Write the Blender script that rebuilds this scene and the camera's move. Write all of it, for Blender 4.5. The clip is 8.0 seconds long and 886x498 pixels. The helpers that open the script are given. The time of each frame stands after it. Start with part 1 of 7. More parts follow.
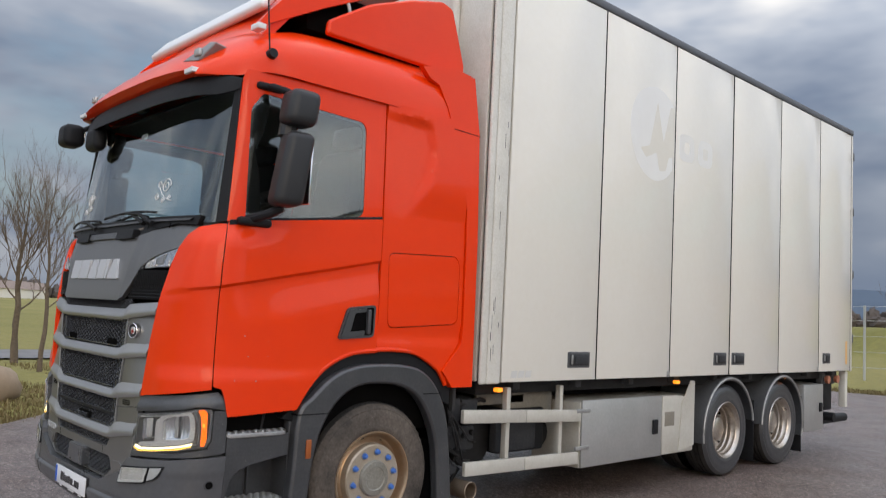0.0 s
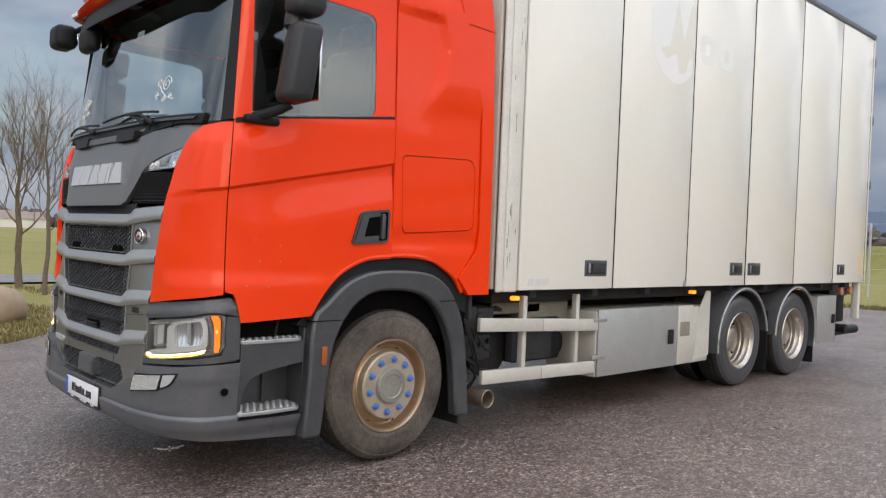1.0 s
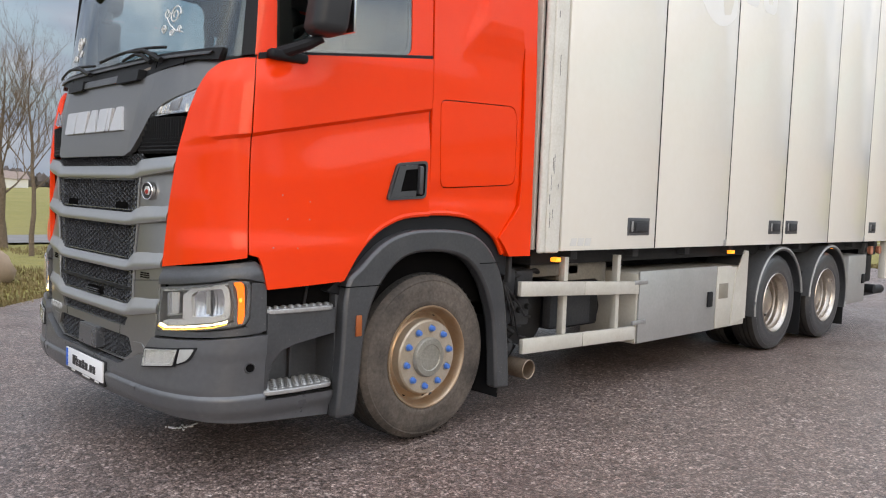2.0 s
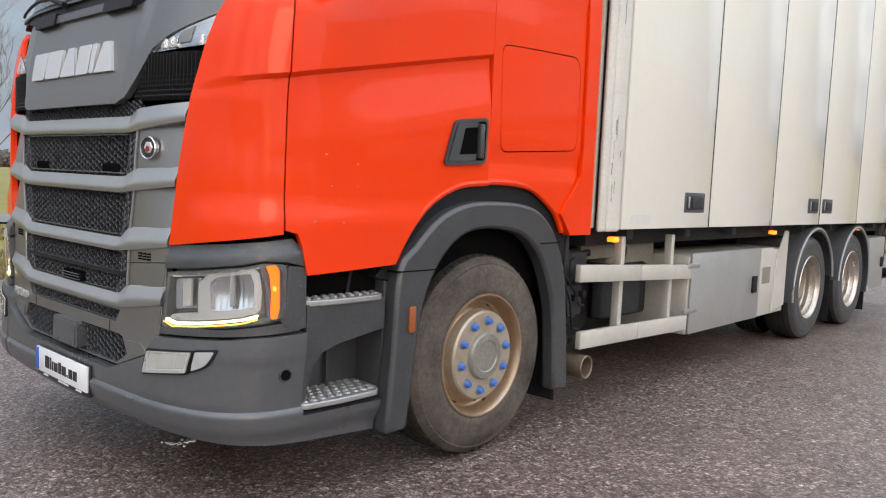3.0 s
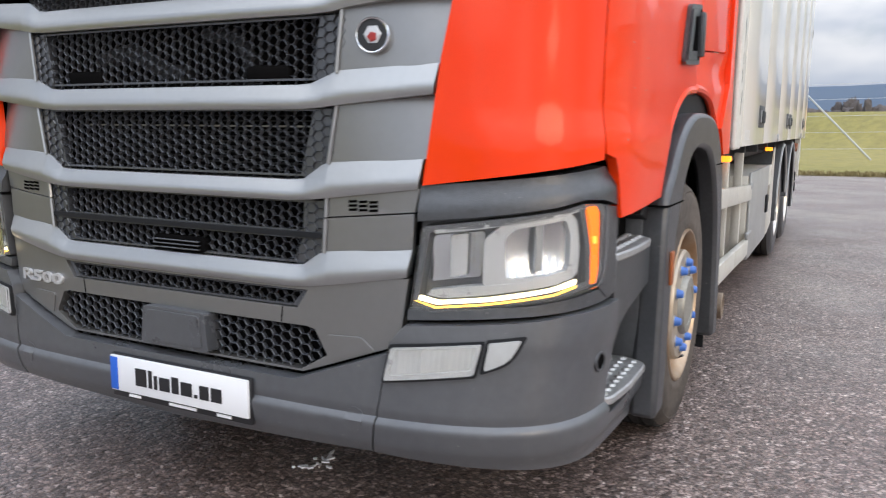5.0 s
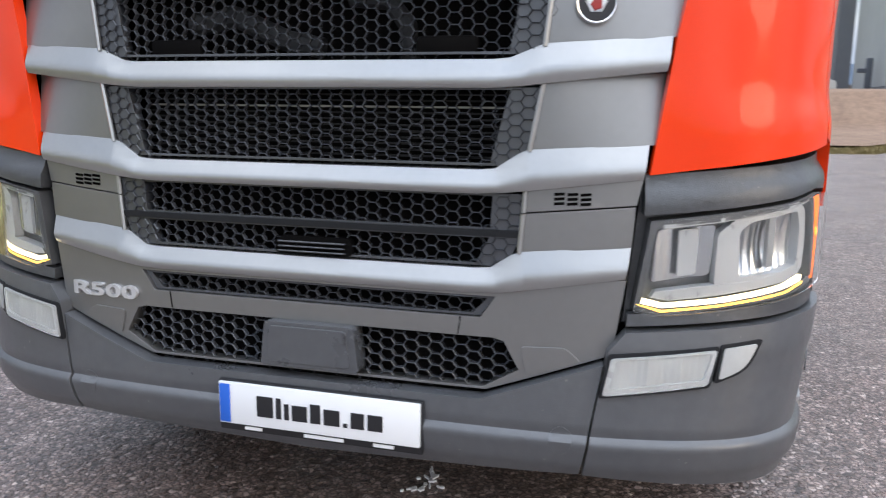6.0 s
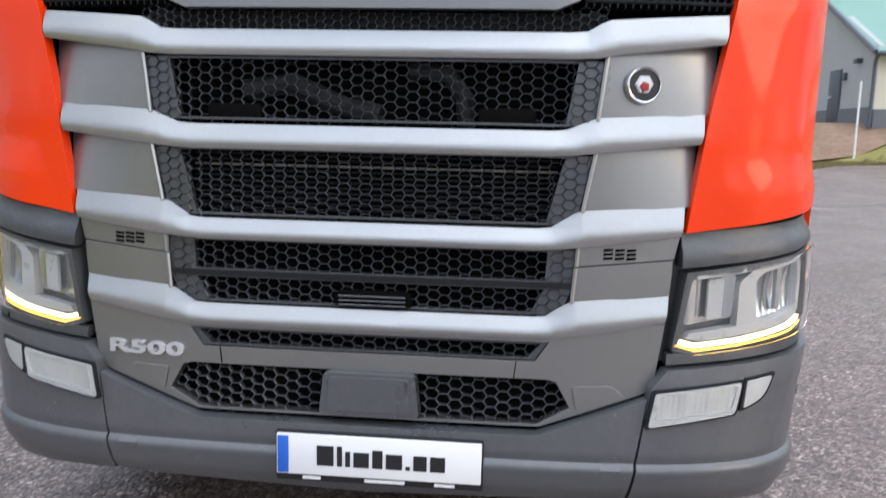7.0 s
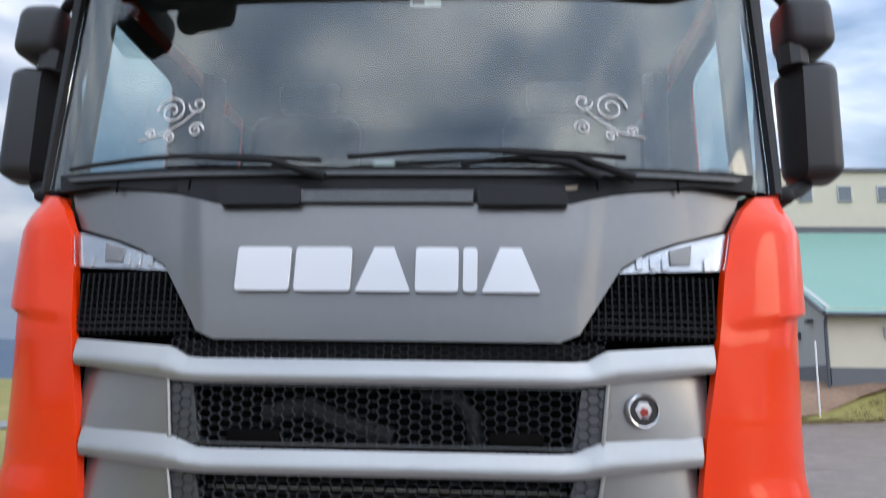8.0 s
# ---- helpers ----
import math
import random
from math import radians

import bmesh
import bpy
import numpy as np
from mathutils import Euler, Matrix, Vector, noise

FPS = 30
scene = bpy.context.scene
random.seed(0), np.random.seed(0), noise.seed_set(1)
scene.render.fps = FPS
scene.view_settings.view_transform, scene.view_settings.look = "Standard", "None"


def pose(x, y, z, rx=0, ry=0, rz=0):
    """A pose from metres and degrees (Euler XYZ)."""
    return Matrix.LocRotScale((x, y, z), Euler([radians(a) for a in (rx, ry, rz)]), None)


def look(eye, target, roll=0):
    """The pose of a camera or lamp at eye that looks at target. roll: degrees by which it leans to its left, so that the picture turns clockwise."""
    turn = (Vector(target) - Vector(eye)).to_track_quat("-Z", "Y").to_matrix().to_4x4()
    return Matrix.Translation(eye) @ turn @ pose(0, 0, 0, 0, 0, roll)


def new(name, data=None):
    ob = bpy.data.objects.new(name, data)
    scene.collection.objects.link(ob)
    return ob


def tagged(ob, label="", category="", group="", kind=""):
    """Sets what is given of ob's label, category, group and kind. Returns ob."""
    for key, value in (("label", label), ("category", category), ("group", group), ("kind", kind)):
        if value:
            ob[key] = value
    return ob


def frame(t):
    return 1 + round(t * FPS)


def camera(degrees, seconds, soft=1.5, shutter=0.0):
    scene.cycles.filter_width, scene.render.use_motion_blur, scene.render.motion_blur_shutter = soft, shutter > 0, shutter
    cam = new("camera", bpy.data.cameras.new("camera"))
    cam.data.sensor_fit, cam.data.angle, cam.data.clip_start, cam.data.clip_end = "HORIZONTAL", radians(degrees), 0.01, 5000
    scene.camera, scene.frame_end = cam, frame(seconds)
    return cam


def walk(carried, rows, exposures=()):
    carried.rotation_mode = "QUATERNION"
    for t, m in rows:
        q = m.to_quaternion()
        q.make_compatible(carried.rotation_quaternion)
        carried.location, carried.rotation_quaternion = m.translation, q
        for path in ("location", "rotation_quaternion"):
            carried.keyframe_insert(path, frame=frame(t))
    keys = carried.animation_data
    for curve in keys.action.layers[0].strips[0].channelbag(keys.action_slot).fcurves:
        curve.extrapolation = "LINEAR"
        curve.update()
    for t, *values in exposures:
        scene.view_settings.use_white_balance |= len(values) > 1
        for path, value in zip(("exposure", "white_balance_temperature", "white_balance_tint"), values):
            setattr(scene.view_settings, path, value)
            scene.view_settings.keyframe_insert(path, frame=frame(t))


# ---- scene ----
cam = camera(59.2, 8.0, soft=1.1, shutter=0.35)
PATH = [
    (0, (-1.821, -5.426, 1.624), (-0.464, -3.965, 1.788), 2.9),
    (0.5, (-1.786, -5.423, 1.556), (-0.417, -3.967, 1.623), 2.7),
    (1, (-1.744, -5.199, 1.479), (-0.378, -3.739, 1.453), 2.3),
    (1.5, (-1.702, -4.933, 1.469), (-0.336, -3.476, 1.368), 2.1),
    (3, (-1.433, -3.639, 1.339), (0.041, -2.297, 1.171), 2.6),
    (3.5, (-1.4, -3.156, 1.295), (0.134, -1.889, 1.096), 2.4),
    (4, (-1.549, -2.736, 1.266), (0.073, -1.591, 1.022), 2.1),
    (4.5, (-1.643, -2.288, 1.206), (0.055, -1.268, 0.93), 1.5),
    (4.7, (-1.653, -2.066, 1.192), (0.077, -1.103, 0.907), 0.9),
    (5.8, (-1.69, -1.073, 1.219), (0.165, -0.417, 0.86), 0.8),
    (6, (-1.733, -0.87, 1.198), (0.158, -0.328, 0.84), 0.6),
    (6.5, (-1.822, -0.584, 1.217), (0.113, -0.219, 0.862), 0.9),
    (7, (-1.978, -0.393, 1.293), (-0.008, -0.209, 1.001), 1.3),
    (7.2, (-2.001, -0.373, 1.323), (-0.015, -0.207, 1.156), 1.5),
    (7.5, (-2.058, -0.329, 1.395), (-0.062, -0.199, 1.399), 1.2),
    (8, (-2.105, -0.279, 1.47), (-0.14, -0.166, 1.828), 0.9),
]
walk(cam, [(t, look(eye, target, roll)) for t, eye, target, roll in PATH],
     exposures=[(0, -0.02, 6800, 10), (0.5, 0.12, 6850, 10), (1.5, 0.34, 6950, 10), (3, 0.44, 6950, 10), (4.5, 0.57, 6800, 10), (6, 0.68, 6500, 10), (6.5, 0.68, 6450, 10), (7, 0.67, 6550, 10), (7.5, 0.42, 6700, 10), (8, 0.37, 6350, 10)])

# ---- daylight: a broken, overcast evening sky with a low soft sun
SUN_FROM = Vector((-0.45, -0.86, 0.30)).normalized()
world = bpy.data.worlds.new("sky")
scene.world = world
world.use_nodes = True
wn, wl = world.node_tree.nodes, world.node_tree.links
wn.clear()
w_out = wn.new("ShaderNodeOutputWorld")
w_bg = wn.new("ShaderNodeBackground")
w_bg.inputs["Strength"].default_value = 0.1
w_sky = wn.new("ShaderNodeTexSky")
w_sky.sky_type = "NISHITA"
w_sky.sun_disc = False
w_sky.sun_elevation = math.asin(SUN_FROM.z)
w_sky.sun_rotation = math.atan2(SUN_FROM.x, SUN_FROM.y)
w_co = wn.new("ShaderNodeTexCoord")
w_map = wn.new("ShaderNodeMapping")
w_map.inputs["Scale"].default_value = (1.0, 1.0, 2.6)
w_map.inputs["Location"].default_value = (0.35, 0.1, 0.2)
w_n1 = wn.new("ShaderNodeTexNoise")
w_n1.inputs["Scale"].default_value = 2.1
w_n1.inputs["Detail"].default_value = 7
w_n1.inputs["Roughness"].default_value = 0.55
w_n1.inputs["Distortion"].default_value = 0.35
w_n2 = wn.new("ShaderNodeTexNoise")
w_n2.inputs["Scale"].default_value = 3.4
w_n2.inputs["Detail"].default_value = 4
w_cov = wn.new("ShaderNodeValToRGB")
w_cov.color_ramp.elements[0].position, w_cov.color_ramp.elements[1].position = 0.30, 0.44
w_tone = wn.new("ShaderNodeValToRGB")
w_tone.color_ramp.elements[0].position, w_tone.color_ramp.elements[0].color = 0.29, (1.9, 2.5, 3.7, 1)
w_tone.color_ramp.elements[1].position, w_tone.color_ramp.elements[1].color = 0.71, (9.6, 9.6, 9.7, 1)
w_mid = w_tone.color_ramp.elements.new(0.5)
w_mid.color = (4.3, 4.9, 6.0, 1)
w_mix = wn.new("ShaderNodeMix")
w_mix.data_type = "RGBA"
wl.new(w_co.outputs["Generated"], w_map.inputs["Vector"])
wl.new(w_map.outputs["Vector"], w_n1.inputs["Vector"])
wl.new(w_map.outputs["Vector"], w_n2.inputs["Vector"])
wl.new(w_n1.outputs["Fac"], w_cov.inputs["Fac"])
wl.new(w_n2.outputs["Fac"], w_tone.inputs["Fac"])
wl.new(w_cov.outputs["Color"], w_mix.inputs["Factor"])
wl.new(w_sky.outputs["Color"], w_mix.inputs["A"])
wl.new(w_tone.outputs["Color"], w_mix.inputs["B"])
# the sky brightens smoothly towards the low sun
w_dot = wn.new("ShaderNodeVectorMath")
w_dot.operation = "DOT_PRODUCT"
w_dot.inputs[1].default_value = Vector((-0.30, -0.86, 0.50)).normalized()
w_rng = wn.new("ShaderNodeMapRange")
w_rng.interpolation_type = "SMOOTHSTEP"
w_rng.inputs["From Min"].default_value, w_rng.inputs["From Max"].default_value = -0.7, 0.9
w_rng.inputs["To Min"].default_value, w_rng.inputs["To Max"].default_value = 0.87, 1.75
w_mul = wn.new("ShaderNodeVectorMath")
w_mul.operation = "SCALE"
wl.new(w_co.outputs["Generated"], w_dot.inputs[0])
wl.new(w_dot.outputs["Value"], w_rng.inputs["Value"])
wl.new(w_mix.outputs["Result"], w_mul.inputs[0])
# and, like any clouded sky, towards the zenith
w_sep = wn.new("ShaderNodeSeparateXYZ")
w_zen = wn.new("ShaderNodeMapRange")
w_zen.inputs["From Min"].default_value, w_zen.inputs["From Max"].default_value = 0.10, 1.0
w_zen.inputs["To Min"].default_value, w_zen.inputs["To Max"].default_value = 0.80, 2.2
w_both = wn.new("ShaderNodeMath")
w_both.operation = "MULTIPLY"
wl.new(w_co.outputs["Generated"], w_sep.inputs["Vector"])
wl.new(w_sep.outputs["Z"], w_zen.inputs["Value"])
wl.new(w_rng.outputs["Result"], w_both.inputs[0])
wl.new(w_zen.outputs["Result"], w_both.inputs[1])
wl.new(w_both.outputs["Value"], w_mul.inputs["Scale"])
# a rain-blue bank of cloud lies low over the fields beyond the truck
w_bdot = wn.new("ShaderNodeVectorMath")
w_bdot.operation = "DOT_PRODUCT"
w_bdot.inputs[1].default_value = Vector((0.80, 0.60, 0.0))
w_bside = wn.new("ShaderNodeMapRange")
w_bside.interpolation_type = "SMOOTHSTEP"
w_bside.inputs["From Min"].default_value, w_bside.inputs["From Max"].default_value = 0.55, 0.95
w_blow = wn.new("ShaderNodeMapRange")
w_blow.interpolation_type = "SMOOTHSTEP"
w_blow.inputs["From Min"].default_value, w_blow.inputs["From Max"].default_value = 0.02, 0.22
w_blow.inputs["To Min"].default_value, w_blow.inputs["To Max"].default_value = 0.85, 0.0
w_bmul = wn.new("ShaderNodeMath")
w_bmul.operation = "MULTIPLY"
w_bank = wn.new("ShaderNodeMix")
w_bank.data_type = "RGBA"
w_bank.inputs["B"].default_value = (1.9, 2.45, 3.5, 1)
wl.new(w_co.outputs["Generated"], w_bdot.inputs[0])
wl.new(w_bdot.outputs["Value"], w_bside.inputs["Value"])
wl.new(w_sep.outputs["Z"], w_blow.inputs["Value"])
wl.new(w_bside.outputs["Result"], w_bmul.inputs[0])
wl.new(w_blow.outputs["Result"], w_bmul.inputs[1])
wl.new(w_bmul.outputs["Value"], w_bank.inputs["Factor"])
wl.new(w_mul.outputs["Vector"], w_bank.inputs["A"])
wl.new(w_bank.outputs["Result"], w_bg.inputs["Color"])
wl.new(w_bg.outputs["Background"], w_out.inputs["Surface"])
sun = new("sun", bpy.data.lights.new("sun", "SUN"))
sun.data.energy, sun.data.angle, sun.data.color = 0.45, radians(24), (1.0, 0.80, 0.56)
sun.matrix_world = look(SUN_FROM * 60, (0, 0, 0))


# ---- materials
def material(name, col, rough=0.5, metal=0.0, col2=None, scale=8.0, mix=0.5, bump=0.0, bscale=200.0, coat=0.0,
             emit=None, power=0.0, fine=0.0, spec=0.5, coat_rough=0.10, rvar=0.1, ior=None, trans=0.0, alpha=1.0, flecks=0.0):
    m = bpy.data.materials.new(name)
    m.use_nodes = True
    n, l = m.node_tree.nodes, m.node_tree.links
    p = n["Principled BSDF"]
    p.inputs["Base Color"].default_value = (*col, 1)
    p.inputs["Roughness"].default_value = rough
    p.inputs["Metallic"].default_value = metal
    p.inputs["Coat Weight"].default_value = coat
    p.inputs["Coat Roughness"].default_value = coat_rough
    p.inputs["Specular IOR Level"].default_value = spec
    p.inputs["Transmission Weight"].default_value = trans
    p.inputs["Alpha"].default_value = alpha
    if ior:
        p.inputs["IOR"].default_value = ior
    if emit:
        p.inputs["Emission Color"].default_value = (*emit, 1)
        p.inputs["Emission Strength"].default_value = power
    co = n.new("ShaderNodeTexCoord")
    if col2:
        big = n.new("ShaderNodeTexNoise")
        big.inputs["Scale"].default_value = scale
        big.inputs["Detail"].default_value = 6
        big.inputs["Roughness"].default_value = 0.65
        l.new(co.outputs["Object"], big.inputs["Vector"])
        ramp = n.new("ShaderNodeValToRGB")
        ramp.color_ramp.elements[0].position, ramp.color_ramp.elements[1].position = 0.5 - 0.5 * mix, 0.5 + 0.5 * mix
        ramp.color_ramp.elements[0].color, ramp.color_ramp.elements[1].color = (*col, 1), (*col2, 1)
        l.new(big.outputs["Fac"], ramp.inputs["Fac"])
        out = ramp.outputs["Color"]
        if fine:
            small = n.new("ShaderNodeTexNoise")
            small.inputs["Scale"].default_value = scale * 14
            small.inputs["Detail"].default_value = 3
            l.new(co.outputs["Object"], small.inputs["Vector"])
            mul = n.new("ShaderNodeMix")
            mul.data_type, mul.blend_type = "RGBA", "OVERLAY"
            mul.inputs["Factor"].default_value = fine
            l.new(out, mul.inputs["A"])
            l.new(small.outputs["Fac"], mul.inputs["B"])
            out = mul.outputs["Result"]
        if flecks:
            # sparse pale specks of dust and grit
            spot = n.new("ShaderNodeTexVoronoi")
            spot.inputs["Scale"].default_value = 38
            l.new(co.outputs["Object"], spot.inputs["Vector"])
            patch = n.new("ShaderNodeTexNoise")
            patch.inputs["Scale"].default_value = 5
            l.new(co.outputs["Object"], patch.inputs["Vector"])
            size = n.new("ShaderNodeMapRange")
            size.inputs["From Min"].default_value, size.inputs["From Max"].default_value = 0.45, 0.75
            size.inputs["To Min"].default_value, size.inputs["To Max"].default_value = 0.0, 0.16
            l.new(patch.outputs["Fac"], size.inputs["Value"])
            near = n.new("ShaderNodeMath")
            near.operation = "LESS_THAN"
            l.new(spot.outputs["Distance"], near.inputs[0])
            l.new(size.outputs["Result"], near.inputs[1])
            amount = n.new("ShaderNodeMath")
            amount.operation = "MULTIPLY"
            amount.inputs[1].default_value = flecks
            l.new(near.outputs["Value"], amount.inputs[0])
            dust = n.new("ShaderNodeMix")
            dust.data_type = "RGBA"
            dust.inputs["B"].default_value = (0.34, 0.32, 0.29, 1)
            l.new(amount.outputs["Value"], dust.inputs["Factor"])
            l.new(out, dust.inputs["A"])
            out = dust.outputs["Result"]
        l.new(out, p.inputs["Base Color"])
        if rvar:
            rr = n.new("ShaderNodeMapRange")
            rr.inputs["To Min"].default_value, rr.inputs["To Max"].default_value = max(rough - rvar, 0.02), min(rough + rvar, 1)
            l.new(big.outputs["Fac"], rr.inputs["Value"])
            l.new(rr.outputs["Result"], p.inputs["Roughness"])
    if bump:
        bn = n.new("ShaderNodeTexNoise")
        bn.inputs["Scale"].default_value = bscale
        bn.inputs["Detail"].default_value = 4
        l.new(co.outputs["Object"], bn.inputs["Vector"])
        b = n.new("ShaderNodeBump")
        b.inputs["Strength"].default_value = bump
        b.inputs["Distance"].default_value = 0.004
        l.new(bn.outputs["Fac"], b.inputs["Height"])
        l.new(b.outputs["Normal"], p.inputs["Normal"])
    return m


M = {}
M["red"] = material("red_paint", (0.88, 0.046, 0.002), 0.40, 0, (0.82, 0.041, 0.002), 3, 0.6, coat=0.48, coat_rough=0.07, spec=0.10, rvar=0.06, bump=0.03, bscale=3.5)
M["grey"] = material("grey_paint", (0.250, 0.248, 0.245), 0.33, 0.76, (0.275, 0.271, 0.264), 3, 0.6, rvar=0.06, fine=0.04)
M["hood"] = material("dark_grey_paint", (0.180, 0.181, 0.182), 0.33, 0.76, (0.202, 0.200, 0.197), 3, 0.6, rvar=0.06, fine=0.04)
M["silver"] = material("silver_paint", (0.395, 0.40, 0.40), 0.31, 0.74, (0.365, 0.368, 0.365), 4, 0.6, rvar=0.05, fine=0.04)
M["bumper"] = material("dark_grey_plastic", (0.060, 0.064, 0.072), 0.30, 0, (0.094, 0.095, 0.097), 2.4, 0.7, bump=0.12, bscale=400, fine=0.2, rvar=0.10, spec=0.85, flecks=0.35)
M["black"] = material("black_plastic", (0.010, 0.011, 0.013), 0.55, 0, (0.017, 0.017, 0.018), 6, 0.6, bump=0.1, bscale=500, fine=0.2, spec=0.2)
M["fender"] = material("worn_black_plastic", (0.028, 0.030, 0.034), 0.34, 0, (0.058, 0.059, 0.061), 5, 0.6, bump=0.2, bscale=350, fine=0.4, spec=0.75, flecks=0.3)
M["mesh"] = material("grille_plastic", (0.044, 0.048, 0.057), 0.24, 0, (0.056, 0.059, 0.066), 6, 0.6, spec=0.85)
# near-black: shade of hollows and holes put into the colour; also dark joints
M["void"] = material("shade_and_joint_black", (0.004, 0.004, 0.0045), 0.8, 0, (0.008, 0.0075, 0.007), 5, 0.7, spec=0.0)
M["rubber"] = material("tyre_rubber", (0.036, 0.032, 0.029), 0.70, 0, (0.150, 0.124, 0.103), 4.2, 0.5, bump=0.5, bscale=160, fine=0.5, spec=0.15, flecks=0.3)
M["tread"] = material("tread_rubber", (0.018, 0.018, 0.018), 0.8, 0, (0.055, 0.050, 0.045), 6, 0.6, bump=0.4, bscale=120, fine=0.4, spec=0.1)
M["rim"] = material("painted_steel_rim", (0.42, 0.33, 0.24), 0.34, 0.65, (0.36, 0.21, 0.10), 6, 0.45, bump=0.05, bscale=200, fine=0.15)
M["flange"] = material("pale_steel_flange", (0.50, 0.44, 0.36), 0.42, 0.45, (0.38, 0.30, 0.21), 7, 0.5, bump=0.05, bscale=150, fine=0.12)
M["rimrear"] = material("aluminium_rim", (0.55, 0.53, 0.50), 0.30, 0.85, (0.40, 0.33, 0.26), 4, 0.5, fine=0.3)
M["hubcap"] = material("dull_hub", (0.36, 0.35, 0.31), 0.45, 0.5, (0.24, 0.22, 0.18), 6, 0.6, fine=0.3)
M["blue"] = material("blue_plastic", (0.04, 0.13, 0.44), 0.45, 0, (0.06, 0.17, 0.52), 8, 0.6)
M["white"] = material("white_panel", (0.83, 0.80, 0.715), 0.34, 0, (0.785, 0.75, 0.665), 1.3, 0.8, fine=0.08, coat=0.8, coat_rough=0.07)
M["post"] = material("white_post", (0.76, 0.74, 0.67), 0.42, 0.0, (0.60, 0.575, 0.51), 5, 0.7, fine=0.3)
M["seal"] = material("rubber_seal", (0.014, 0.014, 0.014), 0.7, spec=0.1)
M["rail"] = material("dark_rail", (0.10, 0.11, 0.125), 0.45, 0.4, (0.14, 0.14, 0.15), 4, 0.6)
M["alu"] = material("brushed_aluminium", (0.50, 0.50, 0.485), 0.42, 0.6, (0.41, 0.405, 0.385), 3, 0.7, fine=0.10, bump=0.03, bscale=120)
M["guard"] = material("anodised_rail", (0.66, 0.635, 0.57), 0.42, 0.25, (0.52, 0.49, 0.42), 4, 0.6, fine=0.12)
M["chassis"] = material("dirty_chassis", (0.012, 0.0125, 0.014), 0.6, 0.1, (0.035, 0.034, 0.033), 7, 0.6, bump=0.4, bscale=60, fine=0.4, spec=0.2)
M["beige"] = material("pale_tank", (0.28, 0.25, 0.20), 0.55, 0, (0.18, 0.16, 0.13), 5, 0.7, fine=0.3)
M["mudguard"] = material("grey_mudguard", (0.065, 0.068, 0.074), 0.5, 0.1, (0.11, 0.11, 0.11), 4, 0.7, fine=0.3, spec=0.3)
M["steel"] = material("step_steel", (0.48, 0.48, 0.47), 0.42, 0.6, (0.30, 0.29, 0.28), 12, 0.7, fine=0.4)
M["exhaust"] = material("rusty_exhaust", (0.32, 0.26, 0.20), 0.5, 0.6, (0.17, 0.11, 0.07), 9, 0.6, fine=0.4)
M["chrome"] = material("chrome", (0.75, 0.75, 0.76), 0.14, 1.0)
M["badge"] = material("satin_badge", (0.62, 0.62, 0.63), 0.30, 0.5)
M["lens"] = material("clear_lens", (1, 1, 1), 0.02, ior=1.18, trans=1.0)
M["hazelens"] = material("hazy_lens", (0.96, 0.965, 0.965), 0.03, ior=1.09, trans=0.985)
M["reflector"] = material("lamp_reflector", (0.52, 0.53, 0.54), 0.22, 1.0)
M["lampwhite"] = material("pale_lamp_bezel", (0.40, 0.41, 0.41), 0.30, 0.25, (0.46, 0.46, 0.455), 20, 0.6)
M["lampgrey"] = material("lamp_housing", (0.20, 0.205, 0.21), 0.4, 0.2, (0.30, 0.30, 0.30), 9, 0.6)
M["lampdark"] = material("dark_lamp_housing", (0.11, 0.115, 0.12), 0.4, 0.2, (0.14, 0.14, 0.14), 9, 0.6)
M["lampbezel"] = material("dark_lamp_bezel", (0.055, 0.058, 0.062), 0.34, 0.1, (0.08, 0.08, 0.082), 9, 0.6)
M["lampframe"] = material("pale_lamp_frame", (0.28, 0.285, 0.285), 0.35, 0.2, (0.23, 0.23, 0.23), 9, 0.6)
M["greykit"] = material("dusty_grey_plastic", (0.026, 0.028, 0.032), 0.6, 0, (0.055, 0.055, 0.056), 6, 0.6, bump=0.3, bscale=80, fine=0.4, spec=0.2)
M["fogglass"] = material("fog_lamp_glass", (0.50, 0.51, 0.50), 0.22, 0.25, (0.40, 0.40, 0.385), 14, 0.6)
M["drl"] = material("daytime_light", (0.9, 0.9, 0.85), 0.3, emit=(1.0, 0.86, 0.52), power=1.9)
M["drl_amber"] = material("amber_guide_light", (0.9, 0.5, 0.1), 0.3, emit=(1.0, 0.55, 0.06), power=1.8)
M["amber"] = material("amber_lens", (0.80, 0.09, 0.0), 0.35, emit=(1.0, 0.17, 0.0), power=1.0, spec=0.1)
M["amberglow"] = material("amber_lamp", (0.9, 0.4, 0.05), 0.3, emit=(1.0, 0.26, 0.015), power=1.5)
M["amberdull"] = material("unlit_amber_reflector", (0.32, 0.085, 0.02), 0.35)
M["tape"] = material("amber_tape", (0.75, 0.42, 0.12), 0.4, 0, (0.80, 0.55, 0.28), 9, 0.6)
M["taillens"] = material("faded_red_lens", (0.42, 0.13, 0.07), 0.3, 0, (0.55, 0.24, 0.15), 20, 0.6)
M["redlamp"] = material("red_lamp", (0.30, 0.02, 0.015), 0.3)
M["plate"] = material("white_plate", (0.80, 0.80, 0.80), 0.35)
M["ink"] = material("black_ink", (0.015, 0.015, 0.017), 0.4)
M["euro"] = material("blue_strip", (0.02, 0.12, 0.55), 0.4)
M["glass"] = material("windscreen_glass", (0.78, 0.89, 0.89), 0.0, ior=1.62, trans=1.0)
M["sideglass"] = material("side_window_glass", (0.60, 0.72, 0.74), 0.0, ior=1.85, trans=1.0)
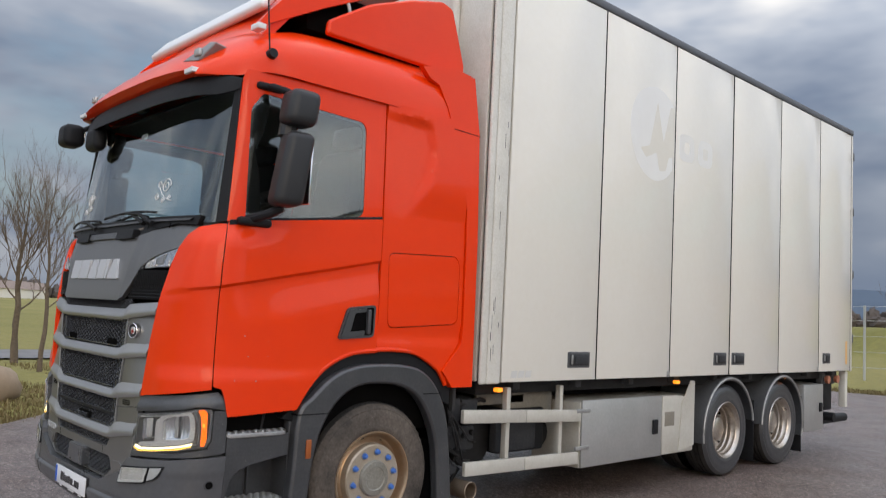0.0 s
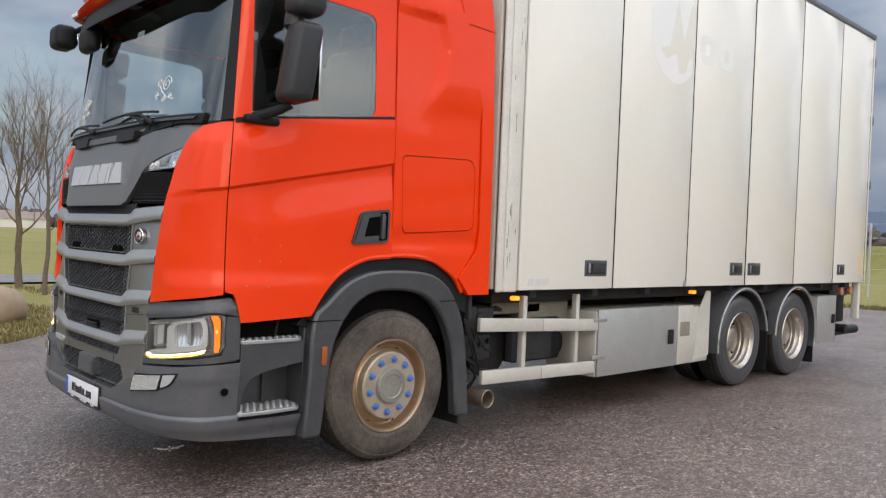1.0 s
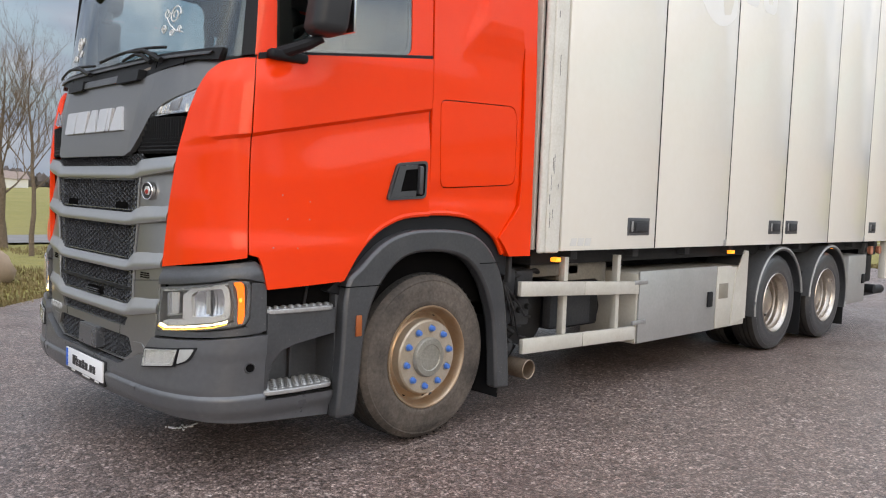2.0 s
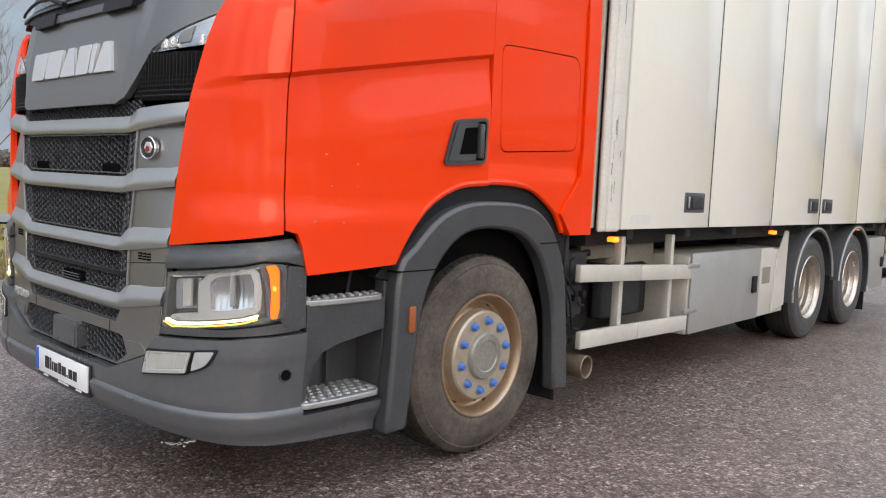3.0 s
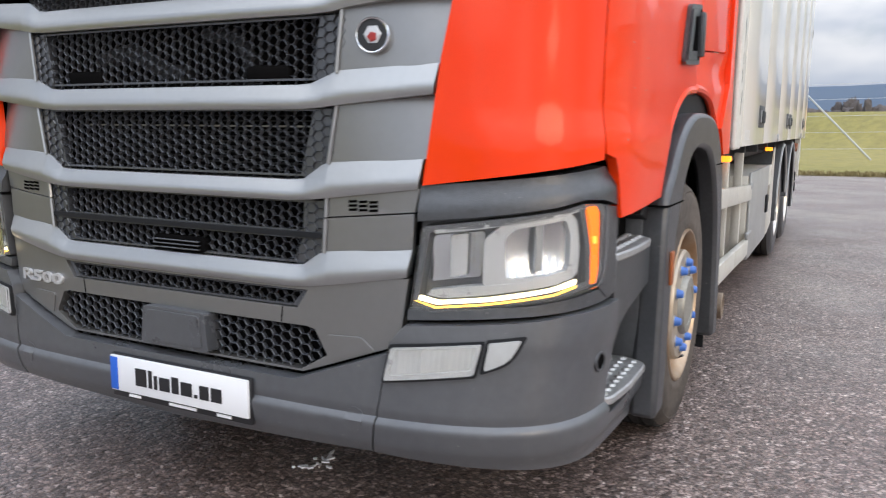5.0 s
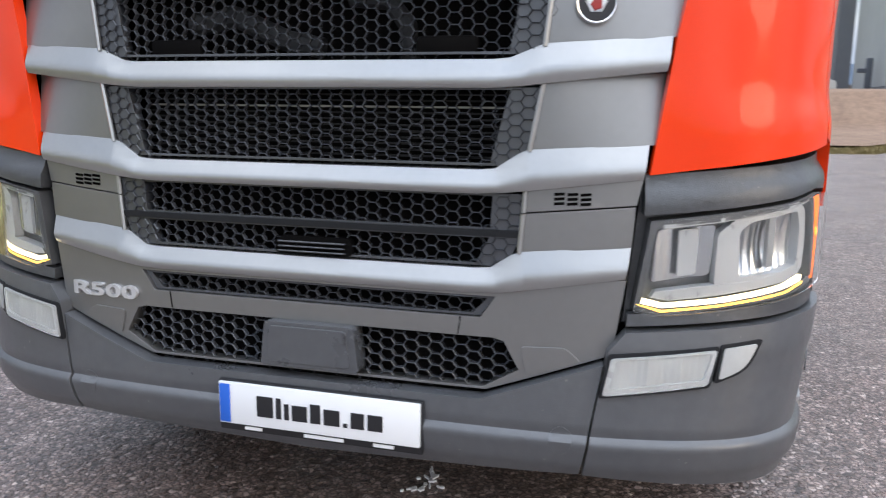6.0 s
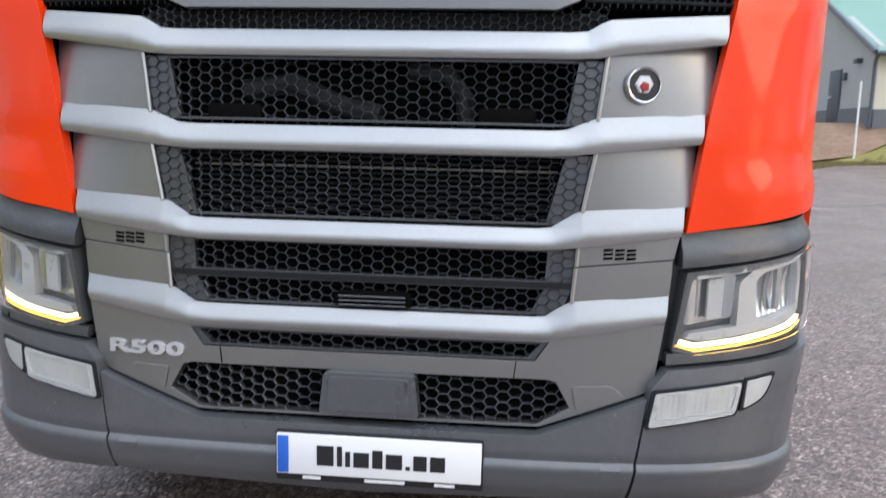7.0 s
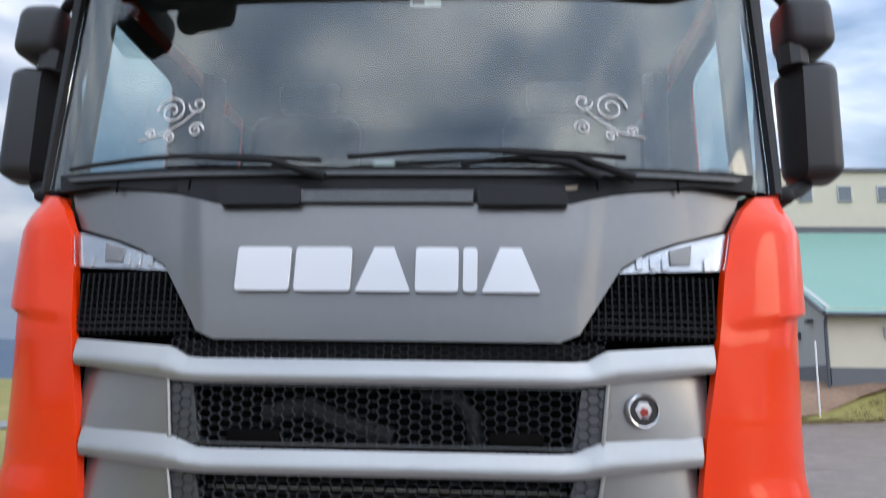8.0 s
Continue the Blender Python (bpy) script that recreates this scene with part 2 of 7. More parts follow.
M["mirrorback"] = material("smooth_black_plastic", (0.022, 0.023, 0.025), 0.42, 0, (0.030, 0.030, 0.031), 5, 0.6, spec=0.35)
M["cabin"] = material("cabin_plastic", (0.045, 0.047, 0.05), 0.65, 0, (0.06, 0.06, 0.06), 6, 0.6, spec=0.2)
M["fabric"] = material("seat_fabric", (0.025, 0.025, 0.028), 0.9, 0, (0.035, 0.034, 0.033), 9, 0.6, bump=0.3, bscale=300, spec=0.1)
M["lining"] = material("cabin_lining", (0.15, 0.145, 0.135), 0.85, 0, (0.12, 0.115, 0.105), 4, 0.6)
M["ghost"] = material("faded_mark", (0.88, 0.875, 0.845), 0.34, 0, (0.84, 0.83, 0.79), 4, 0.6, coat=0.5)
M["ghostgrey"] = material("faded_grey_mark", (0.60, 0.59, 0.56), 0.36, 0, (0.66, 0.645, 0.60), 4, 0.6, coat=0.15)
M["bark"] = material("tree_bark", (0.105, 0.080, 0.060), 0.9, 0, (0.20, 0.155, 0.112), 20, 0.6, bump=0.6, bscale=40, spec=0.1)
M["boulder"] = material("pale_boulder", (0.40, 0.295, 0.20), 0.9, 0, (0.27, 0.205, 0.145), 5, 0.6, bump=0.8, bscale=12)
M["blade"] = material("grass_blades", (0.15, 0.125, 0.05), 0.8, 0, (0.26, 0.20, 0.105), 1.5, 0.5, spec=0.1)
M["galv"] = material("galvanised_post", (0.55, 0.56, 0.56), 0.5, 0.4, (0.45, 0.46, 0.46), 9, 0.6)
M["cream"] = material("cream_cladding", (0.66, 0.62, 0.50), 0.6, 0, (0.60, 0.57, 0.46), 1, 0.7)
M["greywall"] = material("grey_cladding", (0.38, 0.40, 0.40), 0.6, 0, (0.34, 0.36, 0.36), 1, 0.7)
M["greenroof"] = material("green_roof_sheet", (0.13, 0.27, 0.215), 0.5, 0.05, (0.15, 0.30, 0.24), 0.5, 0.7)
M["plinth"] = material("dark_plinth", (0.12, 0.13, 0.15), 0.7, 0, (0.15, 0.16, 0.17), 1, 0.7)
M["darkdoor"] = material("dark_door", (0.08, 0.09, 0.11), 0.5)
M["winglass"] = material("dark_pane", (0.10, 0.13, 0.16), 0.08, spec=0.8)
M["whitewall"] = material("white_house_wall", (0.70, 0.68, 0.63), 0.7, 0, (0.62, 0.6, 0.55), 1, 0.7)
M["roofred"] = material("brown_roof", (0.30, 0.235, 0.20), 0.8, 0, (0.20, 0.15, 0.125), 2, 0.6)
M["wood_far"] = material("far_woods", (0.090, 0.084, 0.085), 0.9, 0, (0.145, 0.118, 0.102), 0.08, 0.5, spec=0.05)
# the blue of distant haze is painted into the hills' base colour
M["hill"] = material("haze_tinted_hill", (0.055, 0.085, 0.130), 0.9, 0, (0.075, 0.105, 0.145), 0.01, 0.6)


def ground_material(name, ground):
    """Soil, grass, gravel and asphalt share this builder; 'ground' picks the recipe."""
    m = bpy.data.materials.new(name)
    m.use_nodes = True
    n, l = m.node_tree.nodes, m.node_tree.links
    p = n["Principled BSDF"]
    co = n.new("ShaderNodeTexCoord")

    def noise_node(scale, detail=5, rough=0.6):
        k = n.new("ShaderNodeTexNoise")
        k.inputs["Scale"].default_value, k.inputs["Detail"].default_value, k.inputs["Roughness"].default_value = scale, detail, rough
        l.new(co.outputs["Object"], k.inputs["Vector"])
        return k.outputs["Fac"]

    def ramp_node(fac, stops):
        k = n.new("ShaderNodeValToRGB")
        k.color_ramp.elements[0].position, k.color_ramp.elements[0].color = stops[0][0], (*stops[0][1], 1)
        k.color_ramp.elements[1].position, k.color_ramp.elements[1].color = stops[-1][0], (*stops[-1][1], 1)
        for at, c in stops[1:-1]:
            k.color_ramp.elements.new(at).color = (*c, 1)
        l.new(fac, k.inputs["Fac"])
        return k.outputs["Color"]

    def mix_node(a, b, fac, how="MIX"):
        k = n.new("ShaderNodeMix")
        k.data_type, k.blend_type = "RGBA", how
        if isinstance(fac, float):
            k.inputs["Factor"].default_value = fac
        else:
            l.new(fac, k.inputs["Factor"])
        l.new(a, k.inputs["A"])
        l.new(b, k.inputs["B"])
        return k.outputs["Result"]

    if ground == "asphalt":
        p.inputs["Specular IOR Level"].default_value = 0.55
        # stones of uneven shape: the cells are bent by a noise before they are cut
        bend = n.new("ShaderNodeTexNoise")
        bend.inputs["Scale"].default_value, bend.inputs["Detail"].default_value = 45, 3
        l.new(co.outputs["Object"], bend.inputs["Vector"])
        off = n.new("ShaderNodeVectorMath")
        off.operation = "MULTIPLY_ADD"
        off.inputs[1].default_value = (0.030, 0.030, 0.0)
        l.new(bend.outputs["Color"], off.inputs[0])
        l.new(co.outputs["Object"], off.inputs[2])
        chips = n.new("ShaderNodeTexVoronoi")
        chips.inputs["Scale"].default_value = 54
        l.new(off.outputs["Vector"], chips.inputs["Vector"])
        sep = n.new("ShaderNodeSeparateColor")
        l.new(chips.outputs["Color"], sep.inputs["Color"])
        stone = ramp_node(sep.outputs["Red"], [(0.0, (0.135, 0.102, 0.088)), (0.45, (0.278, 0.211, 0.185)), (0.85, (0.388, 0.306, 0.274)), (1.0, (0.58, 0.492, 0.448))])
        gaps = n.new("ShaderNodeTexVoronoi")
        gaps.feature = "DISTANCE_TO_EDGE"
        gaps.inputs["Scale"].default_value = 54
        l.new(off.outputs["Vector"], gaps.inputs["Vector"])
        tar = ramp_node(gaps.outputs["Distance"], [(0.0, (0.10, 0.08, 0.07)), (0.22, (1.0, 1.0, 1.0))])
        stone = mix_node(stone, tar, 0.90, "MULTIPLY")
        grit = ramp_node(noise_node(320, 3), [(0.3, (0.35, 0.35, 0.35)), (0.7, (0.66, 0.65, 0.65))])
        stone = mix_node(stone, grit, 0.22, "OVERLAY")
        clump = ramp_node(noise_node(17, 4, 0.7), [(0.36, (0.30, 0.29, 0.29)), (0.62, (0.64, 0.63, 0.62))])
        stone = mix_node(stone, clump, 0.75, "OVERLAY")
        blotch = ramp_node(noise_node(1.6, 8, 0.72), [(0.35, (0.33, 0.32, 0.32)), (0.65, (0.64, 0.62, 0.60))])
        stone = mix_node(stone, blotch, 0.5, "OVERLAY")
        # open pits where stones have come out
        pits = ramp_node(noise_node(42, 2, 0.6), [(0.33, (0.10, 0.09, 0.09)), (0.41, (1.0, 1.0, 1.0)), (0.66, (1.0, 1.0, 1.0)), (0.76, (1.4, 1.37, 1.35))])
        l.new(mix_node(stone, pits, 0.9, "MULTIPLY"), p.inputs["Base Color"])
        damp = n.new("ShaderNodeMapRange")
        damp.inputs["From Min"].default_value, damp.inputs["From Max"].default_value = 0.35, 0.65
        damp.inputs["To Min"].default_value, damp.inputs["To Max"].default_value = 0.28, 0.52
        l.new(noise_node(0.7, 5), damp.inputs["Value"])
        l.new(damp.outputs["Result"], p.inputs["Roughness"])
        b = n.new("ShaderNodeBump")
        b.inputs["Strength"].default_value, b.inputs["Distance"].default_value = 0.8, 0.012
        inv = n.new("ShaderNodeMath")
        inv.operation = "SUBTRACT"
        inv.inputs[0].default_value = 1.0
        l.new(chips.outputs["Distance"], inv.inputs[1])
        hgt = n.new("ShaderNodeMath")
        hgt.operation = "MULTIPLY"
        l.new(inv.outputs["Value"], hgt.inputs[0])
        l.new(sep.outputs["Green"], hgt.inputs[1])
        l.new(hgt.outputs["Value"], b.inputs["Height"])
        l.new(b.outputs["Normal"], p.inputs["Normal"])
    elif ground == "grass":
        a = ramp_node(noise_node(0.05, 5), [(0.35, (0.19, 0.178, 0.042)), (0.65, (0.275, 0.235, 0.080))])
        c = ramp_node(noise_node(2.5, 6, 0.7), [(0.3, (0.30, 0.30, 0.28)), (0.72, (0.70, 0.66, 0.55))])
        l.new(mix_node(a, c, 0.55, "OVERLAY"), p.inputs["Base Color"])
        p.inputs["Roughness"].default_value = 0.9
        b = n.new("ShaderNodeBump")
        b.inputs["Strength"].default_value, b.inputs["Distance"].default_value = 0.8, 0.06
        l.new(noise_node(9, 6, 0.75), b.inputs["Height"])
        l.new(b.outputs["Normal"], p.inputs["Normal"])
    elif ground == "soil":
        a = ramp_node(noise_node(0.5, 6, 0.7), [(0.3, (0.19, 0.115, 0.075)), (0.7, (0.28, 0.185, 0.125))])
        c = ramp_node(noise_node(4, 5), [(0.3, (0.35, 0.35, 0.35)), (0.7, (0.62, 0.62, 0.60))])
        l.new(mix_node(a, c, 0.5, "OVERLAY"), p.inputs["Base Color"])
        p.inputs["Roughness"].default_value = 0.95
    else:
        a = ramp_node(noise_node(1.2, 6, 0.7), [(0.3, (0.15, 0.14, 0.14)), (0.7, (0.23, 0.22, 0.215))])
        l.new(a, p.inputs["Base Color"])
        p.inputs["Roughness"].default_value = 0.85
    return m


M["asphalt"] = ground_material("coarse_asphalt", "asphalt")
M["grass"] = ground_material("winter_grass", "grass")
M["soil"] = ground_material("bare_soil", "soil")
M["gravel"] = ground_material("grey_track", "gravel")


# ---- building helpers
def finish(bm, name, mats, smooth=True, angle=32.0):
    bmesh.ops.recalc_face_normals(bm, faces=bm.faces)
    me = bpy.data.meshes.new(name)
    bm.to_mesh(me)
    bm.free()
    for k in (mats if isinstance(mats, (list, tuple)) else [mats]):
        me.materials.append(M[k])
    if smooth:
        me.shade_smooth()
        me.set_sharp_from_angle(angle=radians(angle))
    return me


def part(name, bm, mat, parent, label="", smooth=True, bevel=0.0, angle=32.0):
    """ONE mesh object under a thing or under a part."""
    ob = new(name, finish(bm, name, mat, smooth, angle))
    ob.parent = parent
    if bevel:
        k = ob.modifiers.new("bevel", "BEVEL")
        k.width, k.segments, k.limit_method, k.angle_limit = bevel, 2, "ANGLE", radians(50)
    if label:
        tagged(ob, label)
    return ob


def thing(name, label, category, place=(0, 0, 0), group="", kind="", turn=0.0):
    ob = new(name)
    ob.empty_display_size = 0.1
    ob.matrix_world = pose(*place, 0, 0, turn)
    return tagged(ob, label, category, group, kind)


def box_into(bm, lo, hi, bevel=0.0, segs=2, m=None):
    got = bmesh.ops.create_cube(bm, size=1.0)["verts"]
    lo, hi = Vector(lo), Vector(hi)
    for v in got:
        v.co = Vector([(lo[i] + hi[i]) / 2 + v.co[i] * (hi[i] - lo[i]) for i in range(3)])
    if bevel:
        edges = list({e for v in got for e in v.link_edges})
        out = bmesh.ops.bevel(bm, geom=edges, offset=bevel, segments=segs, affect="EDGES", profile=0.5)
        got = list({v for f in out["faces"] for v in f.verts} | {v for v in got if v.is_valid})
    if m is not None:
        bmesh.ops.transform(bm, matrix=m, verts=got)
    return got


def box_bm(lo, hi, bevel=0.0, segs=2, m=None):
    bm = bmesh.new()
    box_into(bm, lo, hi, bevel, segs, m)
    return bm


def tube_into(bm, pts, radius, sides=10, cap=True):
    """A round bar along points; radius: one number or one a point."""
    pts = [Vector(p) for p in pts]
    rings = []
    up = Vector((0.013, 0.021, 1))
    for i, p in enumerate(pts):
        d = (pts[min(i + 1, len(pts) - 1)] - pts[max(i - 1, 0)]).normalized()
        a = d.cross(up)
        if a.length < 0.05:
            a = d.cross(Vector((1, 0.02, 0)))
        a.normalize()
        b = d.cross(a)
        r = radius[i] if isinstance(radius, (list, tuple)) else radius
        rings.append([bm.verts.new(p + (a * math.cos(6.28318 * k / sides) + b * math.sin(6.28318 * k / sides)) * r) for k in range(sides)])
    for r0, r1 in zip(rings, rings[1:]):
        for k in range(sides):
            bm.faces.new((r0[k], r0[(k + 1) % sides], r1[(k + 1) % sides], r1[k]))
    if cap:
        bm.faces.new(rings[0][::-1])
        bm.faces.new(rings[-1])


def tube_bm(pts, radius, sides=10):
    bm = bmesh.new()
    tube_into(bm, pts, radius, sides)
    return bm


def lathe_bm(profile, centre, sides=48, closed=False):
    """Turned about an axis along y through centre. profile: (radius, y)."""
    bm = bmesh.new()
    cx, cy, cz = centre
    rings = []
    for r, y in profile:
        if r < 1e-5:
            rings.append([bm.verts.new((cx, cy + y, cz))])
        else:
            rings.append([bm.verts.new((cx + r * math.cos(6.283185 * k / sides), cy + y, cz + r * math.sin(6.283185 * k / sides))) for k in range(sides)])
    pairs = list(zip(rings, rings[1:])) + ([(rings[-1], rings[0])] if closed else [])
    for r0, r1 in pairs:
        for k in range(sides):
            k2 = (k + 1) % sides
            if len(r0) == 1 and len(r1) == 1:
                continue
            if len(r0) == 1:
                bm.faces.new((r0[0], r1[k], r1[k2]))
            elif len(r1) == 1:
                bm.faces.new((r0[k], r1[0], r0[k2]))
            else:
                bm.faces.new((r0[k], r1[k], r1[k2], r0[k2]))
    return bm


def rounded(pts, r, n=4):
    """The polygon with its corners rounded; r: one radius, or one for each corner."""
    out = []
    k = len(pts)
    for i, p in enumerate(pts):
        p, a, b = Vector(p), Vector(pts[i - 1]), Vector(pts[(i + 1) % k])
        ri = r[i] if isinstance(r, (list, tuple)) else r
        ri = min(ri, (a - p).length * 0.45, (b - p).length * 0.45)
        if ri < 1e-4:
            out.append(tuple(p))
            continue
        s, e = p + (a - p).normalized() * ri, p + (b - p).normalized() * ri
        for j in range(n + 1):
            t = j / n
            out.append(tuple(s * (1 - t) ** 2 + p * 2 * t * (1 - t) + e * t * t))
    return out


def flowing(pts, n=4):
    """The open line through the points, bent smoothly."""
    out = []
    for i in range(len(pts) - 1):
        p0, p1, p2, p3 = (Vector(pts[max(i - 1, 0)]), Vector(pts[i]), Vector(pts[i + 1]), Vector(pts[min(i + 2, len(pts) - 1)]))
        for k in range(n):
            t = k / n
            out.append(tuple(0.5 * (2 * p1 + (p2 - p0) * t + (2 * p0 - 5 * p1 + 4 * p2 - p3) * t * t + (3 * p1 - p0 - 3 * p2 + p3) * t ** 3)))
    return out + [tuple(pts[-1])]


def sstep(a, b, x):
    t = min(max((x - a) / (b - a), 0.0), 1.0)
    return t * t * (3 - 2 * t)


def lerp_table(rows, z):
    for (z0, v0), (z1, v1) in zip(rows, rows[1:]):
        if z <= z1:
            t = min(max((z - z0) / (z1 - z0), 0.0), 1.0)
            return v0 + (v1 - v0) * t
    return rows[-1][1]


class Chart:
    """The bent skin of the cab: (u, z) to a place. u runs round the plan from the middle of the front; u > 0 is the driver's side."""

    def __init__(self, depth, half, power, front, width, fade):
        self.fade = fade
        self.a, self.b, self.front, self.width = depth, half, front, width
        self.tab = []
        s, last = 0.0, None
        for i in range(401):
            th = math.pi / 2 * i / 400
            x = depth * (1 - max(math.cos(th), 0.0) ** (2 / power))
            y = half * max(math.sin(th), 0.0) ** (2 / power)
            if last:
                s += math.hypot(x - last[0], y - last[1])
            last = (x, y)
            self.tab.append((s, x, y))
        self.end = s
        self.us = np.array([q[0] for q in self.tab])
        self.xs = np.array([q[1] for q in self.tab])
        self.ys = np.array([q[2] for q in self.tab])

    def uy(self, y):
        return math.copysign(float(np.interp(abs(y), self.ys, self.us)), -y)

    def ux(self, x):
        if x >= self.a:
            return self.end + x - self.a
        return float(np.interp(x, self.xs, self.us))

    def raw(self, u, z):
        au = abs(u)
        if au < self.end:
            x, y = float(np.interp(au, self.us, self.xs)), float(np.interp(au, self.us, self.ys))
        else:
            x, y = self.a + au - self.end, self.b
        near, far = self.fade
        x += lerp_table(self.front, z) * min(1.0, max(0.0, (far - x) / (far - near)))
        y *= lerp_table(self.width, z) / self.b
        return Vector((x, -y if u > 0 else y, z))

    def at(self, u, z, d=0.0):
        e = 0.004
        p = self.raw(u, z)
        t = self.raw(u + e, z) - self.raw(u - e, z)
        nrm = Vector((t.y, -t.x, 0)).normalized()
        if nrm.x * 1.0 + abs(p.y) * 0 > 0.02 or (abs(nrm.x) <= 0.02 and nrm.y * p.y < 0):
            nrm = -nrm
        return p + nrm * d


UP = Chart(0.74, 1.24, 4.0, [(0.5, 0.045), (1.4, 0.047), (1.62, 0.05), (1.85, 0.085), (2.08, 0.14), (2.95, 0.30), (3.1, 0.36), (3.4, 0.6)],
           [(0.5, 1.24), (2.15, 1.24), (2.95, 1.215), (3.4, 1.205)], (0.05, 0.42))
LOW = Chart(0.62, 1.25, 4.0, [(0.2, 0.04), (0.33, 0.022), (0.46, 0.0), (0.62, 0.012), (0.75, 0.03)], [(0.2, 1.195), (0.4, 1.222), (0.6, 1.242), (0.72, 1.25)], (0.10, 0.46))


def skin_bm(poly, chart, d=0.0, th=0.02, step=0.06, zstep=None, shear=0.0, z0=0.0, u0=0.0, disp=None, holes=(), mirror=False):
    """A panel of the skin: a flat outline in (u, z), bent onto the chart and given its thickness."""
    bm = bmesh.new()
    edges = []
    for loop in (poly, *holes):
        vs = [bm.verts.new((-u if mirror else u, 0, z)) for u, z in loop]
        edges += [bm.edges.new((vs[i], vs[(i + 1) % len(vs)])) for i in range(len(vs))]
    bmesh.ops.triangle_fill(bm, use_beauty=True, use_dissolve=False, edges=edges, normal=(0, -1, 0))
    lo = [min(v.co[i] for v in bm.verts) for i in range(3)]
    hi = [max(v.co[i] for v in bm.verts) for i in range(3)]
    if shear:
        k = -60
        while z0 + k * zstep < hi[2] + 1.0:
            bmesh.ops.bisect_plane(bm, geom=bm.verts[:] + bm.edges[:] + bm.faces[:], plane_co=(-u0 if mirror else u0, 0, z0 + k * zstep), plane_no=(shear if mirror else -shear, 0, 1))
            k += 1
    for axis, st in ((0, step), (2, zstep or step)):
        if axis == 2 and shear:
            continue
        k = math.ceil(lo[axis] / st + 0.02)
        while k * st < hi[axis] - 0.02 * st:
            co, no = [0, 0, 0], [0, 0, 0]
            co[axis], no[axis] = k * st, 1
            if axis == 2 or abs(k * st) < chart.end + 0.08 or disp:
                bmesh.ops.bisect_plane(bm, geom=bm.verts[:] + bm.edges[:] + bm.faces[:], plane_co=co, plane_no=no)
            k += 1
    bmesh.ops.remove_doubles(bm, verts=bm.verts, dist=0.0004)
    flat = {v: (v.co.x, v.co.z) for v in bm.verts}
    rim = [e for e in bm.edges if e.is_boundary]
    inner = {}
    for v, (u, z) in flat.items():
        q = d + (disp(abs(u), z) if disp else 0.0)
        v.co = chart.at(u, z, q)
        inner[v] = bm.verts.new(chart.at(u, z, q - th))
    for f in [f for f in bm.faces]:
        bm.faces.new([inner[v] for v in reversed(f.verts)])
    for e in rim:
        a, b = e.verts
        bm.faces.new((a, b, inner[b], inner[a]))
    return bm


def skin(name, poly, chart, mat, parent, label="", bevel=0.004, **how):
    return part(name, skin_bm(poly, chart, **how), mat, parent, label, bevel=bevel)


def inside(p, poly):
    x, y = p
    hit = False
    for i in range(len(poly)):
        (x0, y0), (x1, y1) = poly[i - 1], poly[i]
        if (y0 > y) != (y1 > y) and x < (x1 - x0) * (y - y0) / (y1 - y0) + x0:
            hit = not hit
    return hit


def hex_bm(poly, chart, r=0.0195, wall=0.0019, d=-0.02, depth=0.010, flat=0.80):
    """A net of hexagons within an outline in (u, z)."""
    bm = bmesh.new()
    us, zs = [p[0] for p in poly], [p[1] for p in poly]
    dz, du = r * math.sqrt(3) * flat, r * 1.5
    i = 0
    u = min(us)
    while u <= max(us) + r:
        z = min(zs) + (dz / 2 if i % 2 else 0)
        while z <= max(zs) + r:
            if inside((u, z), poly):
                o, q, back = [], [], []
                for k in range(6):
                    c, s = math.cos(math.pi / 3 * k), math.sin(math.pi / 3 * k)
                    o.append(bm.verts.new(chart.at(u + r * c, z + r * s * flat, d)))
                    q.append(bm.verts.new(chart.at(u + (r - wall) * c, z + (r - wall) * s * flat, d + 0.002)))
                    back.append(bm.verts.new(chart.at(u + (r - wall) * c, z + (r - wall) * s * flat, d - depth)))
                for k in range(6):
                    j = (k + 1) % 6
                    bm.faces.new((o[k], o[j], q[j], q[k]))
                    bm.faces.new((q[k], q[j], back[j], back[k]))
            z += dz
        u += du
        i += 1
    return bm


def flat_bm(poly, plane="xz", at=0.0, th=0.01, holes=()):
    """A flat plate with an outline in two axes, th thick towards plus."""
    bm = bmesh.new()
    edges = []

    def put(a, b):
        return {"xz": (a, at, b), "yz": (at, a, b), "xy": (a, b, at)}[plane]
    for loop in (poly, *holes):
        vs = [bm.verts.new(put(a, b)) for a, b in loop]
        edges += [bm.edges.new((vs[i], vs[(i + 1) % len(vs)])) for i in range(len(vs))]
    bmesh.ops.triangle_fill(bm, use_beauty=True, use_dissolve=True, edges=edges, normal={"xz": (0, -1, 0), "yz": (-1, 0, 0), "xy": (0, 0, 1)}[plane])
    out = bmesh.ops.extrude_face_region(bm, geom=bm.faces[:])["geom"]
    bmesh.ops.translate(bm, verts=[v for v in out if isinstance(v, bmesh.types.BMVert)], vec={"xz": (0, th, 0), "yz": (th, 0, 0), "xy": (0, 0, th)}[plane])
    return bm


# ---- ground and distance
def height(x, y):
    s = 0.8 * x - 0.6 * max(y, -6.0) + 0.1 * max(-6.0 - y, 0.0)
    return 0.6 * sstep(17, 32, s) + 1.5 * sstep(28.8, 31.6, s) + 0.02 * min(max(0.0, s - 40), 500) * 0.6


def sheet_bm(xs, ys, lift=0.0, keep=None):
    bm = bmesh.new()
    grid = [[bm.verts.new((x, y, height(x, y) + lift)) for y in ys] for x in xs]
    for i in range(len(xs) - 1):
        for j in range(len(ys) - 1):
            bm.faces.new((grid[i][j], grid[i + 1][j], grid[i + 1][j + 1], grid[i][j + 1]))
    return bm


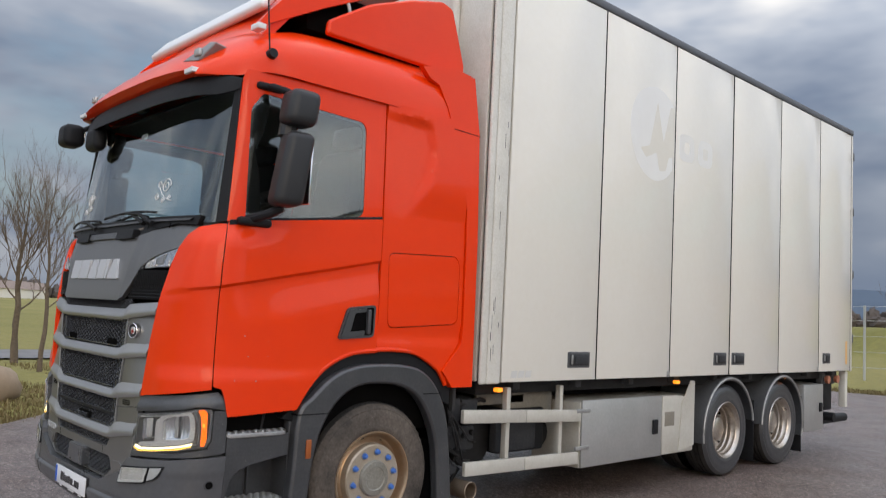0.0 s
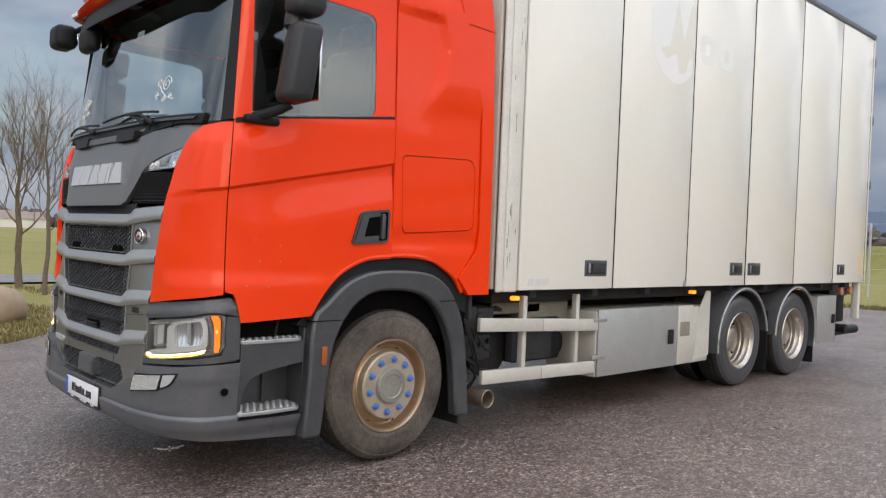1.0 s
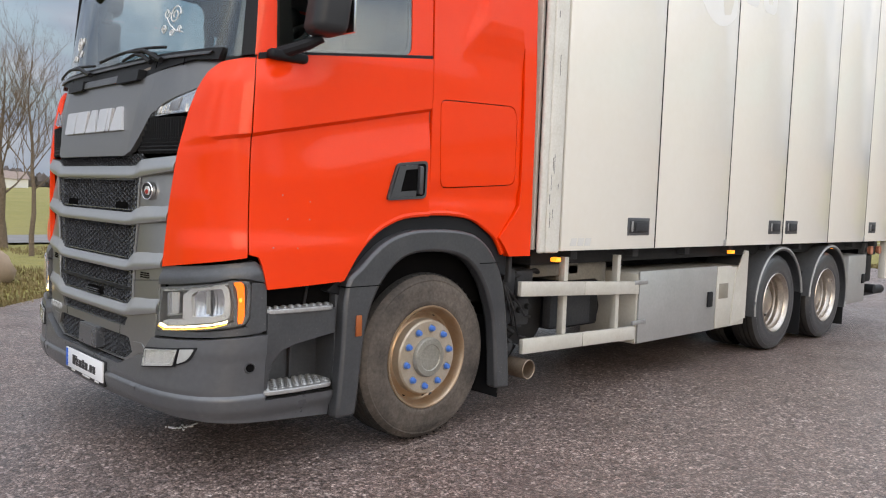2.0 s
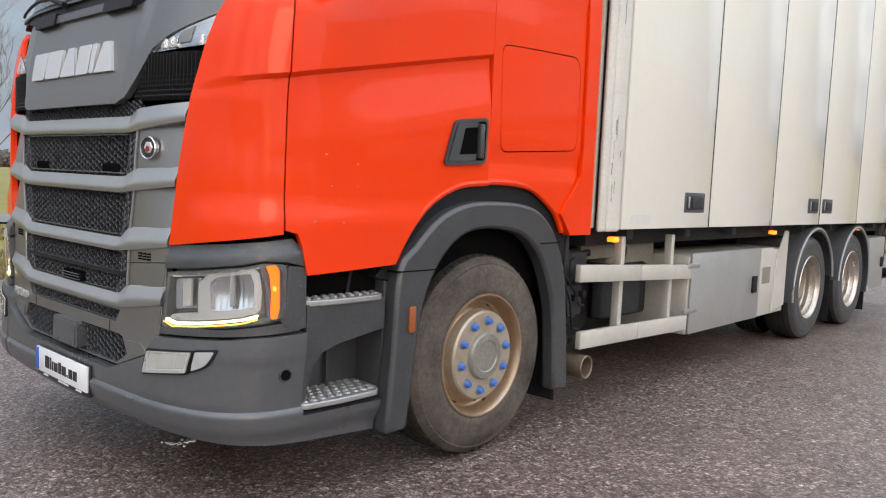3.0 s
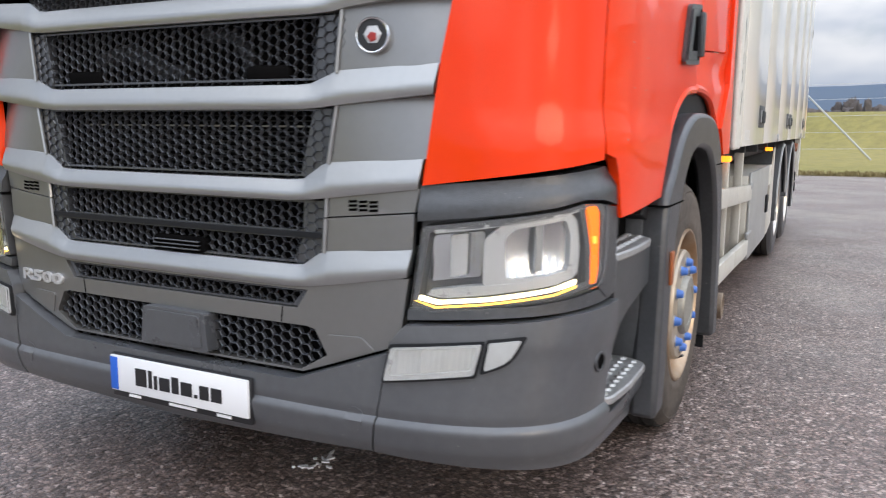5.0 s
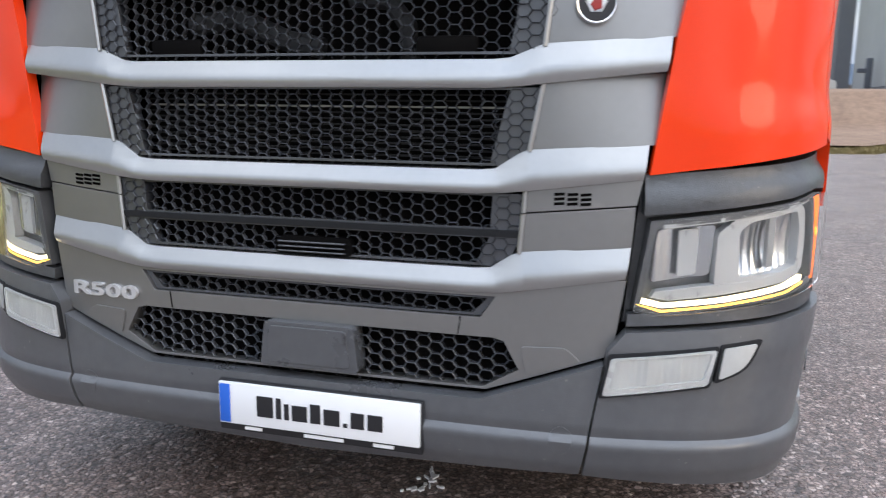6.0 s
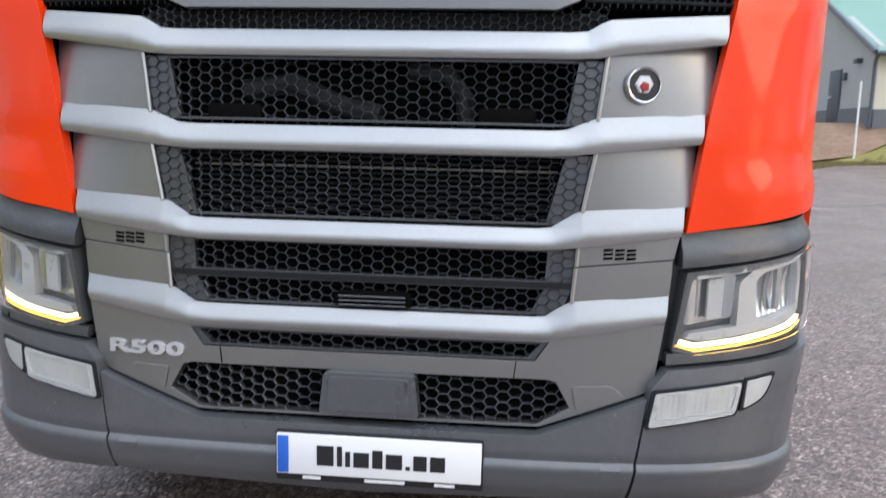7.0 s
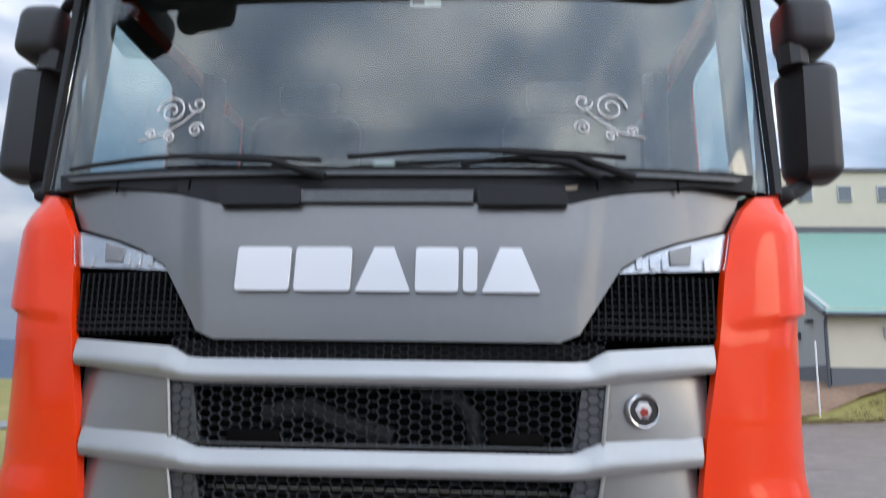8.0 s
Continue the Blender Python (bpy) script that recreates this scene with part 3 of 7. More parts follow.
def spread(near, far, n):
    k = [near * (far / near) ** (i / n) for i in range(n + 1)]
    return [-v for v in reversed(k)] + [0] + k


LINES = sorted(set([round(v, 2) for v in spread(2, 2500, 34)] + [float(v) for v in range(-60, 61, 2)]))
ground = new("ground", finish(sheet_bm(LINES, LINES, -0.03), "ground", "grass"))
tagged(ground, "rough winter grass field round the asphalt yard", "ground", kind="structure")

EDGE = [(-60, -4), (-12, 1.5), (-3, 3.0), (0.9, 5.3), (1.7, 6.1), (4, 7.4), (12, 8.4), (20, 7), (21.7, 2), (21.7, -1.7), (21.3, -6), (25, -9.4), (28.3, -12), (30.3, -16.2), (33, -23), (44, -60), (-60, -60)]


def draped_bm(poly, lift, step):
    """A flat outline cut into cells and laid on the ground."""
    bm = bmesh.new()
    vs = [bm.verts.new((x, y, 0)) for x, y in poly]
    es = [bm.edges.new((vs[i], vs[(i + 1) % len(vs)])) for i in range(len(vs))]
    bmesh.ops.triangle_fill(bm, use_beauty=True, edges=es, normal=(0, 0, 1))
    for axis in (0, 1):
        lo, hi = min(p[axis] for p in poly), max(p[axis] for p in poly)
        k = math.ceil(lo / step)
        while k * step < hi:
            co, no = [0, 0, 0], [0, 0, 0]
            co[axis], no[axis] = k * step, 1
            bmesh.ops.bisect_plane(bm, geom=bm.verts[:] + bm.edges[:] + bm.faces[:], plane_co=co, plane_no=no)
            k += 1
    for v in bm.verts:
        v.co.z = height(v.co.x, v.co.y) + lift
    return bm


def ragged(poly, amount, step=0.7):
    rnd, out = random.Random(4), []
    for i, (x, y) in enumerate(poly):
        x1, y1 = poly[(i + 1) % len(poly)]
        n = max(1, int(math.hypot(x1 - x, y1 - y) / step)) if max(abs(x), abs(y), abs(x1), abs(y1)) < 40 else 1
        for k in range(n):
            t = k / n
            out.append((x + (x1 - x) * t + rnd.uniform(-amount, amount), y + (y1 - y) * t + rnd.uniform(-amount, amount)))
    return out


yard = new("pavement", finish(draped_bm(ragged(EDGE, 0.09), 0.0, 3.0), "pavement", "asphalt"))
tagged(yard, "damp coarse grey-brown asphalt yard with loose chippings", "asphalt", kind="structure")
track = new("road", finish(draped_bm([(-80, 14.0), (60, 16.6), (60, 19.6), (-80, 17.2)], 0.02, 6.0), "road", "gravel"))
tagged(track, "narrow grey asphalt road beyond the grass verge", "road", kind="structure")
plot = new("soil_bank", finish(draped_bm([(23.6, -4.5), (23.2, -6.3), (26.6, -9.0), (30.0, -11.4), (32.2, -16), (34.8, -22.6), (46, -60), (90, -60), (90, -4.5)], 0.06, 2.0), "soil_bank", "soil"))
tagged(plot, "bare brown soil bank rising to the green-roofed hall", "soil", kind="structure")


def blades_bm(spots, seed, low, high, width=0.012, per=6):
    """Tufts of bent grass blades at places on the ground."""
    rnd = random.Random(seed)
    verts, faces = [], []
    for x, y in spots:
        z = height(x, y) - 0.03
        for _ in range(per):
            a, h = rnd.uniform(0, 6.283), rnd.uniform(low, high)
            bx, by = x + rnd.gauss(0, 0.09), y + rnd.gauss(0, 0.09)
            lean = rnd.uniform(0.1, 0.7) * h
            ca, sa = math.cos(a), math.sin(a)
            k = len(verts)
            verts += [(bx - sa * width, by + ca * width, z), (bx + sa * width, by - ca * width, z),
                      (bx + ca * lean * 0.4 + sa * width * 0.7, by + sa * lean * 0.4 - ca * width * 0.7, z + h * 0.6),
                      (bx + ca * lean * 0.4 - sa * width * 0.7, by + sa * lean * 0.4 + ca * width * 0.7, z + h * 0.6),
                      (bx + ca * lean, by + sa * lean, z + h)]
            faces += [(k, k + 1, k + 2, k + 3), (k + 3, k + 2, k + 4)]
    me = bpy.data.meshes.new("grass")
    me.from_pydata(verts, [], faces)
    me.materials.append(M["blade"])
    return me


def along(pts, n, inward, seed):
    rnd, out = random.Random(seed), []
    lengths = [math.dist(a, b) for a, b in zip(pts, pts[1:])]
    for (a, b), k in zip(zip(pts, pts[1:]), lengths):
        nx, ny = (b[1] - a[1]) / k * -1, (b[0] - a[0]) / k
        for _ in range(int(n * k / sum(lengths))):
            t, w = rnd.random(), rnd.random() ** 1.5 * inward
            out.append((a[0] + (b[0] - a[0]) * t + nx * w, a[1] + (b[1] - a[1]) * t + ny * w))
    return out


near_grass = new("verge_grass", blades_bm(along([(-3, 3.0), (0.9, 5.35), (1.7, 6.15), (4, 7.5), (12, 8.5)], 5200, 7.0, 3), 5, 0.02, 0.085))
tagged(near_grass, "ragged yellow-green grass along the asphalt edge", "grass", kind="stuff")
far_grass = new("bank_grass", blades_bm(along([(20, 7), (21.7, 2), (21.7, -1.7), (21.3, -6), (25, -9.4), (28.3, -12), (30.3, -16.2), (33, -23)], 2600, 1.5, 7), 8, 0.04, 0.13, 0.02))
tagged(far_grass, "dry grass strip between asphalt and soil bank", "grass", kind="stuff")


def tree_bm(seed, tall, trunk_r, clear):
    """A bare young tree: tapered trunk, upswept limbs, twigs."""
    rnd = random.Random(seed)
    trunk, crown = bmesh.new(), bmesh.new()
    pts, p = [], Vector((0, 0, -0.05))
    n = 9
    for i in range(n + 1):
        pts.append(p.copy())
        p = p + Vector((rnd.uniform(-0.05, 0.05), rnd.uniform(-0.05, 0.05), tall * 0.86 / n))
    tube_into(trunk, pts, [trunk_r * (1 - 0.86 * i / n) for i in range(n + 1)], 9)

    def grow(start, way, length, r, depth):
        q, pts2 = start.copy(), [start.copy()]
        k = 5 if depth < 2 else 3
        w = way.copy()
        for _ in range(k):
            w = (w + Vector((rnd.uniform(-0.16, 0.16), rnd.uniform(-0.16, 0.16), 0.10))).normalized()
            q = q + w * length / k
            pts2.append(q.copy())
        tube_into(crown, pts2, [r * (1 - 0.75 * i / k) for i in range(k + 1)], 5 if depth < 2 else 3, cap=False)
        if depth < 3:
            for _ in range({0: 8, 1: 5, 2: 2}[depth]):
                t = rnd.uniform(0.25, 1.0)
                i = min(int(t * k), k - 1)
                s = pts2[i].lerp(pts2[i + 1], t * k - i)
                side = Vector((rnd.uniform(-1, 1), rnd.uniform(-1, 1), rnd.uniform(0.15, 0.9))).normalized()
                grow(s, (w * 0.75 + side * 0.7).normalized(), length * rnd.uniform(0.35, 0.62), r * 0.5, depth + 1)

    for i in range(17):
        t = clear + (1 - clear) * (i / 17) ** 0.9
        k = min(int(t * n), n - 1)
        s = pts[k].lerp(pts[k + 1], t * n - k)
        a = i * 2.4 + rnd.uniform(-0.4, 0.4)
        grow(s, Vector((math.cos(a), math.sin(a), rnd.uniform(0.7, 1.5))).normalized(), tall * rnd.uniform(0.26, 0.40) * (1.15 - 0.55 * t), trunk_r * 0.30 * (1.2 - t), 0)
    return trunk, crown


def tree(seed, x, y, tall, trunk_r, clear, label):
    t = thing("tree", label, "tree", (x, y, height(x, y)), group="bare trees by the yard")
    a, b = tree_bm(seed, tall, trunk_r, clear)
    part("trunk", a, "bark", t)
    part("crown", b, "bark", t, "leafless twiggy crown")
    return t


tree(3, 3.45, 14.7, 4.7, 0.09, 0.30, "bare young tree with a forked brown trunk on grass")
tree(11, 3.35, 12.4, 4.6, 0.055, 0.34, "slim bare young tree on the grass verge")
tree(21, 27.5, 2.6, 4.6, 0.10, 0.25, "bare young tree on the grass behind the truck")
tree(31, 1.6, 17.0, 4.6, 0.09, 0.30, "bare young tree across the verge")


def boulder(x, y, sx, sy, sz, seed):
    bm = bmesh.new()
    bmesh.ops.create_icosphere(bm, subdivisions=3, radius=1.0)
    for v in bm.verts:
        f = 1 + 0.22 * noise.noise(v.co * 1.3 + Vector((seed, 0, 0))) + 0.08 * noise.noise(v.co * 4)
        v.co = Vector((v.co.x * sx * f, v.co.y * sy * f, max(v.co.z, -0.5) * sz * f))
    ob = new("boulder", finish(bm, "boulder", "boulder", angle=60))
    ob.location = (x, y, sz * 0.4)
    return tagged(ob, "pale weathered boulder in the grass verge", "boulder")


boulder(1.2, 7.9, 0.55, 0.45, 0.42, 2)

# fence along the far side of the yard
for i, fy in enumerate((4.6, -0.4, -4.4)):
    fx = 28.0
    post = new("fence_post", finish(tube_bm([(fx, fy, height(fx, fy) - 0.2), (fx, fy, height(fx, fy) + 2.6)], 0.045, 10), "fence_post", "galv"))
    tagged(post, "tall galvanised steel fence post in grass", "fence post", group="fence posts")
    if i == 1:
        br = part("brace", tube_bm([(fx, fy, height(fx, fy) + 2.35), (fx, fy - 2.2, height(fx, fy - 2.2))], 0.03, 8), "galv", post)
fm = bmesh.new()
for zz in (0.35, 0.9, 1.45, 2.0, 2.5):
    tube_into(fm, [(28.0, 9.0, height(28, 9) + zz), (28.0, -4.4, height(28, -4.4) + zz)], 0.006, 4)
wires = new("fence_wire", finish(fm, "fence_wire", "galv"))
tagged(wires, "thin steel fence wires strung between posts", "fence wire", kind="stuff")


# ---- halls beyond the bank
def hall(name, label, lo, hi, ridge, wall, roof=None):
    h = thing(name, label, "building", (0, 0, 0))
    x0, y0, z0 = lo
    x1, y1, z1 = hi
    part("wall", box_bm(lo, hi), wall, h, smooth=False)
    part("plinth", box_bm((x0 - 0.06, y0 - 0.06, z0 - 1.4), (x1 + 0.06, y1 + 0.06, z0 + 0.75)), "plinth", h, smooth=False)
    return h


g = hall("green_roofed_hall", "low hall with cream walls and green sheet roof", (33.5, -70, 2.0), (57.5, -14.2, 5.4), 0, "cream")
g.location.y = -1.2
part("gable", flat_bm([(33.5, 5.4), (57.5, 5.4), (45.5, 11.18)], "xz", -14.45, 0.25), "greywall", g, smooth=False)
part("gable_wall", box_bm((33.44, -14.2, 2.0), (57.5, -14.12, 5.42)), "greywall", g, smooth=False)
part("gable_plinth", box_bm((33.40, -14.12, 0.6), (57.5, -14.06, 2.85)), "plinth", g, smooth=False)
rb = bmesh.new()
for sgn, xa in ((1, 33.0), (-1, 58.0)):
    q = [rb.verts.new(c) for c in ((xa, -70, 5.12), (xa, -13.9, 5.12), (45.5, -13.9, 11.26), (45.5, -70, 11.26))]
    rb.faces.new(q)
roof = part("roof", rb, "greenroof", g, smooth=False)
roof.modifiers.new("thick", "SOLIDIFY").thickness = 0.18
part("eave_gutter", tube_bm([(32.95, -70, 5.05), (32.95, -13.9, 5.05)], 0.10, 8), "darkdoor", g, "dark eaves gutter")
part("downpipe", tube_bm([(32.95, -13.98, 5.02), (33.2, -14.0, 4.75), (33.34, -14.04, 4.5), (33.34, -14.04, 1.9)], 0.075, 8), "darkdoor", g, "dark rainwater pipe")
part("verge_trim", tube_bm([(32.95, -13.88, 5.08), (45.5, -13.88, 11.26)], 0.12, 6), "darkdoor", g)
dr = part("door", box_bm((36.88, -14.14, 2.3), (38.14, -14.02, 4.70), 0.02), "darkdoor", g, "dark grey steel door")
part("door_handle", box_bm((37.7, -14.02, 3.40), (37.95, -13.96, 3.50)), "galv", dr)
part("wall_lamp", box_bm((36.28, -14.12, 4.16), (36.56, -13.97, 4.50), 0.03), "darkdoor", g)
part("camera_box", box_bm((34.75, -14.12, 4.80), (35.15, -13.85, 5.0), 0.03), "darkdoor", g)
for i in range(5):
    wy = -16.6 - i * 4.2
    win = part("window", box_bm((33.38, wy - 1.1, 4.05), (33.52, wy, 4.55), 0.02), "galv", g)
    part("pane", box_bm((33.36, wy - 1.04, 4.1), (33.40, wy - 0.06, 4.5)), "winglass", win)
ladder = bmesh.new()
for ly in (-17.0, -16.55):
    tube_into(ladder, [(44.6, ly, 10.6), (44.6, ly, 11.8)], 0.04, 6)
tube_into(ladder, [(44.6, -17.0, 11.25), (44.6, -16.55, 11.25)], 0.03, 6)
part("roof_hatch_rail", ladder, "greenroof", g)

t2 = thing("tall_hall", "tall hall with cream sheet walls and small square windows", "building")
part("wall", box_bm((47.5, -80, 2.0), (68, -14.6, 15.65)), "cream", t2, smooth=False)
part("side_wall", box_bm((57.6, -14.6, 2.0), (68, -14.5, 15.65)), "greywall", t2, smooth=False)
part("coping", box_bm((47.3, -80, 15.65), (68.2, -14.4, 15.87)), "rail", t2, smooth=False)
part("fascia", box_bm((47.2, -80, 11.0), (47.5, -14.5, 12.0)), "rail", t2, smooth=False)
part("plinth", box_bm((57.6, -14.5, 1.6), (68, -14.44, 2.9)), "plinth", t2, smooth=False)
for i in range(12):
    wy = -18.1 - i * 2.45
    win = part("window", box_bm((47.42, wy - 0.45, 13.66), (47.56, wy + 0.45, 14.75), 0.02), "galv", t2)
    part("pane", box_bm((47.40, wy - 0.38, 13.73), (47.44, wy + 0.38, 14.68)), "winglass", win)
sg = thing("sign_post", "thin white marker pole on the soil bank", "pole", (31.0, -13.8, height(31.0, -13.8)))
part("pole", tube_bm([(0, 0, -0.1), (0, 0, 3.1)], 0.04, 8), "plate", sg)

part("annex_wall", box_bm((69, -14.45, 2.0), (80, -13.3, 10.5)), "plinth", t2, "dark blue-grey annex wall", smooth=False)
wp = thing("wall_post", "dark square post beside the hall wall", "post", (60.0, -13.9, height(60, -13.9)))
part("post", box_bm((-0.2, -0.2, -0.1), (0.2, 0.2, 2.6), 0.04), "darkdoor", wp)
part("post_arm", box_bm((-0.1, 0.2, 1.6), (0.1, 0.75, 1.9), 0.03), "darkdoor", wp)
van = thing("parked_van", "white panel van parked by the hall", "van", (62.0, -9.4, height(62, -9.4)))
part("body", flat_bm(rounded([(-2.75, 0.45), (-2.72, 1.05), (-2.05, 1.30), (-1.35, 2.05), (-0.9, 2.25), (2.6, 2.25), (2.7, 0.45)], 0.12), "yz", -0.95, 1.9), "whitewall", van, bevel=0.06)
for wx in (-1.9, 1.7):
    for side in (-0.97, 0.77):
        wl_ = part("wheel", tube_bm([(side, wx, 0.34), (side + 0.2, wx, 0.34)], 0.34, 20), "ink", van)
        part("rim", tube_bm([(side - 0.01, wx, 0.34), (side + 0.21, wx, 0.34)], 0.2, 16), "galv", wl_)
part("side_window", flat_bm([(-1.85, 1.40), (-1.3, 1.95), (-0.75, 2.0), (-0.75, 1.40)], "yz", -0.965, 0.02), "winglass", van)
part("windscreen", box_bm((-0.8, -0.03, 0), (0.8, 0.0, 0.95), 0.01, 2, pose(0, -2.03, 1.32, -42, 0, 0)), "winglass", van)


# ---- far fields: hedges, houses, woods, hills
def woods(name, label, x0, y0, x1, y1, tall, seed, mat, n=160, thick=6.0):
    rnd = random.Random(seed)
    bm = bmesh.new()
    d = Vector((x1 - x0, y1 - y0, 0))
    nrm = Vector((-d.y, d.x, 0)).normalized()
    for i in range(n):
        t = (i + rnd.random()) / n
        c = Vector((x0, y0, 0)) + d * t + nrm * rnd.uniform(0, thick)
        c.z = height(c.x, c.y)
        w, h = d.length / n * rnd.uniform(1.0, 2.2), tall * rnd.uniform(0.35, 1.0) * (0.75 + 0.35 * noise.noise(Vector((t * 23.0, seed, 0))))
        got = bmesh.ops.create_icosphere(bm, subdivisions=3, radius=1.0)["verts"]
        for v in got:
            f = 1 + 0.45 * noise.noise(v.co * 3.5 + Vector((i * 3.1, 0, 0))) + 0.35 * noise.noise(v.co * 11.0 + Vector((0, i * 1.7, 0)))
            v.co = c + Vector((v.co.x * w * f, v.co.y * w * f, v.co.z * h * 0.55 * f + h * 0.42))
    ob = new(name, finish(bm, name, mat, angle=60))
    return tagged(ob, label, "trees", kind="stuff")


woods("far_woods", "dark leafless woods along the far field", -160, 250, 220, 330, 9, 1, "wood_far", 260)
woods("far_hedge", "dark hedge line beyond the meadow", 150, 90, 260, -60, 7, 2, "wood_far", 200)
for hx, hy, w, seed in ((52, 212, 8, 1), (60, 224, 7, 2), (37, 230, 6, 3), (170, 60, 22, 4), (190, 20, 26, 5)):
    hz = height(hx, hy)
    h = thing("farmhouse", "far white farmhouse with brown pitched roof", "house", (hx, hy, hz), group="far farmhouses")
    part("wall", box_bm((-w / 2, -3, 0), (w / 2, 3, 2.4)), "whitewall", h, smooth=False)
    r = bmesh.new()
    v = [r.verts.new(c) for c in ((-w / 2 - .3, -3.4, 2.3), (w / 2 + .3, -3.4, 2.3), (w / 2 + .3, 0, 4.3), (-w / 2 - .3, 0, 4.3), (-w / 2 - .3, 3.4, 2.3), (w / 2 + .3, 3.4, 2.3))]
    for f in ((0, 1, 2, 3), (3, 2, 5, 4), (0, 3, 4), (1, 5, 2), (0, 4, 5, 1)):
        r.faces.new([v[k] for k in f])
    part("roof", r, "roofred", h, smooth=False)
hb = bmesh.new()
rows = []
for i in range(61):
    a = radians(-60 + i * 2.0)
    top = 34 + 14 * noise.noise(Vector((i * 0.13, 0, 0))) + 5 * noise.noise(Vector((i * 0.6, 3, 0)))
    rows.append([hb.verts.new((1500 * math.cos(a) + dx, 1500 * math.sin(a), zz)) for dx, zz in ((-220, 8), (-80, 30 + top * 0.5), (0, 42 + top), (200, 0))])
for r0, r1 in zip(rows, rows[1:]):
    for k in range(3):
        hb.faces.new((r0[k], r1[k], r1[k + 1], r0[k + 1]))
tagged(new("far_hills", finish(hb, "far_hills", "hill", angle=60)), "hills on the horizon, blue haze put into their colour", "hills", kind="structure")


# splash of dried white paint on the asphalt under the bumper
rnd = random.Random(12)
spl = bmesh.new()
for k in range(20):
    a, r = rnd.uniform(0, 6.283), abs(rnd.gauss(0, 0.05))
    cx_, cy_ = 0.52 + r * math.cos(a) * 1.4, -0.19 + r * math.sin(a)
    w, ln = rnd.uniform(0.003, 0.008), rnd.uniform(0.006, 0.022)
    ring = [spl.verts.new((cx_ + ln * math.cos(q) * math.cos(a) - w * math.sin(q) * math.sin(a), cy_ + ln * math.cos(q) * math.sin(a) + w * math.sin(q) * math.cos(a), 0.006)) for q in [6.283 * i / 9 for i in range(9)]]
    spl.faces.new(ring)
    low = [spl.verts.new((v.co.x, v.co.y, -0.002)) for v in ring]
    for i in range(9):
        spl.faces.new((ring[i], low[i], low[(i + 1) % 9], ring[(i + 1) % 9]))
tagged(new("paint_splash", finish(spl, "paint_splash", "plate", smooth=False)), "dried white splash on the dark asphalt", "stain", kind="stuff")

# ---- the truck: front towards -x, driver's side towards -y, standing on z = 0
truck = thing("box_truck", "red cab box truck with white folding-side cargo body", "truck")
uy, ux, ly, lx = UP.uy, UP.ux, LOW.uy, LOW.ux


def fy(pts, chart=UP):
    """Outline given in (y, z) on the front."""
    return [(chart.uy(y), z) for y, z in pts]


def sx(pts, chart=UP):
    """Outline given in (x, z) on the driver's side."""
    return [(chart.ux(x), z) for x, z in pts]


def both(pts):
    """A front outline given for one half, closed by its mirror image."""
    return pts + [(-y, z) for y, z in reversed(pts)]


SEAM_U = ux(0.321)
GLASS_U = ux(0.305) - 0.085
CORNER_U = uy(-0.90)


def crease(u, z):
    """A sharp shoulder line with a hollow under it, and a bulge along the lower edge."""
    zc = 1.72 + 0.205 * (u - SEAM_U) if u > SEAM_U else 1.66 + 0.06 * (u - CORNER_U) / (SEAM_U - CORNER_U)
    hollow = sstep(zc - 0.018, zc, z) + (1 - sstep(zc - 0.30, zc - 0.03, z)) if z < zc else 1.0
    fade = sstep(CORNER_U, CORNER_U + 0.12, u)
    swell = sstep(CORNER_U + 0.04, CORNER_U + 0.30, u) * (1 - sstep(SEAM_U + 0.02, SEAM_U + 0.45, u))
    shoulder = 0.032 * sstep(1.40, 1.72, z) - 0.050 * sstep(1.93, 2.10, z) ** 1.4
    return 0.012 + 0.024 * (0.3 + 0.7 * sstep(SEAM_U - 0.28, SEAM_U, u)) * (hollow - 1) * fade + swell * shoulder + 0.014 * fade * (1 - sstep(1.15, 1.26, z)) * (1 - 0.5 * sstep(SEAM_U + 0.4, SEAM_U + 1.0, u))


# cab sides, driver's and passenger's
SILL = [(0.40, 2.10), (1.487, 2.245)]
ARCH = flowing([(0.88, 0.985), (0.945, 1.09), (1.03, 1.19), (1.14, 1.27), (1.30, 1.33), (1.487, 1.345)], 3)
DOOR = [(0.324, 2.095), (0.324, 1.20), (0.326, 1.135), (0.375, 1.122), (0.395, 1.08), (0.425, 0.962)] + ARCH + [(1.485, 2.242)]
FRAME = [(0.312, 2.098), (1.487, 2.252), (1.487, 3.065), (0.40, 3.04), (0.312, 2.985)]
TRIM_HOLE = rounded([(0.475, 2.146), (1.312, 2.256), (1.307, 2.865), (0.545, 2.89), (0.475, 2.79)], [0.02, 0.06, 0.07, 0.03, 0.03])
PANE = rounded([(0.455, 2.122), (1.330, 2.24), (1.325, 2.885), (0.53, 2.91), (0.455, 2.80)], [0.02, 0.06, 0.07, 0.03, 0.03])
REAR = [(1.495, 3.068)] + flowing([(1.495, 1.345), (1.66, 1.345), (1.84, 1.325), (1.98, 1.265), (2.08, 1.195)], 3) + [(2.262, 1.42), (2.272, 1.55), (2.262, 2.42), (2.212, 2.62), (2.145, 2.87), (2.085, 3.068)]
WRAP = [(2.088, 1.205), (2.14, 1.15), (2.19, 1.085), (2.40, 1.085), (2.385, 3.0), (2.315, 3.435), (2.13, 3.46), (1.78, 3.40), (1.86, 3.325), (1.945, 3.30), (2.04, 3.15), (2.155, 2.87), (2.222, 2.62), (2.27, 2.42), (2.28, 1.55), (2.27, 1.41)]


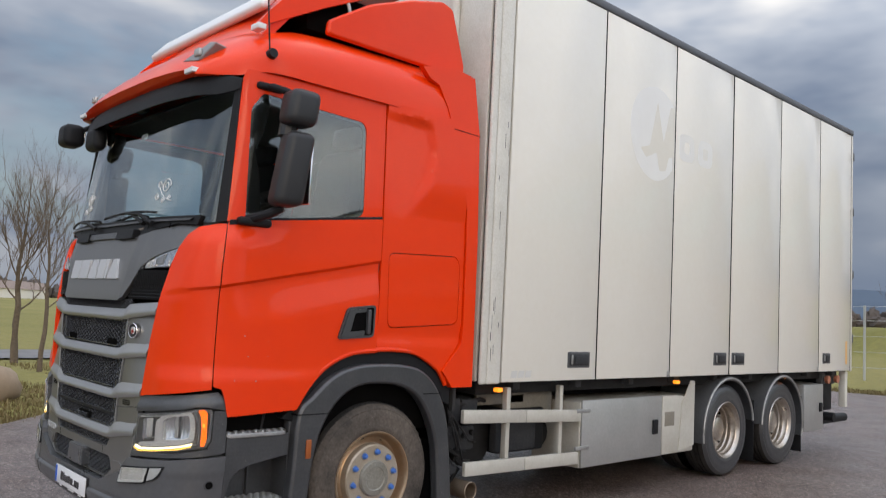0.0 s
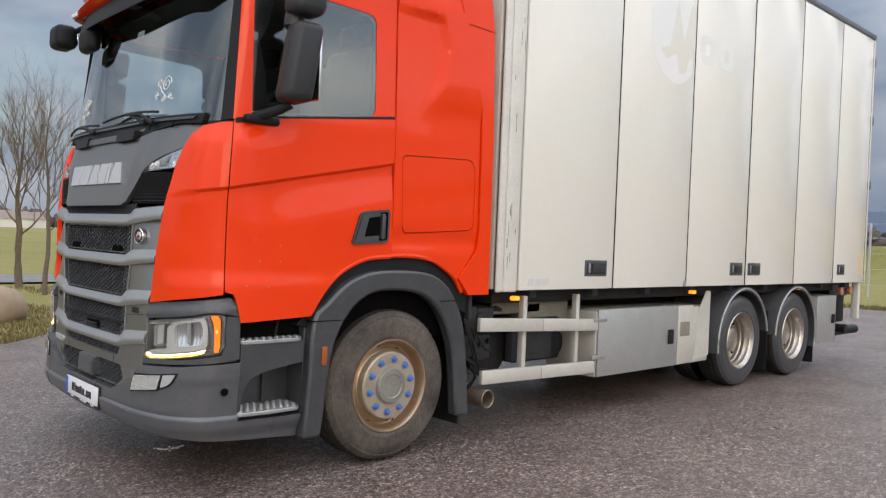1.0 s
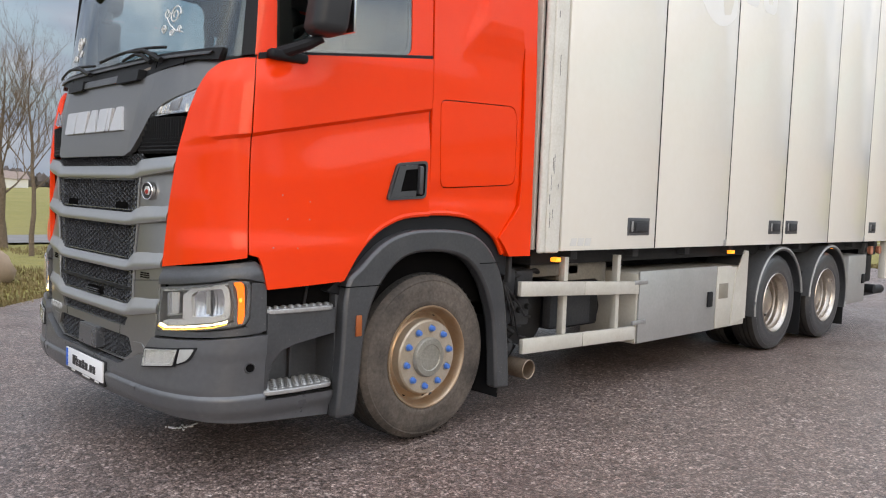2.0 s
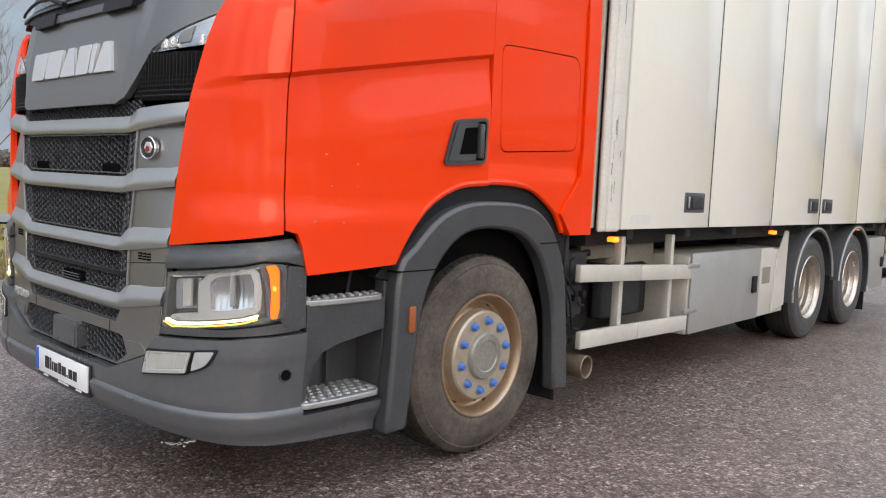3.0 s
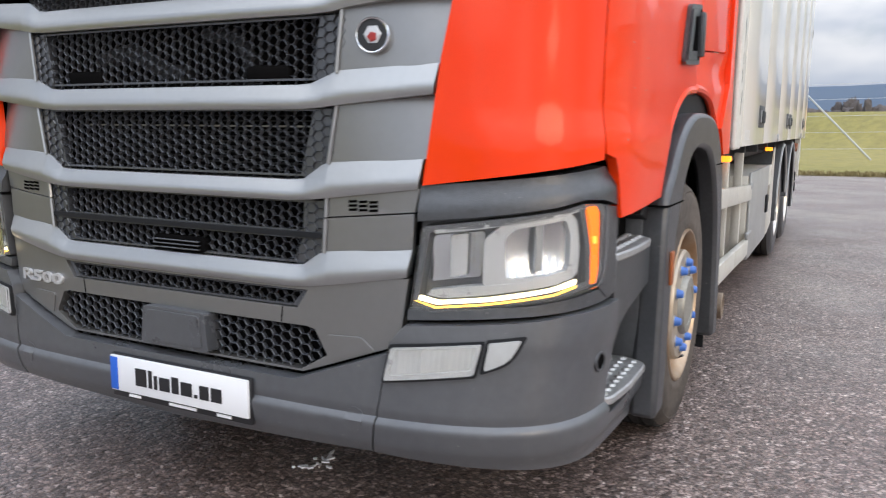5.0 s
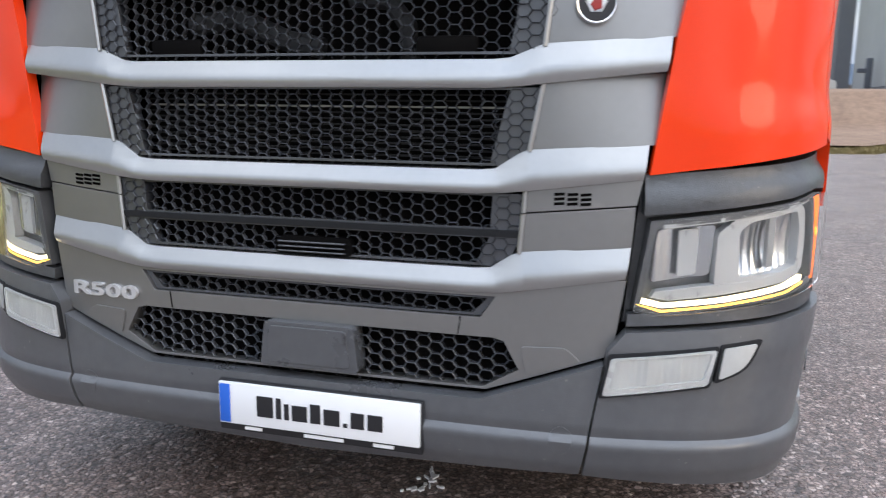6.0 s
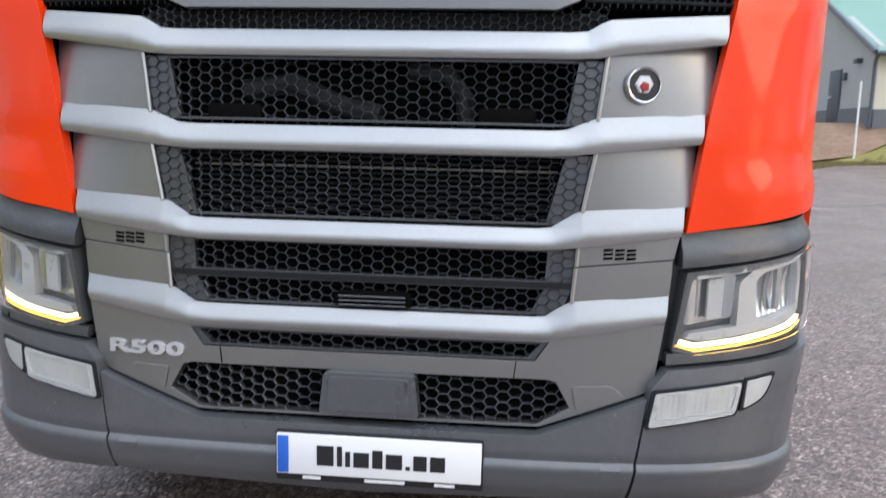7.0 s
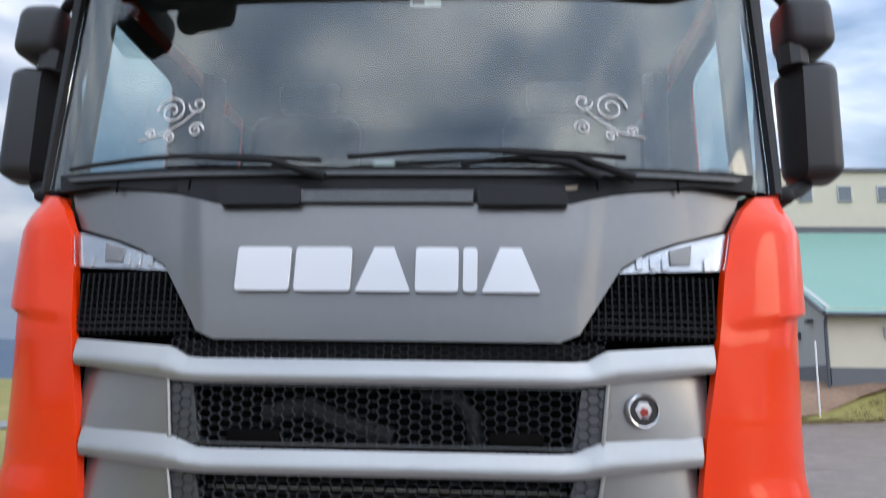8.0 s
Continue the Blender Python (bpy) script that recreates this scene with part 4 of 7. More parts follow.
LOCKER = rounded([(1.555, 2.022), (2.19, 2.048), (2.232, 1.98), (2.232, 1.545), (1.575, 1.500)], [0.05, 0.06, 0.05, 0.06, 0.06])
LOCKER_IN = rounded([(1.560, 2.016), (2.188, 2.042), (2.227, 1.978), (2.227, 1.550), (1.580, 1.506)], [0.05, 0.06, 0.05, 0.06, 0.06])


HOLLOW = [(2.25, 1.66), (2.31, 1.72), (2.55, 1.88), (2.78, 1.944), (2.95, 1.90), (3.01, 1.85)]


def panel_bulge(u, z):
    """A boomerang ridge round a hollow behind the window."""
    x = u - UP.end + UP.a
    return 0.006 + 0.014 * sstep(1.5, 1.9, x) + 0.030 * (0.4 + 0.6 * sstep(1.5, 1.7, x)) * (1 - sstep(0.0, 0.05, min(lerp_table(HOLLOW, z) - x, 3.005 - z))) * sstep(2.26, 2.55, z) - 0.012 * sstep(1.36, 1.46, z) * (1 - sstep(1.46, 1.56, z))


for mirror in (False, True):
    door = skin("cab_door", sx(DOOR), UP, "red", truck, "glossy orange-red cab door with stone chips", step=0.08, zstep=0.018, shear=0.205, z0=1.72, u0=SEAM_U, disp=crease, th=0.03, mirror=mirror)
    skin("door_frame", sx(FRAME), UP, "red", door, holes=[sx(PANE)], step=0.12, th=0.012, bevel=0.003, mirror=mirror)
    skin("inner_trim", sx([(0.316, 1.88), (2.27, 1.88), (2.27, 2.97), (0.316, 2.97)]), UP, "cabin", door, holes=[sx(TRIM_HOLE)], step=0.08, d=-0.016, th=0.012, bevel=0, mirror=mirror)
    pane = skin("side_window", sx(PANE), UP, "sideglass", door, "tinted side window reflecting the clouds", bevel=0, step=0.4, d=-0.005, th=0.005, mirror=mirror)
    pane.visible_shadow = False
    skin("sill_strip", sx([(0.335, 2.080), (1.487, 2.232), (1.487, 2.262), (0.335, 2.110)]), UP, "black", door, d=0.006, th=0.02, step=0.3, bevel=0.003, mirror=mirror)
    skin("window_front_cover", sx([(0.45, 2.11), (0.56, 2.14), (0.54, 2.4), (0.50, 2.55), (0.56, 2.68), (0.60, 2.92), (0.46, 2.92), (0.45, 2.8)]), UP, "black", door, d=-0.02, th=0.01, step=0.3, bevel=0, mirror=mirror)
    rear = skin("side_panel", sx(REAR), UP, "red", truck, "glossy orange-red sleeper panel with locker door outline", holes=[sx(LOCKER)], step=0.03, disp=panel_bulge, th=0.03, mirror=mirror)
    skin("locker_door", sx(LOCKER_IN), UP, "red", rear, "flush red locker door", step=0.06, disp=panel_bulge, th=0.025, mirror=mirror, bevel=0.003)
    fair = skin("rear_fairing", sx(WRAP), UP, "red", truck, step=0.1, d=0.036, th=0.05, mirror=mirror)
    skin("fairing_joint", sx([(2.12, 3.002), (2.39, 2.996), (2.39, 2.990), (2.12, 2.996)]), UP, "void", fair, d=0.0368, th=0.004, step=0.3, bevel=0, mirror=mirror)
    skin("corner_panel", [(uy(-y), z) for y, z in ((0.83, 1.052), (0.872, 1.36), (0.918, 1.60), (0.952, 1.80), (0.985, 1.93), (1.03, 2.01), (1.085, 2.06))][::-1]
         + [(uy(-0.83) + (ux(0.318) - uy(-0.83)) * k / 4, 1.052 + 0.066 * k / 4) for k in (1, 2, 3)] + [(ux(0.318), 1.12), (ux(0.318), 2.085), (ux(0.26), 2.085)],
         UP, "red", truck, "glossy orange-red curved corner panel", step=0.03, zstep=0.018, shear=0.06 / (SEAM_U - CORNER_U), z0=1.72, u0=SEAM_U, disp=crease, th=0.03, mirror=mirror)
    skin("pillar_trim", [(GLASS_U + 0.004, 2.09), (ux(0.312), 2.10), (ux(0.312), 2.985), (GLASS_U + 0.004, 2.95)], UP, "black", truck, step=0.06, d=0.010, th=0.04, mirror=mirror)
    skin("pillar_lining", [(GLASS_U - 0.11, 2.10), (ux(0.47), 2.11), (ux(0.47), 2.95), (GLASS_U - 0.11, 2.95)], UP, "lining", truck, step=0.1, d=-0.075, th=0.02, mirror=mirror)
    # door handle pocket
    hp = rounded([(1.175, 1.435), (1.235, 1.615), (1.44, 1.64), (1.436, 1.455)], 0.02)
    # flat near-black plate, the shade inside the pocket painted on
    h = part("handle_pocket_shade", flat_bm(hp, "xz", -1.268 if not mirror else 1.262, 0.006), "void", door, smooth=False)
    hr = part("handle_rim", skin_bm(sx(rounded([(1.155, 1.42), (1.225, 1.63), (1.455, 1.657), (1.45, 1.44)], 0.03)), UP, d=0.027, th=0.014, step=0.3, holes=[sx(hp)], mirror=mirror), "fender", door)
    bar = box_bm((1.375, -1.292 if not mirror else 1.264, 1.462), (1.405, -1.264 if not mirror else 1.292, 1.622), 0.008)
    part("door_handle", bar, "fender", door, bevel=0)
    rim = [(1.176, 1.436), (1.236, 1.614), (1.372, 1.630), (1.370, 1.606), (1.282, 1.595), (1.248, 1.472), (1.366, 1.482), (1.364, 1.451)]
    part("pocket_rim", flat_bm(rim, "xz", -1.2735 if not mirror else 1.2685, 0.005), "fender", hr, "dark grey sloping inner rim", smooth=False)

for s_ in (-1, 1):
    lip_pts = [(0.86, 0.985)] + ARCH[1:] + flowing([(1.50, 1.352), (1.66, 1.352), (1.84, 1.332), (1.98, 1.268), (2.08, 1.20), (2.15, 1.10)], 3)
    part("arch_lip", tube_bm([(x, s_ * 1.243, z + 0.004) for x, z in lip_pts], 0.017, 8), "red", truck)

# stone chips in the driver's door
for x, z in ((0.50, 1.43), (0.66, 1.40), (0.53, 1.31), (0.66, 1.31), (0.45, 1.17), (0.585, 1.165)):
    q = UP.at(ux(x), z, crease(ux(x), z) + 0.0005)
    chip = lathe_bm([(0.0, 0.0), (0.0024, 0.0), (0.0034, 0.0008)], (q.x, q.y, q.z), 7)
    part("paint_chip", chip, "fogglass", truck)

# grille: four silver bars, grey cheeks, black hexagon nets
BARS = [((0.912, 1.604, 1.530), (0.612, 1.583, 1.497), 0.555, 1.551, 1.484),
        ((0.866, 1.357, 1.280), (0.590, 1.341, 1.254), 0.512, 1.307, 1.242),
        ((0.829, 1.121, 1.042), (0.560, 1.104, 1.012), 0.483, 1.056, 1.000),
        ((0.801, 0.888, 0.812), (0.546, 0.864, 0.776), 0.478, 0.821, 0.763)]
for (yo, zt, zb), (yi, it, ib), yk, ct, cb in BARS:
    top = [(yo, zt), (yi, it), (yi - 0.02, it - 0.008), (yk, ct + 0.003), (yk - 0.04, ct)]
    bot = [(yk - 0.04, cb), (yk + 0.03, cb + 0.004), (yi + 0.02, ib), (yo - 0.012, zb)]
    outline = top + [(-y, z) for y, z in reversed(top)] + [(-y, z) for y, z in reversed(bot)] + bot

    def shelf(u, z, yo=yo, zt=zt, zb=zb, yi=yi, it=it, ib=ib, yk=yk, ct=ct, cb=cb):
        rows_t = [(0.0, ct), (yk, ct), (yi, it), (yo, zt)]
        rows_b = [(0.0, cb), (yk, cb), (yi, ib), (yo, zb)]
        a, b = lerp_table(rows_b, u), lerp_table(rows_t, u)
        t = min(max((z - a) / (b - a), 0), 1)
        return 0.014 - 0.030 * max(0.0, t - 0.34) - 0.030 * max(0.0, 0.18 - t) - 0.006 * sstep(yi, yo, u)
    skin("grille_bar", fy(outline), UP, "silver", truck, "silver-grey painted grille bar", d=0.008, th=0.05, step=0.07, zstep=0.009, disp=shelf, bevel=0.004)
NETS = [[(0.612, 1.482), (0.585, 1.318)], [(0.588, 1.244), (0.545, 1.064)], [(0.553, 1.000), (0.549, 0.912)], [(0.547, 0.900), (0.515, 0.826)], [(0.490, 0.752), (0.455, 0.702)]]
for i, half in enumerate(NETS):
    region = both(half)
    cut = 0.075 if i < 4 else 0.02
    (ya, za), (yb, zb) = half
    hole = [(ya - cut, za - 0.006), (yb - cut, zb + 0.006)]
    s = skin("grille_surround", fy(region), UP, "mesh", truck, holes=[fy(both(hole))], d=-0.004, th=0.03, step=0.08, bevel=0.002)
    part("hex_net", hex_bm(fy(both([(ya - cut + 0.02, za), (yb - cut + 0.02, zb)])), UP, d=-0.012), "mesh", s, "black plastic honeycomb net", smooth=False)
    if i < 4:
        for sg_ in (1, -1):
            ends = [(sg_ * ya, za), (sg_ * (ya - cut), za), (sg_ * (yb - cut), zb), (sg_ * yb, zb)]
            part("blind_net", hex_bm(fy(ends), UP, d=-0.001, depth=0.002), "mesh", s, smooth=False)
skin("grille_band", fy(both([(0.552, 0.914), (0.547, 0.898)])), UP, "black", truck, d=0.004, th=0.03, bevel=0.004)
slot = skin("hood_slot_net", fy(both([(0.60, 1.60), (0.60, 1.552)])), UP, "black", truck, d=-0.02, th=0.01)
part("slot_mesh", hex_bm(fy(both([(0.60, 1.604), (0.60, 1.552)])), UP, r=0.015, d=-0.006), "mesh", slot, smooth=False)
CHEEKS = [[(0.608, 1.500), (0.906, 1.531), (0.880, 1.355), (0.590, 1.335)], [(0.590, 1.255), (0.864, 1.281), (0.842, 1.118), (0.562, 1.100)],
          [(0.556, 1.014), (0.820, 1.043), (0.808, 0.982), (0.553, 0.958)], [(0.552, 0.9545), (0.806, 0.978), (0.801, 0.885), (0.545, 0.860)]]
for i, c in enumerate(CHEEKS):
    for s_ in (1, -1):
        def scoop(u, z, i=i):
            low, high = CHEEKS[i][3][1], CHEEKS[i][1][1]
            return -0.040 * max(0.0, u - 0.62) / 0.28 * max(0.0, z - low) / (high - low) if i < 2 else 0.0
        ck = skin("grille_cheek", fy([(s_ * y, z) for y, z in c]), UP, "grey", truck, "grey painted cheek panel", d=0.0, th=0.03, step=0.025, disp=scoop, bevel=0.005)
        part("cheek_edge", tube_bm([UP.at(uy(s_ * c[0][0]), c[0][1], 0.004), UP.at(uy(s_ * c[3][0]), c[3][1], 0.004)], 0.006, 6), "silver", ck)
        if i == 2:
            for r in range(3):
                for q in range(3):
                    y0 = s_ * (0.622 + q * 0.03)
                    skin("vent_slot", fy([(y0, 1.006 - r * 0.011), (y0 + s_ * 0.024, 1.008 - r * 0.011), (y0 + s_ * 0.024, 1.0015 - r * 0.011), (y0, 0.9995 - r * 0.011)]), UP, "void", ck, d=0.003, th=0.006, bevel=0)
SLIT = both([(0.492, 0.754), (0.456, 0.70)])
LOWNET = both([(0.488, 0.652), (0.514, 0.645), (0.552, 0.576), (0.466, 0.526)])
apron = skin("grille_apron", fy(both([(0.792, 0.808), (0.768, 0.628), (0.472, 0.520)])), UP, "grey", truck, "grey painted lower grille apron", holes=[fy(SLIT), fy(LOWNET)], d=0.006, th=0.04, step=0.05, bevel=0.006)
for s_ in (1, -1):
    skin("apron_joint", fy([(s_ * 0.405, 0.70), (s_ * 0.408, 0.70), (s_ * 0.403, 0.655), (s_ * 0.400, 0.655)]), UP, "void", apron, d=0.0075, th=0.004, bevel=0)
    skin("tow_cover", fy(rounded([(s_ * 0.555, 0.636), (s_ * 0.66, 0.640), (s_ * 0.70, 0.606), (s_ * 0.57, 0.566)], 0.012)), UP, "grey", apron, d=0.011, th=0.01, bevel=0.003)
part("lower_net", hex_bm(fy(both([(0.50, 0.66), (0.56, 0.58), (0.46, 0.52)])), UP, r=0.0215, wall=0.0022, d=-0.008), "mesh", apron, "black plastic honeycomb net", smooth=False)
# near-black sheet that paints the shade behind the nets
skin("front_shade_sheet", fy(both([(0.93, 1.62), (0.80, 0.82), (0.76, 0.50)])), UP, "void", truck, d=-0.10, th=0.02, step=0.2, bevel=0)
radar = skin("radar_cover", fy(rounded([(0.108, 0.652), (-0.138, 0.652), (-0.152, 0.534), (0.122, 0.534)], 0.012)), UP, "bumper", truck, "smooth dark radar cover", d=0.035, th=0.06, bevel=0.010)
skin("radar_face", fy(rounded([(0.092, 0.642), (-0.120, 0.642), (-0.130, 0.546), (0.102, 0.546)], 0.012)), UP, "bumper", radar, d=0.039, th=0.008, bevel=0.002)
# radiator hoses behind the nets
# grip: a flat near-black plate, the recess's shade put into its colour
handle = part("grille_grip", skin_bm(fy(rounded([(0.082, 0.872), (-0.118, 0.872), (-0.126, 0.826), (0.090, 0.826)], 0.018)), UP, d=0.0, th=0.03, step=0.05), "void", truck, "near-black plate painting the shade of a grip recess in the honeycomb net")
for k in range(3):
    part("grip_slat", box_bm((0.030, -0.108, 0.833 + k * 0.012), (0.042, 0.074, 0.837 + k * 0.012), 0.001, 1), "mesh", handle, smooth=False)
hose = tube_bm([(0.13, 0.35, 1.40), (0.12, 0.22, 1.42), (0.12, 0.08, 1.36), (0.12, -0.02, 1.34)], 0.028, 10)
part("radiator_hose", hose, "greykit", truck)
part("radiator_hose", tube_bm([(0.12, -0.10, 1.46), (0.12, -0.20, 1.45), (0.125, -0.245, 1.39), (0.13, -0.25, 1.31)], 0.024, 10), "greykit", truck)
for s_ in (1, -1):
    part("grille_latch", box_bm((0.052, s_ * 0.36 - 0.075, 1.318), (0.12, s_ * 0.36 + 0.075, 1.362), 0.012), "void", truck)
for k in range(11):
    part("condenser_fin", box_bm((0.125, -0.5, 1.075 + k * 0.015), (0.13, 0.5, 1.080 + k * 0.015)), "hubcap" if k == 8 else "chassis", truck, smooth=False)
# round badge: dark shield disc with chrome ring
bp = UP.at(uy(-0.697), 1.425, 0.0)
bd = Vector((-1, -0.22, 0)).normalized()
turn = bd.to_track_quat("Y", "Z").to_matrix().to_4x4()


def disc(profile, place, m, sides=32):
    bm = lathe_bm(profile, (0, 0, 0), sides)
    bmesh.ops.transform(bm, matrix=Matrix.Translation(place) @ m, verts=bm.verts)
    return bm


badge = part("badge", disc([(0.039, 0.012), (0.040, 0.018), (0.0425, 0.019), (0.045, 0.016), (0.046, 0.0), (0, 0)], bp, turn), "chrome", truck, "round chrome-ringed badge")
part("badge_field", disc([(0.0, 0.0145), (0.039, 0.0135), (0.040, 0.008)], bp, turn), "ink", badge)
part("badge_shield", disc([(0.0, 0.0185), (0.021, 0.0175), (0.025, 0.0135)], bp + Vector((0, 0, 0.002)), turn, 6), "badge", badge)
part("badge_crest", disc([(0.0, 0.0215), (0.012, 0.0205), (0.015, 0.0165)], bp + Vector((0, 0, -0.004)), turn, 5), "redlamp", badge)

# hood lid, small upper lamps, side intakes
HOOD = [(0.475, 1.602), (0.53, 1.625), (0.655, 1.815), (0.74, 1.868), (0.83, 1.902), (0.985, 1.948), (1.035, 2.02), (1.058, 2.072), (0.90, 2.078), (0.65, 2.040), (0.52, 2.004)]


def hood_shape(u, z):
    """A flat middle that breaks along a sharp line into raked flanks."""
    out = max(0.0, u - 0.505 - 0.15 * (z - 1.6))
    return 0.022 - min(0.26 * out, 0.010 + 0.09 * out)


skin("hood_lid", fy(both(HOOD)), UP, "hood", truck, "grey painted front lid", d=0.008, th=0.03, step=0.0125, zstep=0.04, disp=hood_shape, bevel=0.006)
# raised maker's name, as six plain satin shapes
x0 = 0.428
for w, lean in ((0.155, 0), (0.16, 0), (0.155, 0.05), (0.12, 0), (0.04, 0), (0.16, 0.05)):
    shape = [(x0, 1.738), (x0 - lean, 1.866), (x0 - w + lean, 1.866), (x0 - w, 1.738)]
    skin("raised_shape", fy(rounded(shape, 0.012 if lean == 0 else 0.004)), UP, "badge", truck, d=0.044, th=0.02, step=0.1, bevel=0.003)
    x0 -= w + 0.0125
for s_ in (1, -1):
    ul = rounded([(s_ * 0.648, 1.803), (s_ * 0.953, 1.822), (s_ * 0.983, 1.935), (s_ * 0.83, 1.893), (s_ * 0.73, 1.855)], 0.012)
    lamp = skin("upper_lamp", fy(ul), UP, "reflector", truck, "small clear upper headlamp", d=-0.008, th=0.03, step=0.05, bevel=0.003)
    skin("lamp_lens", fy(ul), UP, "lens", lamp, d=0.010, th=0.004, step=0.05, bevel=0)
    skin("lamp_housing", fy([(s_ * 0.80, 1.83), (s_ * 0.86, 1.833), (s_ * 0.87, 1.895), (s_ * 0.80, 1.875)]), UP, "lampgrey", lamp, d=-0.002, th=0.01, bevel=0.002)
    for yy in (0.70, 0.74, 0.775, 0.90):
        skin("lamp_rib", fy([(s_ * yy, 1.815), (s_ * (yy + 0.02), 1.817), (s_ * (yy + 0.02), 1.86), (s_ * yy, 1.85)]), UP, "reflector", lamp, d=0.0, th=0.01, bevel=0.002)
    grid = [(s_ * 0.53, 1.613), (s_ * 0.923, 1.613), (s_ * 0.948, 1.800), (s_ * 0.648, 1.792)]
    # near-black backing paints the shade behind the slats
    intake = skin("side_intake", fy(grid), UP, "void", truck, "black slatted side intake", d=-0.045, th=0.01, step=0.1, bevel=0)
    for col in range(20):
        yy = 0.55 + col * 0.0195
        zt = min(1.795, 1.615 + (yy - 0.53) * 1.52)
        if zt - 1.618 < 0.02:
            continue
        p0, p1 = UP.at(uy(s_ * yy), 1.616, -0.012), UP.at(uy(s_ * yy), zt, -0.012)
        part("intake_slat", box_bm((p0.x, p0.y - 0.0022, 1.616), (p0.x + 0.02 + (p1.x - p0.x), p0.y + 0.0022, zt)), "black", intake, smooth=False)
    for r in range(9):
        zz = 1.630 + r * 0.0195
        ya = max(0.54, 0.53 + (zz - 1.615) / 1.52) + 0.01
        part("intake_crossbar", tube_bm([UP.at(uy(s_ * (ya + (0.928 - ya) * k / 8)), zz, -0.009) for k in range(9)], 0.0045, 4), "black", intake)

# windscreen, cowl, wipers, visor
ws = skin("windscreen", [(-GLASS_U, 2.09), (-GLASS_U, 2.945), (GLASS_U, 2.945), (GLASS_U, 2.09)], UP, "glass", truck, "large curved windscreen reflecting grey clouds", d=-0.008, th=0.006, step=0.06, bevel=0)
ws.visible_shadow = False
cowl = skin("wiper_cowl", fy([(1.085, 2.13), (-1.085, 2.13), (-1.07, 2.072), (-0.90, 2.080), (-0.65, 2.043), (-0.52, 2.004), (0.52, 2.004), (0.65, 2.043), (0.90, 2.080), (1.07, 2.072)]), UP, "black", truck, "black plastic wiper cowl", d=0.012, th=0.05, step=0.06, bevel=0.006)
skin("cowl_flap", fy([(0.27, 2.044), (-0.24, 2.044), (-0.24, 2.004), (0.27, 2.004)]), UP, "fender", cowl, d=0.046, th=0.036, bevel=0.006)
skin("cowl_ledge", fy([(1.04, 2.112), (-1.04, 2.112), (-1.02, 2.098), (1.02, 2.098)]), UP, "fender", cowl, d=0.026, th=0.02, step=0.06, bevel=0.004)
for cy_ in (0.62, -0.60, 0.86, -0.84):
    skin("cowl_joint", fy([(cy_ + 0.003, 2.105), (cy_ - 0.003, 2.105), (cy_ - 0.003, 2.055), (cy_ + 0.003, 2.055)]), UP, "void", cowl, d=0.0135, th=0.004, bevel=0)
skin("cowl_scrape", fy([(-0.47, 2.062), (-0.545, 2.070), (-0.54, 2.056), (-0.475, 2.050)]), UP, "exhaust", cowl, "brown scrape on the cowl", d=0.0135, th=0.003, bevel=0)
for ya, yb in ((0.52, 0.27), (-0.25, -0.50)):
    skin("cowl_vent", fy(rounded([(ya, 2.056), (yb, 2.056), (yb - 0.01, 1.996), (ya - 0.02 if ya > 0 else ya, 1.994)], 0.012)), UP, "black", cowl, d=0.056, th=0.046, bevel=0.006)


def wiper(y_pivot, y_tip, dz):
    dz += 0.016
    pa = UP.at(uy(y_pivot), 2.085, 0.05)
    w = part("wiper_arm", tube_bm([pa, UP.at(uy(y_pivot * 0.8 + y_tip * 0.2), 2.118 + dz, 0.062), UP.at(uy((y_pivot + y_tip) / 2), 2.138 + dz, 0.045)], [0.015, 0.011, 0.007], 8), "black", truck)
    n = 14
    part("wiper_blade", tube_bm([UP.at(uy(y_pivot * (1 - t) + y_tip * t), 2.125 + dz + 0.022 * math.sin(3.14 * t), 0.028) for t in [0.02 + 0.98 * i / n for i in range(n + 1)]], 0.008, 6), "black", w)


wiper(0.20, 1.03, 0.0)
wiper(-0.70, 0.14, 0.015)
wiper(-0.60, -0.20, -0.01)
VU = ux(0.318)


def visor_bend(u, z):
    return -0.120 * sstep(VU - 0.42, VU, u)


visor = skin("sun_visor", [(-VU, 2.925), (-VU, 2.972), (-VU + 0.20, 3.0), (VU - 0.20, 3.0), (VU, 2.972), (VU, 2.915), (VU - 0.2, 2.868), (-VU + 0.2, 2.868)], UP, "black", truck, "dark smoked sun visor", d=0.135, th=0.012, step=0.05, disp=visor_bend, bevel=0.004)
skin("visor_lip", [(-VU, 2.96), (-VU, 2.975), (-VU + 0.20, 3.004), (VU - 0.20, 3.004), (VU, 2.975), (VU, 2.96), (VU - 0.2, 2.985), (-VU + 0.2, 2.985)], UP, "black", visor, d=0.134, th=0.12, step=0.05, disp=visor_bend)
skin("visor_arm", fy([(0.06, 2.92), (-0.06, 2.92), (-0.06, 2.98), (0.06, 2.98)]), UP, "black", visor, d=0.13, th=0.13)

